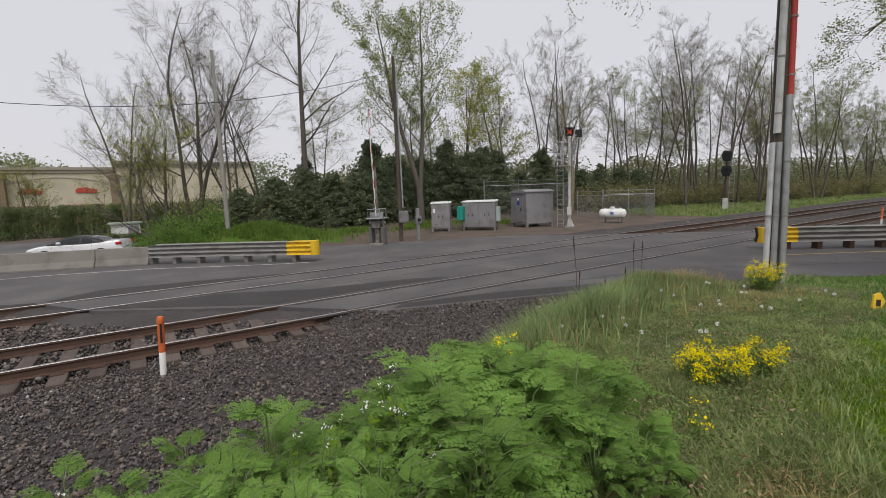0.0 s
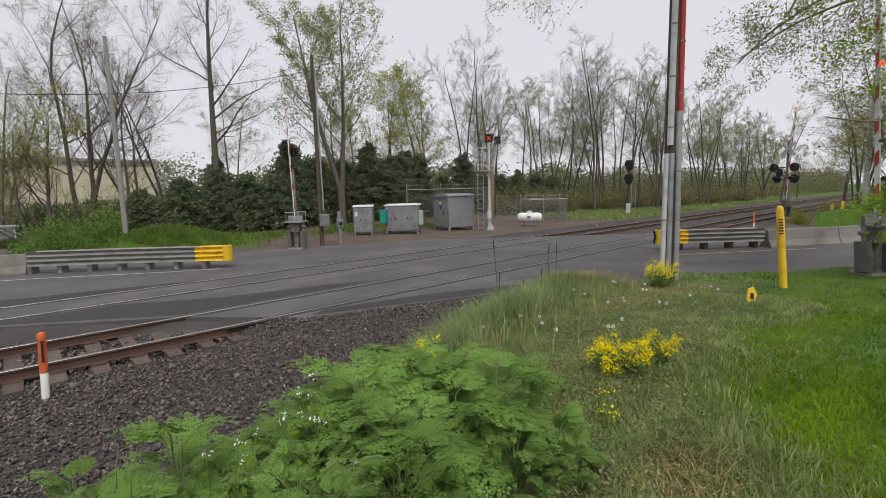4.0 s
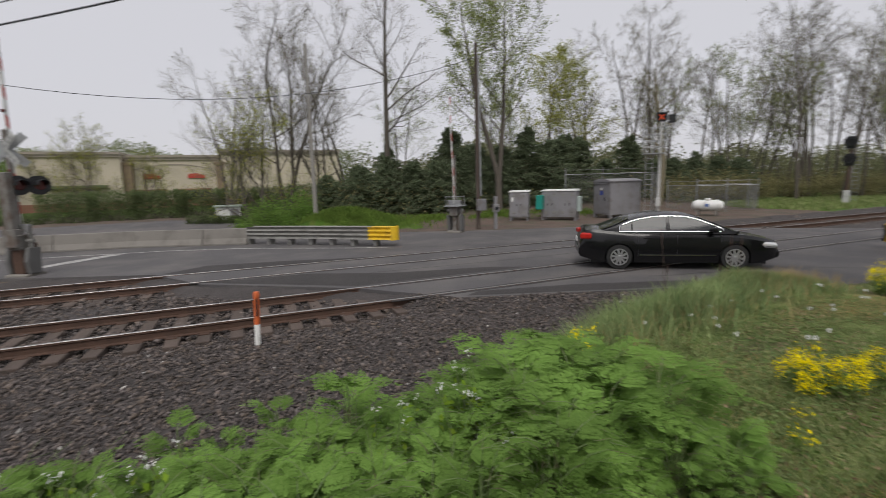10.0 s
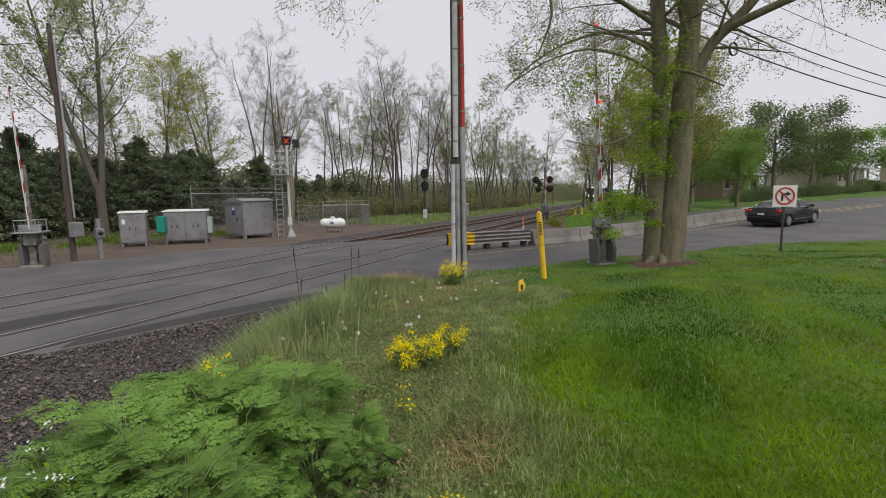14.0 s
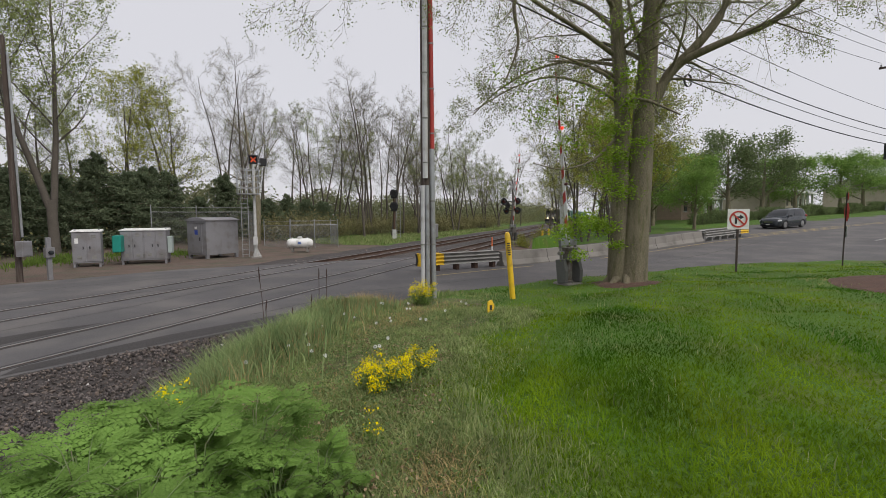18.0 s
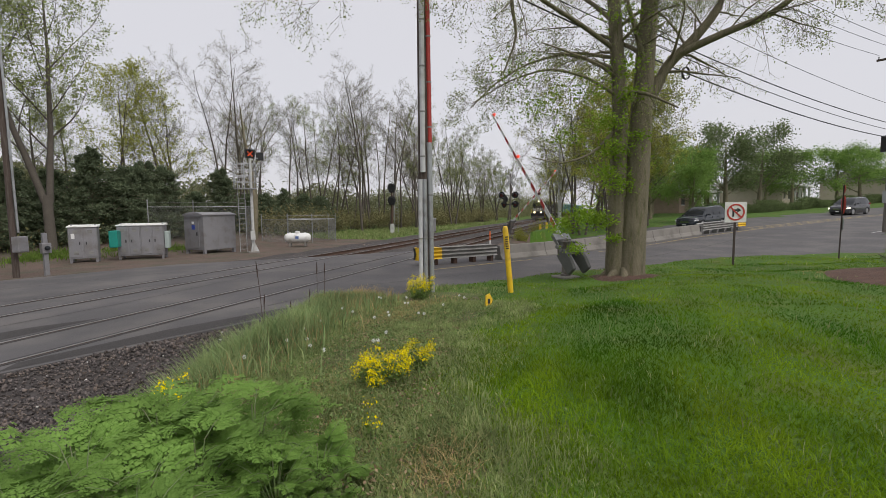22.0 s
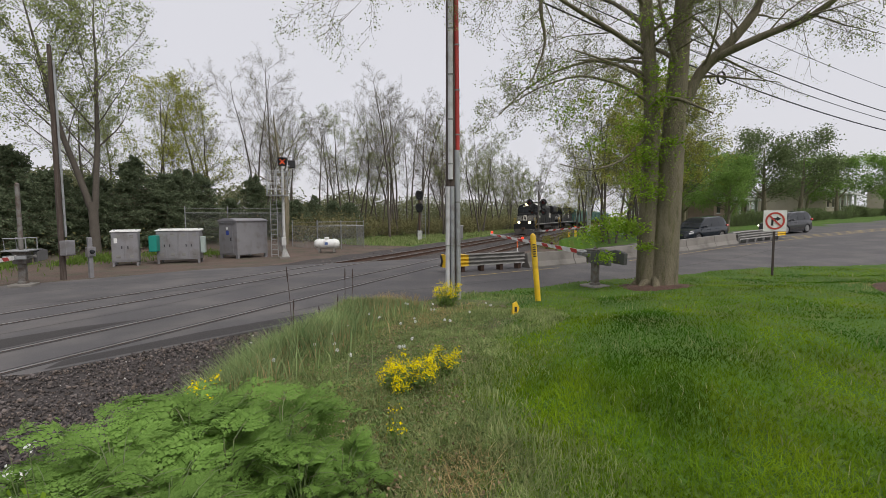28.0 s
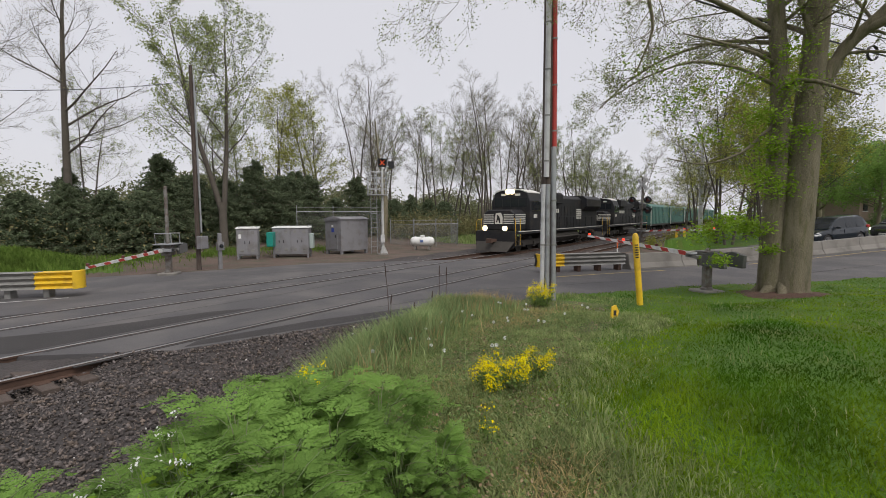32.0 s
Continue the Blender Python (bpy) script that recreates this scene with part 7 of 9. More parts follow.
WEED = leafy("mustard_leaf", (0.12, 0.20, 0.05), (0.20, 0.27, 0.08))
flower_clump(4.1, 2.05, 0.6, 0.30, 46, 1, PETAL, "bushy clump of bright yellow wildflowers in the grass", WEED)
flower_clump(4.5, 1.85, 0.4, 0.26, 22, 2, PETAL, "small clump of bright yellow wildflowers", WEED)
flower_clump(10.9, 4.45, 0.75, 0.55, 80, 3, PETAL, "round clump of yellow wildflowers at the pole", WEED)
for k, (x, y, s, h) in enumerate(((2.6, 3.1, 0.3, 0.46), (2.3, 2.8, 0.25, 0.52), (2.9, 1.5, 0.2, 0.3), (1.95, 0.8, 0.2, 0.22), (-3.4, 3.2, 0.6, 0.75))):
    flower_clump(x, y, s, h, 5 if h > 0.4 else 3, 20 + k, PETAL, "few yellow wildflowers among the weeds", WEED, 26)
for k, (x, y, s, h) in enumerate(((1.02, 2.0, 0.5, 0.72), (1.15, 2.2, 0.4, 0.8), (-0.3, 2.4, 0.8, 0.62), (-1.6, 2.6, 0.8, 0.6), (-2.6, 2.7, 0.8, 0.6), (0.5, 2.2, 0.5, 0.66), (-3.6, 2.6, 0.7, 0.62), (-0.9, 2.2, 0.5, 0.6))):
    flower_clump(x, y, s, h * 0.85, 7, 60 + k, PETAL_W, "small white wildflowers among fern-leaved weeds", LEAF_VINE, 9, "white_wildflower", 0.012)

rng = random.Random(4)
BLACKSTALK = paint("dark_stalk", (0.07, 0.045, 0.035), 0.9, vary=0.3, fine=60)
for k in range(26):
    x, y = rng.uniform(4.2, 9.5), rng.uniform(2.4, 5.2)
    if y > float(foot(x)) - 0.7:
        continue
    h = rng.uniform(0.18, 0.32)
    d = thing("dandelion", "grey-white dandelion seed head on a thin stem", "dandelion", pose(x, y, float(height(x, y))), "dandelions")
    part("stem", Shape().cone((0, 0, 0), (0.01, 0, h), 0.003, 0.002, 4), STALK, d)
    rr = np.random.default_rng(k)
    u = rr.normal(0, 1, (60, 3))
    u = u / np.linalg.norm(u, axis=1, keepdims=True) * 0.02 + [0.01, 0, h]
    o = new("seed_head", leaf_mesh("seed_head", PETAL_W, u, 0.018, rr))
    o.parent = d
for k, (px, py, h) in enumerate(((7.3, 6.4, 1.0), (7.75, 6.75, 1.5), (8.4, 6.1, 0.75), (9.0, 6.3, 1.25), (9.15, 6.2, 1.05), (8.0, 6.2, 0.65))):
    d = thing("dock_stalk", "dry dark seed stalk standing in tall grass", "dry stalk", pose(px, py, float(height(px, py)), rng.uniform(-4, 4), rng.uniform(-3, 5), 0), "dry stalks")
    part("stem", Shape().tube([(0, 0, -0.05), (0.01, 0, h * 0.6), (0, 0.01, h)], [0.008, 0.007, 0.005], 5), BLACKSTALK, d)
    part("seed_spike", Shape().tube([(0, 0.01, h * 0.82), (0.005, 0.01, h * 0.9), (0, 0.01, h * 1.04)], [0.009, 0.015, 0.006], 6), paint("dry_seed", (0.055, 0.032, 0.025), 0.9, vary=0.3, fine=90, bump=0.8), d)


# ---- road vehicles ----
TYRE = paint("tyre_rubber", (0.018, 0.018, 0.018), 0.85, vary=0.2, scale=8, fine=60, world_space=False)
ALLOY = paint("alloy", (0.55, 0.55, 0.56), 0.3, 0.85, vary=0.1, bump=0, world_space=False)
CHROME = paint("chrome", (0.75, 0.75, 0.76), 0.12, 1.0, vary=0.04, bump=0, world_space=False)
TAIL = paint("tail_lens", (0.42, 0.02, 0.015), 0.15, vary=0.05, bump=0, world_space=False)
HEAD_LENS = paint("head_lens", (0.72, 0.72, 0.72), 0.1, 0.3, vary=0.05, bump=0, world_space=False)


def car_paint(name, colour, rough=0.22):
    m = paint(name, colour, rough, vary=0.05, scale=1.5, fine=20, bump=0.0, world_space=False)
    m.node_tree.nodes["Principled BSDF"].inputs["Coat Weight"].default_value = 0.3
    return m


def build_wheel(car, x, y, r, w):
    """Tyre and rim; turns about y."""
    side = 1 if y > 0 else -1
    tyre = part("wheel", Shape().lathe([(r * 0.66, -w / 2), (r * 0.93, -w / 2), (r, -w * 0.36), (r, w * 0.36), (r * 0.93, w / 2), (r * 0.66, w / 2)], 28, pose(0, 0, 0, 90)), TYRE, car, "black road tyre", smooth=True, at=pose(x, y, r))
    rim = part("rim", Shape().lathe([(0.03, 0.0), (r * 0.60, 0.0), (r * 0.67, 0.03), (r * 0.67, -0.05), (0.03, -0.05)], 24, pose(0, side * w * 0.49, 0, -90 * side)), paint("rim_shade", (0.09, 0.09, 0.095), 0.4, 0.6, bump=0, world_space=False), tyre, smooth=True)
    s = Shape()
    for k in range(10):
        s.box(-0.026, 0.026, -0.012, 0.012, 0.05, r * 0.65, pose(0, side * (w * 0.49 + 0.02), 0, 0, 36 * k, 0))
    part("spokes", s.lathe([(0.01, 0), (0.06, 0), (0.05, 0.03), (0.01, 0.035)], 12, pose(0, side * (w * 0.49 + 0.01), 0, -90 * side)).lathe([(r * 0.60, 0.0), (r * 0.60, 0.03), (r * 0.68, 0.03), (r * 0.68, 0.0)], 28, pose(0, side * w * 0.49, 0, -90 * side), False), ALLOY, tyre, "ten-spoke alloy rim")
    return tyre


def curve(pts, x):
    """A smooth line through the points."""
    pts = np.array(pts, float)
    xs, zs = pts[:, 0], pts[:, 1]
    m = np.gradient(zs, xs)
    i = int(np.clip(np.searchsorted(xs, x) - 1, 0, len(xs) - 2))
    h = xs[i + 1] - xs[i]
    t = min(max((x - xs[i]) / h, 0), 1)
    return float((2 * t ** 3 - 3 * t ** 2 + 1) * zs[i] + (t ** 3 - 2 * t ** 2 + t) * h * m[i] + (3 * t ** 2 - 2 * t ** 3) * zs[i + 1] + (t ** 3 - t ** 2) * h * m[i + 1])


def build_car(name, label, body_paint, deck, share, roofline, belt, panes, w, wheels, r, trim=True, lit=False, roof_paint=None):
    """deck: the body's upper line; share: its half width along its length; roofline: from the rear glass to the windscreen's foot; panes: x of the side windows."""
    car = thing(name, label, "car")
    x0, x1 = deck[0][0], deck[-1][0]
    xs = {round(v, 3) for v in np.linspace(x0, x1, 34)}
    for wx in wheels:
        xs |= {round(wx + r * 1.13 * math.cos(k * math.pi / 14), 3) for k in range(15)}
    v, f, n = [], [], 11
    xs = sorted(xs)
    for x in xs:
        a, top = w * curve(share, x), curve(deck, x)
        low = 0.19 + 0.14 * max(0, abs(x) - (x1 - 0.55)) / 0.55
        for wx in wheels:
            d = abs(x - wx)
            if d < r * 1.13:
                low = max(low, r + math.sqrt(max(0.0, (r * 1.13) ** 2 - d * d)) * 0.97)
        neck = top - 0.10
        low = min(low, neck - 0.05)
        side = []
        for k in (0.0, 0.3, 0.65, 1.0):
            z = low + (neck - low) * k
            side.append((a * (0.955 + 0.045 * math.sin(math.pi * min(1, max(0, (z - 0.12) / 0.95)))), z))
        half = side + [(a * 0.90, top - 0.02)]
        v += [(x, -y, z) for y, z in half] + [(x, 0, top + 0.025)] + [(x, y, z) for y, z in reversed(half)]
    for i in range(len(xs) - 1):
        for k in range(n):
            f.append((i * n + k, i * n + (k + 1) % n, (i + 1) * n + (k + 1) % n, (i + 1) * n + k))
    f += [tuple(range(n)), tuple(reversed(range((len(xs) - 1) * n, len(xs) * n)))]
    part("body", Shape().add(v, f), body_paint, car, smooth=True)
    rx0, rx1 = roofline[0][0], roofline[-1][0]
    peak = max(z for _, z in roofline)

    def flank(x, z):
        """Half width of the cabin at a height."""
        k = min(1, max(0, (z - belt) / (peak - belt)))
        return w * curve(share, x) * (0.935 - 0.20 * k - 0.04 * k * k)

    v, f, gx = [], [], np.linspace(rx0, rx1, 30)
    for x in gx:
        top = max(curve(roofline, x), belt + 0.01)
        half = [(flank(x, belt) , belt - 0.06), (flank(x, belt + (top - belt) * 0.5), belt + (top - belt) * 0.5), (flank(x, top - 0.05) , max(top - 0.05, belt)), (flank(x, top) * 0.88, top - 0.008)]
        v += [(x, -y, z) for y, z in half] + [(x, 0, top + 0.02)] + [(x, y, z) for y, z in reversed(half)]
    n = 9
    for i in range(len(gx) - 1):
        for k in range(n):
            f.append((i * n + k, i * n + (k + 1) % n, (i + 1) * n + (k + 1) % n, (i + 1) * n + k))
    f += [tuple(range(n)), tuple(reversed(range((len(gx) - 1) * n, len(gx) * n)))]
    part("cabin", Shape().add(v, f), roof_paint or body_paint, car, smooth=True)

    def upper(x):
        return max(curve(roofline, x) - 0.085, belt + 0.025)

    for side in (-1, 1):
        for a, b in panes:
            s, m = Shape(), 12
            v = []
            for out in (0.008, -0.02):
                for row in range(4):
                    for i in range(m + 1):
                        x = a + (b - a) * i / m
                        z = belt + 0.025 + (upper(x) - belt - 0.025) * row / 3
                        v.append((x, side * (flank(x, z) + out), z))
            f = []
            for row in range(3):
                for i in range(m):
                    q = row * (m + 1) + i
                    f += [(q, q + 1, q + m + 2, q + m + 1), (q + 4 * (m + 1), q + 5 * (m + 1), q + 5 * (m + 1) + 1, q + 4 * (m + 1) + 1)]
            part("side_window", s.add(v, f), GLASS, car, "dark side glass", smooth=True)
        if trim:
            a, b = panes[0][0] - 0.02, panes[-1][1] + 0.03
            run = [(x, side * (flank(x, upper(x)) + 0.008), upper(x) + 0.012) for x in np.linspace(a, b, 22)]
            run = [(a - 0.02, side * (flank(a, belt) + 0.01), belt + 0.012)] + run + [(b + 0.02, side * (flank(b, belt) + 0.01), belt + 0.012)]
            run += [(x, side * (flank(x, belt) + 0.012), belt + 0.012) for x in np.linspace(b, a, 12)] + [run[0]]
            part("window_trim", Shape().tube(run, [0.013] * len(run), 6), CHROME, car, "chrome window trim", smooth=True)
        mx = panes[-1][1] - 0.22
        part("mirror", Shape().box(-0.07, 0.10, -0.11, 0.11, -0.06, 0.07), body_paint, car, bevel=0.04, at=pose(mx, side * (w + 0.07), belt + 0.06))
        part("side_moulding", Shape().box(wheels[0] + 0.5, wheels[1] - 0.45, side * w - 0.02, side * w + 0.006, 0.385, 0.405), CHROME if trim else BLACK, car)
        for hx in (-0.85, 0.12):
            part("door_handle", Shape().box(hx, hx + 0.2, side * w - 0.03, side * w + 0.018, belt - 0.16, belt - 0.13), body_paint, car, bevel=0.006)
        for dx in (-0.98, -0.02, 1.02):
            part("door_seam", Shape().box(dx - 0.004, dx + 0.004, side * w * 0.985 - 0.01, side * w * 0.985 + 0.012, 0.34, belt - 0.08), BLACK, car)
        a = w * curve(share, x1 - 0.2)
        part("headlight", Shape().box(-0.30, 0.10, -0.17, 0.13, -0.075, 0.065), glowing("headlight_glow", (1.0, 0.93, 0.8), 3.0) if lit else HEAD_LENS, car, "clear headlight", bevel=0.05, at=pose(x1 - 0.22, side * (a - 0.12), curve(deck, x1 - 0.15) - 0.13, 0, 6, -side * 22))
        a = w * curve(share, x0 + 0.12)
        part("tail_light", Shape().box(-0.06, 0.24, -0.17, 0.10, -0.085, 0.075), TAIL, car, "red tail light", bevel=0.035, at=pose(x0 + 0.08, side * (a - 0.07), curve(deck, x0 + 0.14) - 0.17, 0, 0, side * 14))
    for end, a, b in (("rear_window", rx0 + 0.06, panes[0][0] + 0.22), ("windscreen", panes[-1][1] - 0.50, rx1 - 0.04)):
        v, m = [], 10
        for out in (0.012, -0.02):
            for i in range(m + 1):
                x = a + (b - a) * i / m
                top = max(curve(roofline, x), belt + 0.01)
                y = flank(x, top)
                v += [(x, -y * 0.90, top - 0.012 + out), (x, -y * 0.5, top + 0.008 + out), (x, 0, top + 0.02 + out), (x, y * 0.5, top + 0.008 + out), (x, y * 0.90, top - 0.012 + out)]
        f = []
        for i in range(m):
            for k in range(4):
                q = i * 5 + k
                o = 5 * (m + 1)
                f += [(q, q + 1, q + 6, q + 5), (q + o, q + o + 5, q + o + 6, q + o + 1)]
        part(end, Shape().add(v, f), GLASS, car, "sloping dark glass", smooth=True)
    part("grille", Shape().box(-0.10, 0.02, -0.38, 0.38, 0.54, 0.72), BLACK, car, bevel=0.02, at=pose(x1, 0, 0))
    for z in (0.57, 0.62, 0.67):
        part("grille_bar", Shape().box(0.0, 0.03, -0.36, 0.36, z, z + 0.022), CHROME, car, at=pose(x1, 0, 0))
    part("bumper", Shape().box(-0.25, 0.03, -w * 0.72, w * 0.72, 0.30, 0.50), body_paint, car, bevel=0.05, at=pose(x1, 0, 0))
    part("rear_bumper", Shape().box(-0.03, 0.25, -w * 0.80, w * 0.80, 0.34, 0.60), body_paint, car, bevel=0.05, at=pose(x0, 0, 0))
    part("front_plate", Shape().box(0.03, 0.045, -0.16, 0.16, 0.36, 0.46), WHITE, car, "plain number plate", at=pose(x1, 0, 0))
    part("rear_plate", Shape().box(-0.045, -0.02, -0.16, 0.16, 0.68, 0.80), WHITE, car, "plain number plate", at=pose(x0, 0, 0))
    part("underbody", Shape().box(x0 + 0.3, x1 - 0.3, -w * 0.74, w * 0.74, 0.15, 0.62), BLACK, car)
    made = []
    for x in wheels:
        for side in (-1, 1):
            made.append(build_wheel(car, x, side * (w - 0.13), r, 0.22))
    return car, made


BLACK_CAR = car_paint("black_car_paint", (0.005, 0.005, 0.006), 0.25)
BLACK_CAR.node_tree.nodes["Principled BSDF"].inputs["Specular IOR Level"].default_value = 0.3
SEDAN = [(-2.46, 0.70), (-2.41, 0.96), (-2.25, 1.06), (-1.9, 1.07), (-1.2, 1.02), (-0.4, 0.99), (0.9, 0.97), (1.35, 0.95), (1.8, 0.89), (2.2, 0.79), (2.40, 0.70), (2.46, 0.58)]
SEDAN_W = [(-2.46, 0.80), (-2.3, 0.90), (-1.9, 0.965), (-1.2, 0.995), (0, 1.0), (1.2, 0.995), (1.8, 0.955), (2.2, 0.86), (2.38, 0.76), (2.46, 0.66)]
SALOON = [(-2.0, 1.03), (-1.6, 1.17), (-1.2, 1.34), (-0.7, 1.45), (-0.1, 1.48), (0.3, 1.44), (0.75, 1.28), (1.15, 1.10), (1.45, 0.96)]
LIGHTS = ((-1.42, -1.16), (-1.12, -0.30), (-0.20, 1.02))
sedan, sedan_wheels = build_car("black_sedan", "glossy black four-door sedan with chrome window trim", BLACK_CAR, SEDAN, SEDAN_W, SALOON, 1.0, LIGHTS, 0.925, (-1.45, 1.36), 0.335)
CROSS = [(-2.28, 0.78), (-2.22, 1.06), (-1.9, 1.10), (-0.5, 1.07), (0.9, 1.05), (1.3, 1.03), (1.8, 0.96), (2.12, 0.86), (2.25, 0.76), (2.3, 0.62)]
CROSS_W = [(-2.28, 0.86), (-2.1, 0.95), (-1.6, 1.0), (0, 1.0), (1.2, 0.995), (1.8, 0.95), (2.1, 0.88), (2.3, 0.72)]
WAGON = [(-2.2, 1.08), (-2.05, 1.42), (-1.85, 1.66), (-1.2, 1.73), (-0.3, 1.74), (0.25, 1.68), (0.75, 1.42), (1.25, 1.04)]
WIDE = ((-1.80, -1.12), (-1.05, -0.25), (-0.16, 0.80))
suv, suv_wheels = build_car("dark_suv", "dark blue-grey boxy sport utility car", car_paint("slate_car_paint", (0.015, 0.02, 0.026)), CROSS, CROSS_W, WAGON, 1.06, WIDE, 0.92, (-1.38, 1.34), 0.37, trim=False)
crossover, crossover_wheels = build_car("grey_crossover", "dark grey crossover car with headlights on", car_paint("graphite_car_paint", (0.03, 0.031, 0.035)), CROSS, CROSS_W, WAGON, 1.06, WIDE, 0.92, (-1.38, 1.34), 0.36, trim=False, lit=True)
SOFT = [(-1.75, 1.0), (-1.35, 1.14), (-0.9, 1.30), (-0.4, 1.37), (0.1, 1.37), (0.45, 1.30), (0.9, 1.12), (1.25, 0.96)]
ragtop, ragtop_wheels = build_car("white_convertible", "white convertible with a black fabric top", car_paint("white_car_paint", (0.72, 0.72, 0.73)), SEDAN, SEDAN_W, SOFT, 1.0, ((-1.0, -0.45), (-0.36, 0.80)), 0.92, (-1.42, 1.38), 0.33, trim=False, roof_paint=BLACK)
parked, parked_wheels = build_car("grey_sedan", "dark grey sedan standing on the roadside dirt", car_paint("grey_car_paint", (0.07, 0.075, 0.085)), SEDAN, SEDAN_W, SALOON, 1.0, LIGHTS, 0.92, (-1.42, 1.38), 0.33, trim=False)
parked.matrix_basis = pose(-22.2, 19.1, -0.03, 0, 0, -8)

# ---- train ----
LOCO_BLACK = paint("loco_black", (0.020, 0.020, 0.022), 0.6, specular=0.25, vary=0.3, scale=1.0, fine=25, dirt=(0.04, 0.035, 0.03), bump=0.06, world_space=False)
GRIME = paint("running_gear_grime", (0.045, 0.04, 0.035), 0.85, 0.1, vary=0.3, scale=2, fine=30, world_space=False)
BEAM = glowing("headlight_beam", (1.0, 0.80, 0.45), 5.0)
WARM = paint("loco_white", (0.62, 0.60, 0.55), 0.5, vary=0.12, scale=2, fine=30, world_space=False)


def rail_truck(car, x, axles, r, wheelbase):
    """A railway truck with its axles."""
    tr = part("truck_frame", Shape().box(-wheelbase / 2 - 0.6, wheelbase / 2 + 0.6, -1.1, -0.9, 0.42, 0.85).box(-wheelbase / 2 - 0.6, wheelbase / 2 + 0.6, 0.9, 1.1, 0.42, 0.85).box(-0.4, 0.4, -1.0, 1.0, 0.5, 0.9), GRIME, car, "grimy truck frame", bevel=0.04, at=pose(x, 0, 0))
    for k in range(axles):
        ax = -wheelbase / 2 + wheelbase * k / (axles - 1)
        s = Shape().cone((ax, -0.8, r), (ax, 0.8, r), 0.09, 0.09, 10)
        for side in (-1, 1):
            s.lathe([(0.05, -0.06), (r + 0.03, -0.06), (r + 0.03, -0.035), (r, -0.03), (r, 0.07), (0.05, 0.07)], 20, pose(ax, side * 0.76, r, 90 * side))
        part("wheelset", s, GRIME, tr, smooth=True)
        for side in (-1, 1):
            part("axle_box", Shape().box(ax - 0.16, ax + 0.16, side * 1.12 - 0.1, side * 1.12 + 0.1, r - 0.16, r + 0.16), GRIME, tr, bevel=0.02)


def handrail(car, pts, material, name="handrail"):
    s = Shape().tube(pts, [0.02] * len(pts), 6)
    return part(name, s, material, car)


def trim_size(car, k):
    """Brings a car built in round numbers to its true length, width and height."""
    for o in car.children_recursive:
        o.data.transform(Matrix.Diagonal((*k, 1)))
        o.location = [a * b for a, b in zip(o.location, k)]


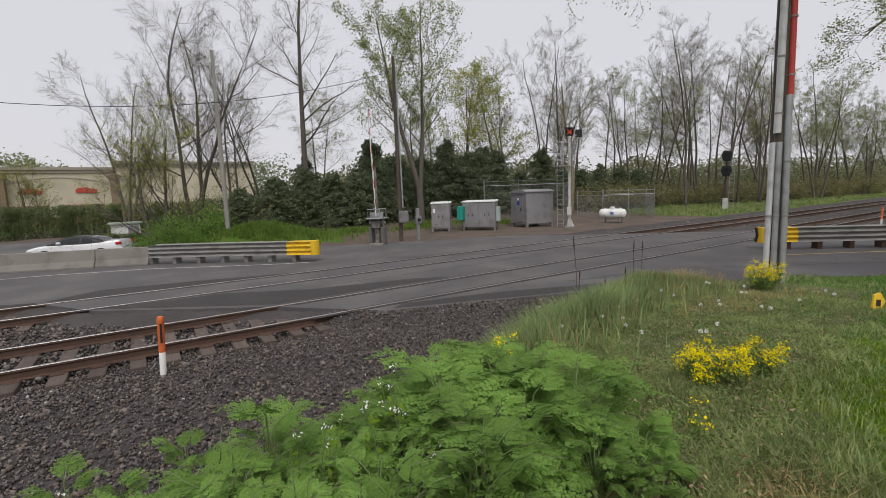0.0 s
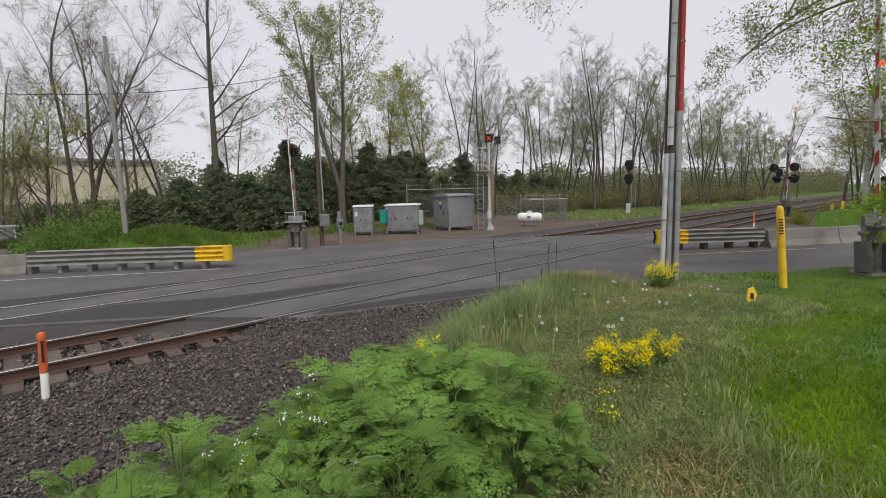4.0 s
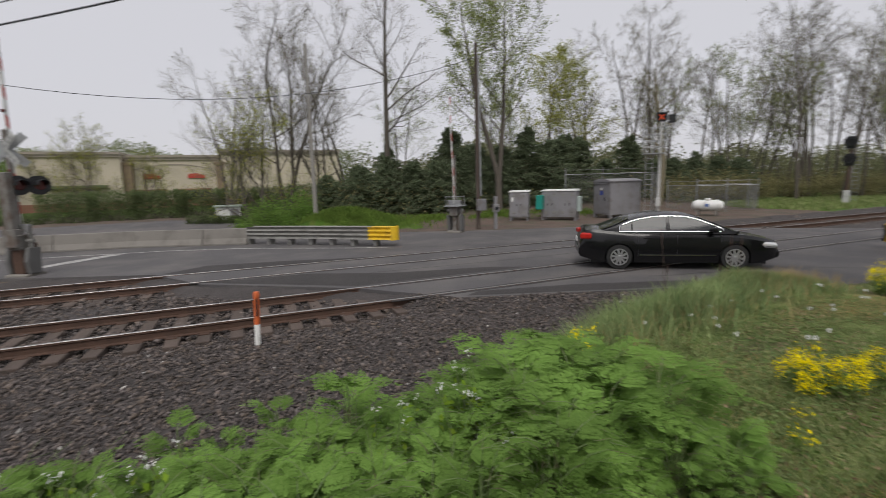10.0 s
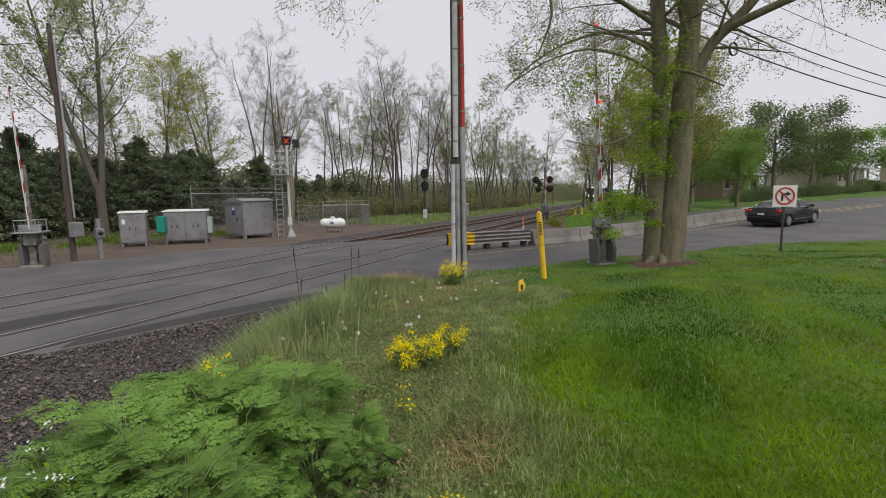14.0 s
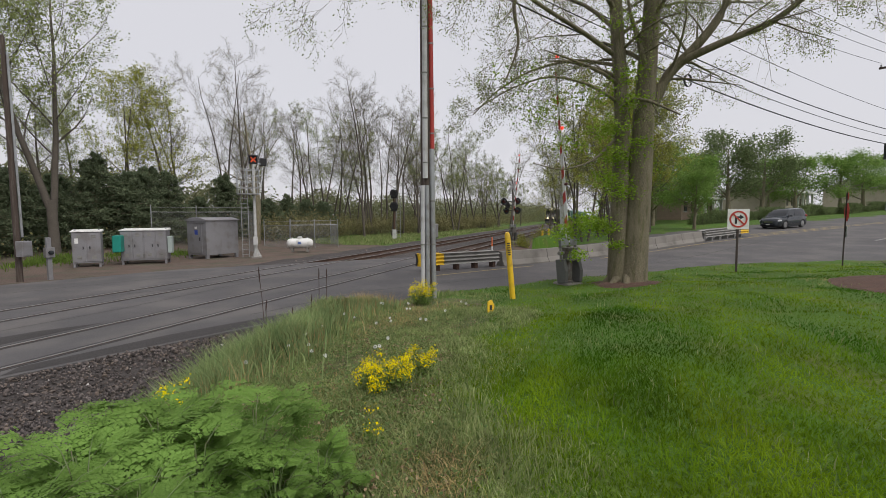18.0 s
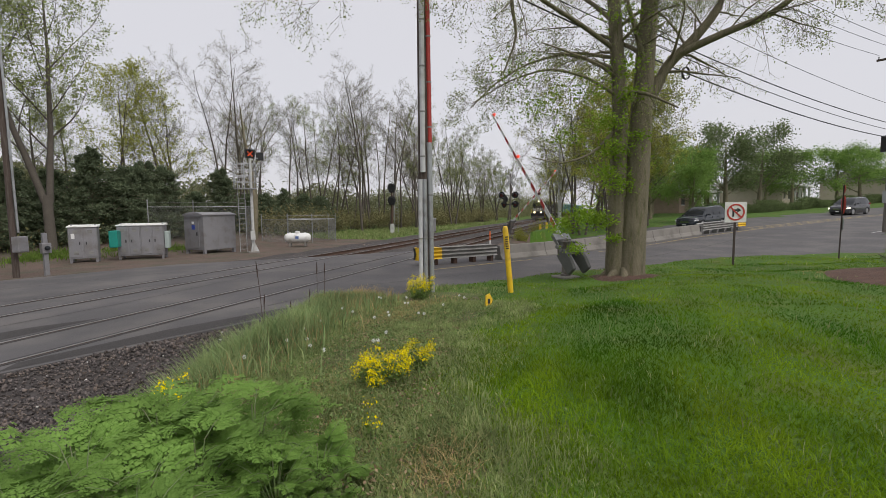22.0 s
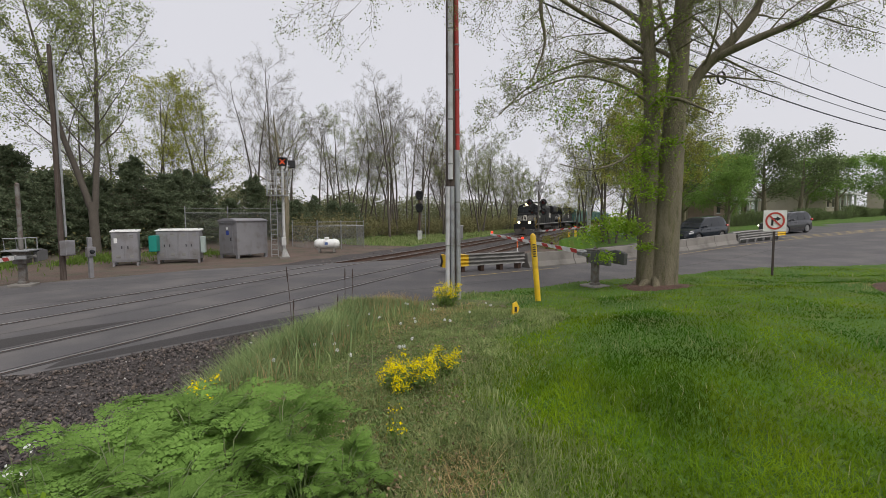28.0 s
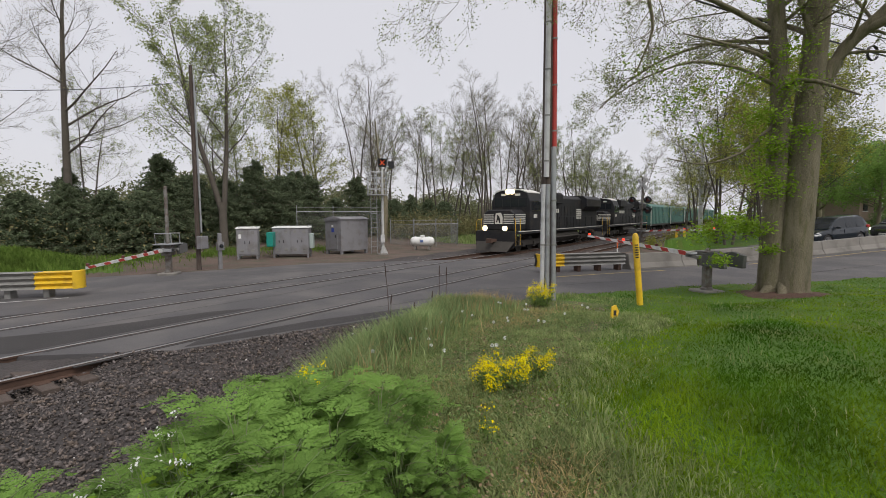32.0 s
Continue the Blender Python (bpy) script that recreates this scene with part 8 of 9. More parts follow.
def build_loco():
    """A six-axle freight engine; its nose points to -x, its nose tip at x = 0."""
    lo = thing("locomotive", "black diesel freight locomotive with white nose stripes", "locomotive", group="train")
    L = 22.0
    part("deck_frame", Shape().box(0.8, L - 0.8, -1.55, 1.55, 1.32, 1.58), LOCO_BLACK, lo, bevel=0.03)
    part("deck_edge_stripe", Shape().box(1.0, L - 1.0, -1.562, -1.552, 1.50, 1.55).box(1.0, L - 1.0, 1.552, 1.562, 1.50, 1.55), WARM, lo, "thin white sill stripe")
    part("fuel_tank", Shape().prism([(-1.3, 1.25), (-1.45, 0.8), (-1.0, 0.38), (1.0, 0.38), (1.45, 0.8), (1.3, 1.25)], -3.0, 3.0, pose(11.0, 0, 0, 0, 0, 90)), GRIME, lo, bevel=0.03)
    rail_truck(lo, 4.6, 3, 0.53, 4.0)
    rail_truck(lo, L - 4.6, 3, 0.53, 4.0)
    # pilot and plough
    part("pilot", Shape().prism([(-1.5, 1.58), (-1.5, 0.5), (-1.1, 0.25), (1.1, 0.25), (1.5, 0.5), (1.5, 1.58)], -0.14, 0.14, pose(0.75, 0, 0, 0, 0, 90)), LOCO_BLACK, lo, "flat black pilot plate", bevel=0.02)
    plough = Shape().add([(0.62, -1.45, 0.82), (0.62, 1.45, 0.82), (0.05, 1.15, 0.12), (0.05, -1.15, 0.12), (-0.12, 0, 0.12), (0.45, 0, 0.82),
                          (0.72, -1.45, 0.82), (0.72, 1.45, 0.82), (0.25, 1.15, 0.12), (0.25, -1.15, 0.12)],
                         [(0, 5, 4, 3), (5, 1, 2, 4), (6, 9, 8, 7), (0, 3, 9, 6), (1, 7, 8, 2), (3, 4, 2, 8, 9), (0, 6, 7, 1, 5)])
    part("snow_plough", plough, GRIME, lo, "rust-stained steel plough")
    part("coupler", Shape().box(-0.15, 0.7, -0.14, 0.14, 0.78, 1.0).box(-0.3, -0.05, -0.2, 0.2, 0.74, 1.05), RUST, lo, bevel=0.02)
    for side in (-1, 1):
        for k in range(3):
            part("step", Shape().box(0.75, 1.35, side * 1.5 - 0.12, side * 1.5 + 0.02, 0.5 + 0.33 * k, 0.54 + 0.33 * k), GRIME, lo)
        handrail(lo, [(0.72, side * 1.5, 0.55), (0.66, side * 1.5, 1.9), (0.7, side * 1.45, 2.35), (1.1, side * 1.2, 2.45)], YELLOW, "corner_grab_rail")
        handrail(lo, [(1.4, side * 1.5, 0.55), (1.4, side * 1.5, 2.45)], YELLOW, "corner_grab_rail")
        handrail(lo, [(5.4, side * 1.48, 2.55), (12, side * 1.48, 2.55), (L - 1.0, side * 1.48, 2.55)], LOCO_BLACK)
        for k in range(10):
            x = 5.4 + 1.73 * k
            part("stanchion", Shape().cone((x, side * 1.48, 1.55), (x, side * 1.48, 2.56), 0.018, 0.018, 6), LOCO_BLACK, lo)
        for k in range(3):
            part("end_step", Shape().box(L - 1.35, L - 0.75, side * 1.5 - 0.12, side * 1.5 + 0.02, 0.5 + 0.33 * k, 0.54 + 0.33 * k), GRIME, lo)
        handrail(lo, [(L - 0.75, side * 1.5, 0.55), (L - 0.75, side * 1.5, 2.45)], YELLOW, "corner_grab_rail")
    # nose
    nose = part("nose", Shape().prism([(-1.18, 1.58), (1.18, 1.58), (1.18, 2.85), (0.85, 3.12), (-0.85, 3.12), (-1.18, 2.85)], -0.95, 0.95, pose(2.1, 0, 0, 0, 0, 90)), LOCO_BLACK, lo, bevel=0.09)
    for k in range(5):
        z = 2.08 + 0.155 * k
        for a, b in ((-1.15, -0.38), (0.38, 1.15)):
            part("nose_stripe", Shape().box(1.135, 1.146, a, b, z, z + 0.07), WARM, nose, "white nose stripe")
        for side in (-1, 1):
            part("side_stripe", Shape().box(1.3, 2.95, side * 1.185 - 0.006, side * 1.185 + 0.006, z, z + 0.07), WARM, nose, "white nose stripe")
    crest = Shape().prism([(-0.30, 2.06), (0.26, 2.06), (0.30, 2.5), (0.2, 2.85), (-0.16, 2.9), (-0.30, 2.6)], -0.006, 0.006, pose(1.138, 0, 0, 0, 0, 90))
    part("white_crest", crest, WARM, nose, "plain white crest shape")
    part("crest_mark", Shape().prism([(-0.14, 2.14), (-0.04, 2.14), (0.02, 2.42), (0.14, 2.18), (0.2, 2.2), (0.10, 2.55), (0.12, 2.75), (-0.06, 2.6), (-0.12, 2.42)], -0.006, 0.006, pose(1.129, 0, 0, 0, 0, 90)), LOCO_BLACK, nose)
    # cab
    cab = part("cab", Shape().prism([(-1.52, 1.58), (1.52, 1.58), (1.52, 3.75), (1.25, 4.42), (0.7, 4.62), (-0.7, 4.62), (-1.25, 4.42), (-1.52, 3.75)], -1.15, 1.15, pose(4.15, 0, 0, 0, 0, 90)), LOCO_BLACK, lo, bevel=0.05)
    part("cab_roof", Shape().prism([(-1.28, 4.40), (-0.72, 4.60), (0.72, 4.60), (1.28, 4.40), (1.26, 4.47), (0.72, 4.68), (-0.72, 4.68), (-1.26, 4.47)], -1.2, 1.2, pose(4.15, 0, 0, 0, 0, 90)), WARM, cab, "dusty pale cab roof")
    for a, b in ((-1.25, -0.68), (-0.6, -0.04), (0.04, 0.6), (0.68, 1.25)):
        part("windscreen", Shape().box(2.975, 2.99, a, b, 3.35, 4.02), GLASS, cab, "dark cab glass")
    part("number_board", Shape().box(2.97, 2.99, -0.75, -0.35, 4.18, 4.34).box(2.97, 2.99, 0.35, 0.75, 4.18, 4.34), WARM, cab)
    for side in (-1, 1):
        for a in (3.35, 4.25):
            part("side_window", Shape().box(a, a + 0.75, side * 1.525 - 0.012, side * 1.525 + 0.012, 3.1, 3.72), GLASS, cab, "dark cab glass")
        part("window_frame", Shape().box(3.28, 5.08, side * 1.53 - 0.012, side * 1.53 + 0.008, 3.72, 3.78).box(3.28, 5.08, side * 1.53 - 0.012, side * 1.53 + 0.008, 3.04, 3.10), CHROME, cab)
        bars = Shape()
        for k in range(3):
            bars.box(3.6 + 0.22 * k, 3.76 + 0.22 * k, side * 1.528 - 0.01, side * 1.528 + 0.006, 2.5, 2.78)
        part("cab_number_bars", bars, WARM, cab)
    hd = part("headlight_box", Shape().box(2.92, 3.1, -0.36, 0.36, 4.36, 4.6), LOCO_BLACK, cab, bevel=0.02)
    for y in (-0.16, 0.16):
        part("headlight", Shape().lathe([(0.01, 0), (0.19, 0), (0.19, 0.05), (0.01, 0.06)], 14, pose(2.915, y, 4.48, 0, -90, 0)), BEAM, hd, "glowing headlight", smooth=True)
    for y in (-0.75, 0.75):
        d = part("ditch_light_box", Shape().box(0.62, 0.8, y - 0.15, y + 0.15, 1.62, 1.92), LOCO_BLACK, lo, bevel=0.02)
        part("ditch_light", Shape().lathe([(0.01, 0), (0.18, 0), (0.18, 0.05), (0.01, 0.06)], 14, pose(0.61, y, 1.77, 0, -90, 0)), BEAM, d, "glowing ditch light", smooth=True)
    part("horn_cluster", Shape().cone((5.0, -0.2, 4.75), (4.5, -0.25, 4.78), 0.04, 0.09, 8).cone((5.0, 0.1, 4.8), (4.5, 0.12, 4.83), 0.04, 0.09, 8).box(4.9, 5.1, -0.3, 0.3, 4.62, 4.75), GRIME, lo)
    # long hood
    hood = part("long_hood", Shape().prism([(-0.98, 1.58), (0.98, 1.58), (0.98, 4.2), (0.7, 4.5), (-0.7, 4.5), (-0.98, 4.2)], -7.9, 7.9, pose(13.2, 0, 0, 0, 0, 90)), LOCO_BLACK, lo, bevel=0.04)
    part("radiator_section", Shape().prism([(-1.0, 3.1), (1.0, 3.1), (1.5, 3.55), (1.5, 4.3), (1.1, 4.6), (-1.1, 4.6), (-1.5, 4.3), (-1.5, 3.55)], -2.4, 2.4, pose(18.3, 0, 0, 0, 0, 90)), LOCO_BLACK, hood, bevel=0.03)
    part("dynamic_brake", Shape().box(7.0, 10.2, -1.3, 1.3, 3.7, 4.55), LOCO_BLACK, hood, bevel=0.06)
    part("exhaust_stack", Shape().box(11.6, 12.6, -0.35, 0.35, 4.45, 4.75), GRIME, hood, bevel=0.03)
    for side in (-1, 1):
        for k in range(12):
            x = 5.7 + 0.82 * k
            part("hood_door", Shape().box(x, x + 0.74, side * 0.985 - 0.012, side * 0.985 + 0.012, 1.75, 3.5), LOCO_BLACK, hood)
        for k in range(6):
            z = 3.66 + 0.1 * k
            part("radiator_louvre", Shape().box(16.2, 20.4, side * 1.505 - 0.01, side * 1.505 + 0.012, z, z + 0.05), GRIME, hood)
        lett = Shape()
        for k in range(5):
            lett.box(14.5, 15.9, side * 1.0 - 0.012, side * 1.0 + 0.016, 2.35 + 0.2 * k, 2.47 + 0.2 * k)
        part("white_bars", lett, WARM, hood, "white stripe block")
        bars = Shape()
        for k in range(7):
            bars.box(7.2 + 0.42 * k, 7.5 + 0.42 * k, side * 1.0 - 0.012, side * 1.0 + 0.016, 2.9, 3.25)
        part("lettering_bars", bars, WARM, hood)
        part("air_tank", Shape().cone((8.2, side * 1.25, 1.0), (13.8, side * 1.25, 1.0), 0.17, 0.17, 12), GRIME, lo, smooth=True)
    trim_size(lo, (0.94, 0.97, 0.90))
    return lo


def build_boxcar():
    """A long covered freight car, centred on x = 0."""
    c = thing("freight_car", "long teal-green covered freight car, dulled by dust", "freight car", group="train")
    G = paint("dusty_teal", (0.05, 0.14, 0.115), 0.6, vary=0.25, scale=0.8, fine=20, dirt=(0.08, 0.10, 0.085), bump=0.05, world_space=False)
    body = part("car_body", Shape().prism([(-1.5, 1.1), (1.5, 1.1), (1.55, 1.3), (1.55, 4.0), (1.1, 4.4), (-1.1, 4.4), (-1.55, 4.0), (-1.55, 1.3)], -8.2, 8.2, pose(0, 0, 0, 0, 0, 90)), G, c, bevel=0.04)
    for side in (-1, 1):
        for k in range(14):
            x = -7.8 + 1.2 * k
            part("side_rib", Shape().box(x - 0.05, x + 0.05, side * 1.56 - 0.03, side * 1.56 + 0.03, 1.25, 4.0), G, body)
        part("side_sill", Shape().box(-8.2, 8.2, side * 1.45 - 0.1, side * 1.45 + 0.1, 0.95, 1.2), GRIME, c)
        part("ladder", Shape().box(-8.0, -7.96, side * 1.6 - 0.02, side * 1.6 + 0.02, 1.0, 4.0).box(-7.6, -7.56, side * 1.6 - 0.02, side * 1.6 + 0.02, 1.0, 4.0), WARM, c)
    part("centre_sill", Shape().box(-8.7, 8.7, -0.25, 0.25, 0.75, 1.1), GRIME, c)
    rail_truck(c, -6.2, 2, 0.46, 1.75)
    rail_truck(c, 6.2, 2, 0.46, 1.75)
    trim_size(c, (0.94, 0.97, 0.90))
    return c


TRAIN = []
lead = build_loco()
TRAIN.append((lead, 0.0, 14.2))
second = copy_thing(lead, Matrix())
for lamp in [o for o in second.children_recursive if o.name.startswith(("headlight.", "ditch_light."))]:
    lamp.data = lamp.data.copy()
    lamp.data.materials[0] = GLASS
TRAIN.append((second, 21.25, 14.2))
box = build_boxcar()
for k in range(7):
    TRAIN.append((box if k == 0 else copy_thing(box, Matrix()), 42.5 + 8.4 + 16.85 * k, 14.2))


# ---- buildings and far furniture of the place ----
STUCCO = paint("beige_stucco", (0.50, 0.44, 0.35), 0.9, vary=0.08, scale=0.4, fine=20, dirt=(0.42, 0.37, 0.29), bump=0.1)
BROWN = paint("brown_stone", (0.22, 0.16, 0.11), 0.9, vary=0.2, scale=1.5, fine=10, bump=0.3)
CORNICE = paint("grey_brown_cornice", (0.30, 0.26, 0.22), 0.8, vary=0.08)
BRICK_RED = paint("red_brown_base", (0.26, 0.13, 0.09), 0.9, vary=0.2, scale=2, fine=14, bump=0.3)


def build_store():
    st = thing("store_building", "long low beige store with brown trim and flat roof", "store building", pose(0, 0, 0))
    for x0, x1, y0, h in ((-27.0, -15.4, 74.5, 7.3), (-15.4, -3.4, 76.5, 7.0), (-3.4, 14.0, 75.5, 7.7)):
        wl = part("wall", Shape().box(x0, x1, y0, 110, -0.3, h), STUCCO, st, "beige stucco wall")
        part("cornice", Shape().box(x0 - 0.15, x1 + 0.15, y0 - 0.35, 110, h, h + 0.35).box(x0 - 0.1, x1 + 0.1, y0 - 0.2, y0, h - 0.35, h), CORNICE, wl, "projecting brown cornice")
        part("plinth", Shape().box(x0, x1, y0 - 0.12, y0, -0.3, 1.0), BRICK_RED, wl, "red-brown base course")
    for x in (-14.9, -3.4, -26.4):
        part("pilaster", Shape().box(x - 0.55, x + 0.55, 75.3, 76.6, -0.3, 6.1).box(x - 0.75, x + 0.75, 75.2, 76.6, 5.9, 6.3), BROWN, st, "brown stone pilaster")
    for x in (-12.6, -7.0):
        win = part("window", Shape().box(x - 2.0, x + 2.0, 76.38, 76.5, 1.1, 2.35), BROWN, st, "dark brown window band")
        part("window_frame", Shape().box(x - 2.1, x + 2.1, 76.3, 76.5, 2.35, 2.55).box(x - 2.1, x + 2.1, 76.3, 76.5, 0.95, 1.1), BRICK_RED, win)
        for k in range(3):
            part("pane", Shape().box(x - 1.9 + 1.3 * k, x - 0.75 + 1.3 * k, 76.35, 76.378, 1.2, 2.25), GLASS, win, "dark glass")
        sg = part("sign_shape", Shape().prism([(-1.1, 4.05), (1.1, 4.0), (1.15, 4.45), (0.5, 4.55), (0.2, 4.75), (-0.9, 4.7), (-1.15, 4.4)], -0.06, 0.06, pose(x + 0.4, 76.42, 0)), paint("red_sign", (0.42, 0.05, 0.04), 0.5), st, "plain red sign shape", bevel=0.03)
    arch = Shape()
    for k in range(20):
        a, b = -1 + 2 * k / 20, -1 + 2 * (k + 1) / 20
        za, zb = 5.2 + 0.75 * (1 - a * a), 5.2 + 0.75 * (1 - b * b)
        arch.prism([(a * 5.0, za), (b * 5.0, zb), (b * 5.0, zb + 0.14), (a * 5.0, za + 0.14)], -0.06, 0.0, pose(-9.4, 76.5, 0))
    part("arch_moulding", arch, CORNICE, st)
    part("awning", Shape().box(-23.5, -17.0, 73.4, 74.5, 2.9, 3.3), paint("green_awning", (0.10, 0.12, 0.05), 0.7), st, "olive fabric awning", bevel=0.05)
    return st


build_store()


def build_house(x, y, turn, w, d, h, wall, roof, label):
    z = float(rise(x, y))
    ho = thing("house", label, "house", pose(x, y, z, 0, 0, turn), "far houses")
    part("wall", Shape().box(-w / 2, w / 2, -d / 2, d / 2, -1.0, h), wall, ho)
    part("roof", Shape().add([(-w / 2 - 0.5, -d / 2 - 0.5, h), (w / 2 + 0.5, -d / 2 - 0.5, h), (w / 2 + 0.5, d / 2 + 0.5, h), (-w / 2 - 0.5, d / 2 + 0.5, h), (-w / 2 + 2, 0, h + 2.6), (w / 2 - 2, 0, h + 2.6)],
                             [(0, 1, 5, 4), (2, 3, 4, 5), (1, 2, 5), (3, 0, 4), (3, 2, 1, 0)]), roof, ho)
    n = int(w / 2.6)
    for k in range(n):
        px = -w / 2 + 1.3 + (w - 2.6) * k / max(1, n - 1)
        for side in (-1, 1):
            wi = part("window", Shape().box(px - 0.5, px + 0.5, side * d / 2 - 0.05, side * d / 2 + 0.05, 1.0, 2.3), GLASS, ho, "dark window")
            part("window_frame", Shape().box(px - 0.6, px + 0.6, side * d / 2 - 0.06, side * d / 2 + 0.06, 0.9, 1.0).box(px - 0.6, px + 0.6, side * d / 2 - 0.06, side * d / 2 + 0.06, 2.3, 2.42), WHITE, wi)
    for k in range(4):
        px = -w / 2 + w * (k + 0.5) / 4
        part("column", Shape().box(px - 0.15, px + 0.15, -d / 2 - 1.4, -d / 2 - 1.1, -0.5, h - 0.3), WHITE, ho)
    part("porch_roof", Shape().box(-w / 2, w / 2, -d / 2 - 1.6, -d / 2, h - 0.3, h), WHITE, ho)


SHINGLE = paint("grey_shingle", (0.13, 0.115, 0.105), 0.9, vary=0.2, scale=2, fine=12, bump=0.3)
build_house(76, -8.5, -28, 13, 8, 3.0, paint("pale_brick", (0.34, 0.25, 0.20), 0.9, vary=0.15, scale=2, fine=14), SHINGLE, "low brick building with white porch behind trees")
build_house(97, -26, -28, 15, 9, 3.4, STUCCO, SHINGLE, "beige house with grey roof up the road")
build_house(108, -44, -28, 12, 9, 3.4, STUCCO, SHINGLE, "beige house with grey roof up the road")

ub = thing("utility_box", "pale roadside utility box with green-grey lid", "utility box", pose(-1.5, 40.0, -0.02, 0, 0, 6))
part("body", Shape().box(-0.85, 0.85, -0.55, 0.55, 0, 1.0), WHITE, ub, bevel=0.02)
part("lid", Shape().box(-1.0, 1.0, -0.68, 0.68, 1.0, 1.14), paint("sage_lid", (0.30, 0.35, 0.30), 0.6), ub, bevel=0.02)
vents = part("louvre_panel", Shape().box(0.1, 0.75, -0.565, -0.55, 0.3, 0.85), CABINET, ub)

wall = thing("stone_wall", "low pale stone retaining wall under a hedge", "stone wall", kind="structure")
rng = random.Random(8)
first = None
for k in range(34):
    for row in range(2):
        x = -43.5 + 0.52 * k + 0.26 * row
        y = 49.2 - 0.153 * (x + 47)
        at = pose(x, y, 0.2 + 0.3 * row, 0, 0, -8.7 + rng.uniform(-2, 2))
        first = again(first, wall, at) if first else part("stone", Shape().box(-0.25, 0.25, -0.2, 0.2, -0.15, 0.14), paint("pale_stone", (0.42, 0.39, 0.34), 0.9, vary=0.2, per_object=0.25, bump=0.4), wall, bevel=0.03, at=at)

bb = thing("sign_board", "white board sign on posts beside the road", "sign board", pose(-27.3, 39.5, 0, 0, 0, 30))
for x in (-0.6, 0.6):
    part("post", Shape().box(x - 0.06, x + 0.06, -0.06, 0.06, -0.3, 2.6), POST, bb)
pl = part("board", Shape().box(-0.85, 0.85, -0.1, -0.06, 1.3, 2.7), WHITE, bb, bevel=0.01)
t_ = Shape()
for k in range(4):
    t_.box(-0.6, 0.3 + 0.1 * k, -0.11, -0.101, 1.55 + 0.28 * k, 1.68 + 0.28 * k)
part("text_bars", t_, CABINET, pl)
part("lower_board", Shape().box(-0.8, 0.8, -0.1, -0.06, 0.8, 1.15), WHITE, bb, bevel=0.01)
ys = thing("warning_sign", "yellow warning sign with small plates on post", "road sign", pose(-33.5, 38.6, 0, 0, 0, 40))
part("post", Shape().box(-0.04, 0.04, -0.03, 0.03, -0.3, 2.9), WHITE, ys)
part("yellow_plate", Shape().box(-0.3, 0.3, -0.05, -0.03, 1.9, 2.9), YELLOW, ys, "tall yellow plate", bevel=0.01)
part("small_plate", Shape().box(-0.35, 0.35, -0.05, -0.03, 1.35, 1.75), WHITE, ys, bevel=0.01)

GREEN_LIGHT = glowing("green_signal_light", (0.05, 1.0, 0.45), 6.0)
for x, y in ((-57, 55), (-53, 55.5)):
    ts = thing("traffic_light", "distant hanging traffic light showing green", "traffic light", pose(x, y, 2.4, 0, 0, 45), "traffic lights")
    part("pole", Shape().cone((0.4, 0.3, -2.6), (0.4, 0.3, 1.3), 0.08, 0.07, 8), GALV, ts)
    part("bracket", Shape().cone((0.4, 0.3, 1.0), (0, 0, 1.0), 0.04, 0.04, 6), GALV, ts)
    hs = part("housing", Shape().box(-0.2, 0.2, -0.15, 0.15, -0.1, 1.0), BLACK, ts, bevel=0.03)
    part("green_lens", Shape().lathe([(0.01, 0), (0.16, 0), (0.16, 0.04), (0.01, 0.05)], 12, pose(0, -0.15, 0.1, 90)), GREEN_LIGHT, hs, "green lens", smooth=True)
lp = build_pole("street_light", 41.5, 3.9, 0.1, 9.2, 0.17, PALE, "pale steel light pole across the road", category="street light")
part("lamp_arm", Shape().tube([(0, 0, 9.0), (-0.8, -0.6, 9.5), (-1.7, -1.3, 9.6)], [0.04] * 3, 6), PALE, lp)
part("lamp_head", Shape().box(-0.35, 0.35, -0.13, 0.13, -0.08, 0.08), PALE, lp, bevel=0.04, at=pose(-1.9, -1.45, 9.6, 0, 0, 38))

MULCH = paint("bark_mulch", (0.10, 0.055, 0.04), 0.95, vary=0.4, scale=3, fine=45, bump=0.9, spread=0.03)
bm_ = Shape()
cx, cy = 12.6, -7.0
rows = [[(cx + r * math.cos(a) * 3.4, cy + r * math.sin(a) * 2.15) for a in np.linspace(0, 6.283, 36, endpoint=False)] for r in (1.0, 0.8, 0.5)]
vv = [(x, y, float(height(x, y)) + dz) for ring, dz in zip(rows, (-0.03, 0.06, 0.12)) for x, y in ring]
ff = [(i * 36 + k, i * 36 + (k + 1) % 36, (i + 1) * 36 + (k + 1) % 36, (i + 1) * 36 + k) for i in range(2) for k in range(36)] + [tuple(range(72, 108))]
tagged(new("mulch_bed", mesh_of("mulch_bed", bm_.add(vv, ff), MULCH, True)), "mounded bed of brown bark mulch in the lawn", "mulch bed", kind="structure")
ring_ = Shape()
rows = [[(15.65 + r * math.cos(a) * (1.25 + 0.12 * math.sin(3 * a)), -0.6 + r * math.sin(a) * (1.2 + 0.12 * math.cos(5 * a))) for a in np.linspace(0, 6.283, 36, endpoint=False)] for r in (1.0, 0.7, 0.3)]
vv = [(x, y, float(height(x, y)) + dz) for ring, dz in zip(rows, (-0.02, 0.05, 0.10)) for x, y in ring]
tagged(new("root_soil", mesh_of("root_soil", ring_.add(vv, ff), MULCH, True)), "bare brown soil round the tree's foot", "soil patch", kind="structure")
bush = shrub(219, 0.55, 0.6, LEAF_DARK, "bed_shrub", "small clipped dark green shrub in bark mulch", 1500, 0.05)
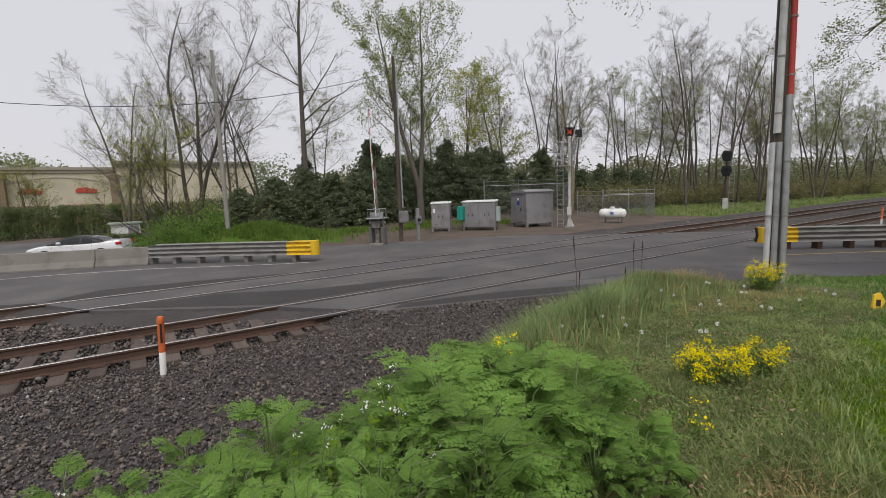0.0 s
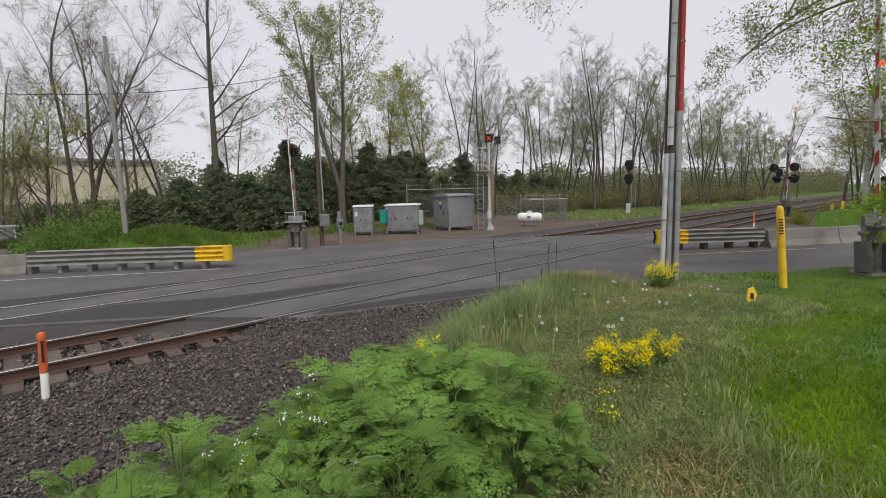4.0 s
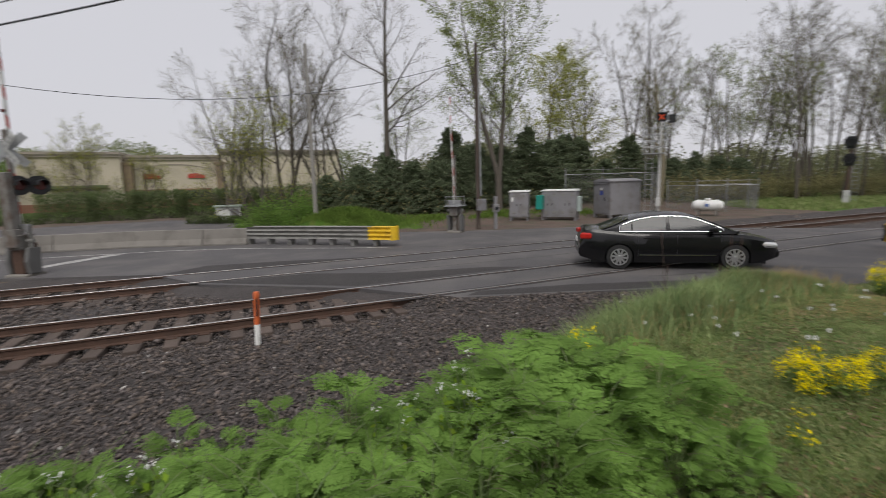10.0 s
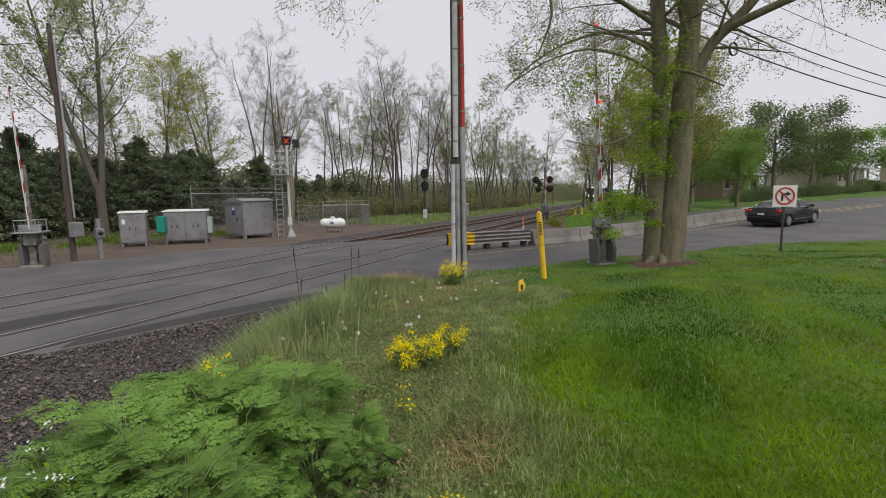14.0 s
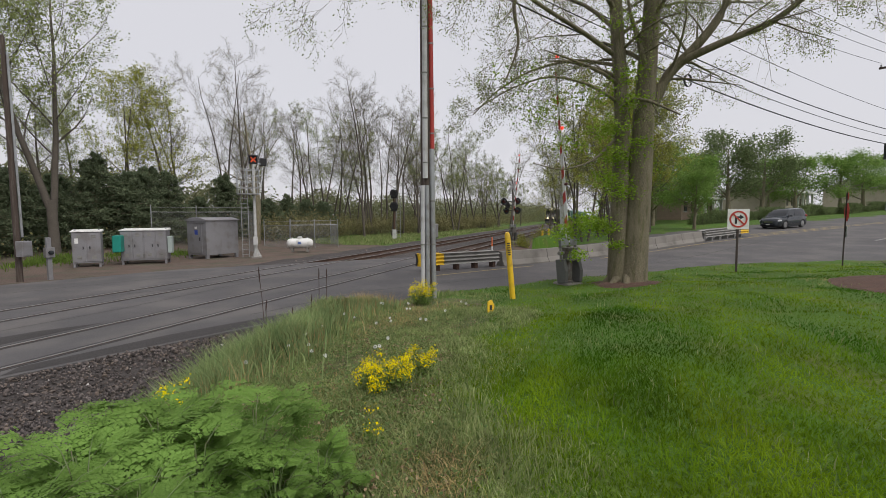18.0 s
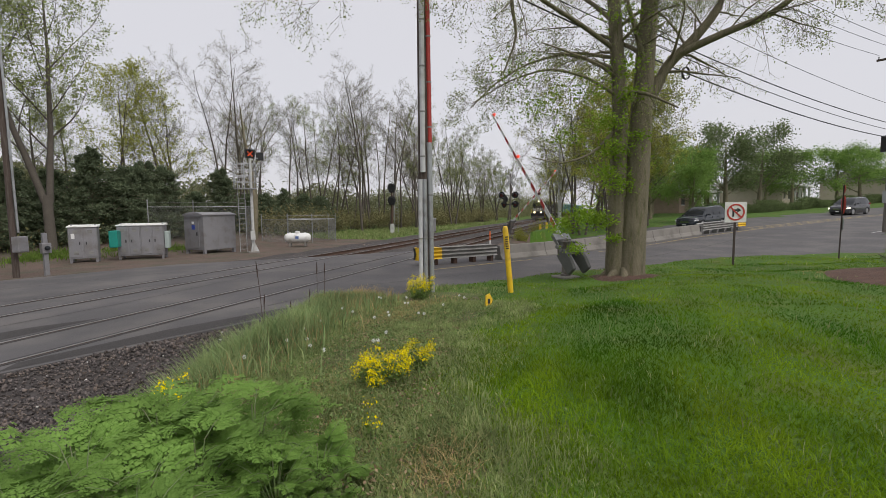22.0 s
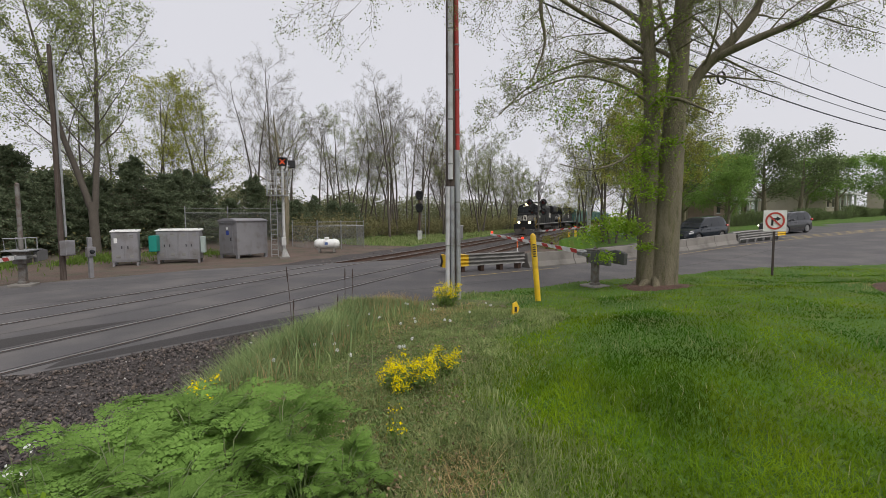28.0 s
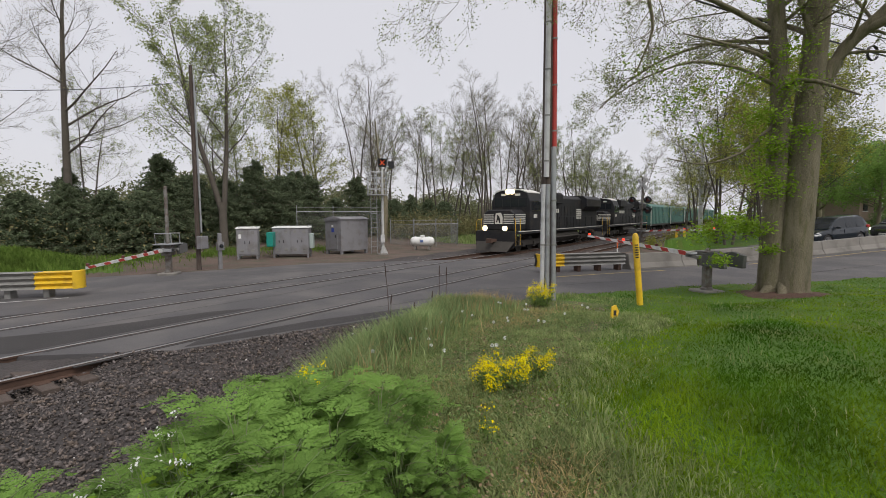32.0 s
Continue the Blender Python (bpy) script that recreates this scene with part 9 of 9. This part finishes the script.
bush.matrix_basis = pose(13.7, -6.75, float(height(13.7, -6.75)) + 0.08)
isl = [(34.6, -18.2), (35.6, -16.6), (38.5, -18.6), (42, -21.9), (45, -25.0), (39, -24.5)]
tagged(new("kerbed_island", sheet("kerbed_island", isl, 0.12, TURF, 2.0, 0.25)), "kerbed grass island by the side street", "grass island", kind="structure")


# ---- what moves ----
def along(pts, lift=-0.02):
    """Rows for a car from (seconds, x, y), heading along its way."""
    rows = []
    for k, (t, x, y) in enumerate(pts):
        a, b = pts[max(k - 1, 0)], pts[min(k + 1, len(pts) - 1)]
        d = Vector((b[1] - a[1], b[2] - a[2]))
        turn = math.degrees(math.atan2(d.y, d.x))
        s = 1.5
        u = d.normalized()
        z0, z1 = float(rise(x - u.x * s, y - u.y * s)), float(rise(x + u.x * s, y + u.y * s))
        rows.append((t, pose(x, y, (z0 + z1) / 2 + lift, 0, -math.degrees(math.atan2(z1 - z0, 2 * s)), turn)))
    return rows


def roll(wheels, pts, r, start, end):
    """Turns a car's wheels by the way that it goes, in steps of less than a quarter turn."""
    times = np.arange(start, end, 0.02)
    t, x, y = np.array(pts).T
    way = np.concatenate([[0], np.cumsum(np.hypot(np.diff(np.interp(times, t, x)), np.diff(np.interp(times, t, y))))])
    turns = np.degrees(way / r)
    steps = np.arange(0, turns[-1], 70)
    for wheel in wheels:
        p = wheel.matrix_basis.translation.copy()
        rows = [(0, pose(*p))] + [(float(np.interp(a, turns, times)), pose(*p, 0, float(a))) for a in steps[1:]]
        walk(wheel, rows + [(32, rows[-1][1])])


def motions():
    drive = [(0, -42, 33), (3, -24, 25.8), (5, -12.5, 21.4), (6.7, -3.0, 19.1), (7.2, -0.25, 17.7), (7.7, 2.45, 16.05), (8.3, 5.1, 13.9), (9.0, 7.5, 11.97),
                       (9.6, 9.4, 10.4), (10.3, 11.95, 8.5), (11.0, 15.1, 6.65), (11.8, 18.8, 4.0), (12.3, 21.4, 1.8), (12.8, 24.1, -0.9), (13.3, 27.4, -3.5),
                       (14.0, 32.6, -7.5), (14.5, 36.7, -10.7), (15.5, 45.5, -18.9), (17.0, 60, -34.5), (19.5, 86, -62), (32.0, 92, -68.0)]
    walk(sedan, along(drive))
    roll(sedan_wheels, drive, 0.335, 6.2, 15.0)
    walk(suv, along([(0, 112, -78), (10, 94, -59.5), (14.5, 64.5, -29.2), (16.5, 54.4, -19.0), (17.5, 51.5, -16.2), (18.5, 49.0, -13.8), (19.5, 46.7, -11.6), (20.5, 44.3, -9.3), (21.5, 42.6, -7.8), (22.5, 41.1, -6.6), (24.5, 39.5, -5.3), (27.5, 38.1, -4.2), (32, 37.3, -3.55)]))
    walk(crossover, along([(0, 118, -84), (14, 104, -69.5), (20.5, 64, -28.5), (21.5, 60.6, -25.2), (22.5, 57.3, -21.9), (23.5, 54.3, -19.0), (24.5, 51.7, -16.4), (25.5, 49.7, -14.5), (27.5, 47.0, -11.9), (28.5, 45.6, -10.6), (29.5, 44.4, -9.4), (32, 43.0, -8.15)]))
    walk(ragtop, along([(0, -3.5, 33.7), (0.5, -6.4, 34.8), (1.0, -9.3, 36.0), (4.0, -26, 41.5), (10.0, -56, 50.5), (20.0, -80, 60.0), (32.0, -84, 62.0)]))
    nose = [(0, 196), (4, 178), (9, 158), (13, 141), (16.5, 127), (19, 116), (21, 106.5), (23, 95.5), (25, 82.5), (27.5, 65.3), (28.5, 58.6), (29.5, 51.0), (30.5, 42.4), (31.5, 32.4), (32, 27.0)]
    for ob, back, y in TRAIN:
        walk(ob, [(t, pose(x - 1.0 + back, y, 0)) for t, x in nose])
    walk(ARM_B, [(t, pose(0, 0, 1.08, 0, -a, 0)) for t, a in ((0, 86), (13, 86), (17.5, 84), (19, 74), (20, 62), (21, 50), (22.5, 36), (24, 24), (25.5, 15), (27.5, 7), (29, 3), (32, 2.5))])
    for arm, up, low in ((ARM_R, 85, 3), (ARM_F, 86, -2), (ARM_L, 88, 2)):
        k = (up - low) / 82
        walk(arm, [(t, pose(0, 0, 1.08, 0, -(low + (a - 3) * k), 0)) for t, a in ((0, 85), (13, 85), (17.5, 84), (19, 79), (20, 70), (21.5, 56), (22.5, 43), (24, 29), (25.5, 17), (27.5, 5), (28.5, 3.5), (32, 3))])


motions()
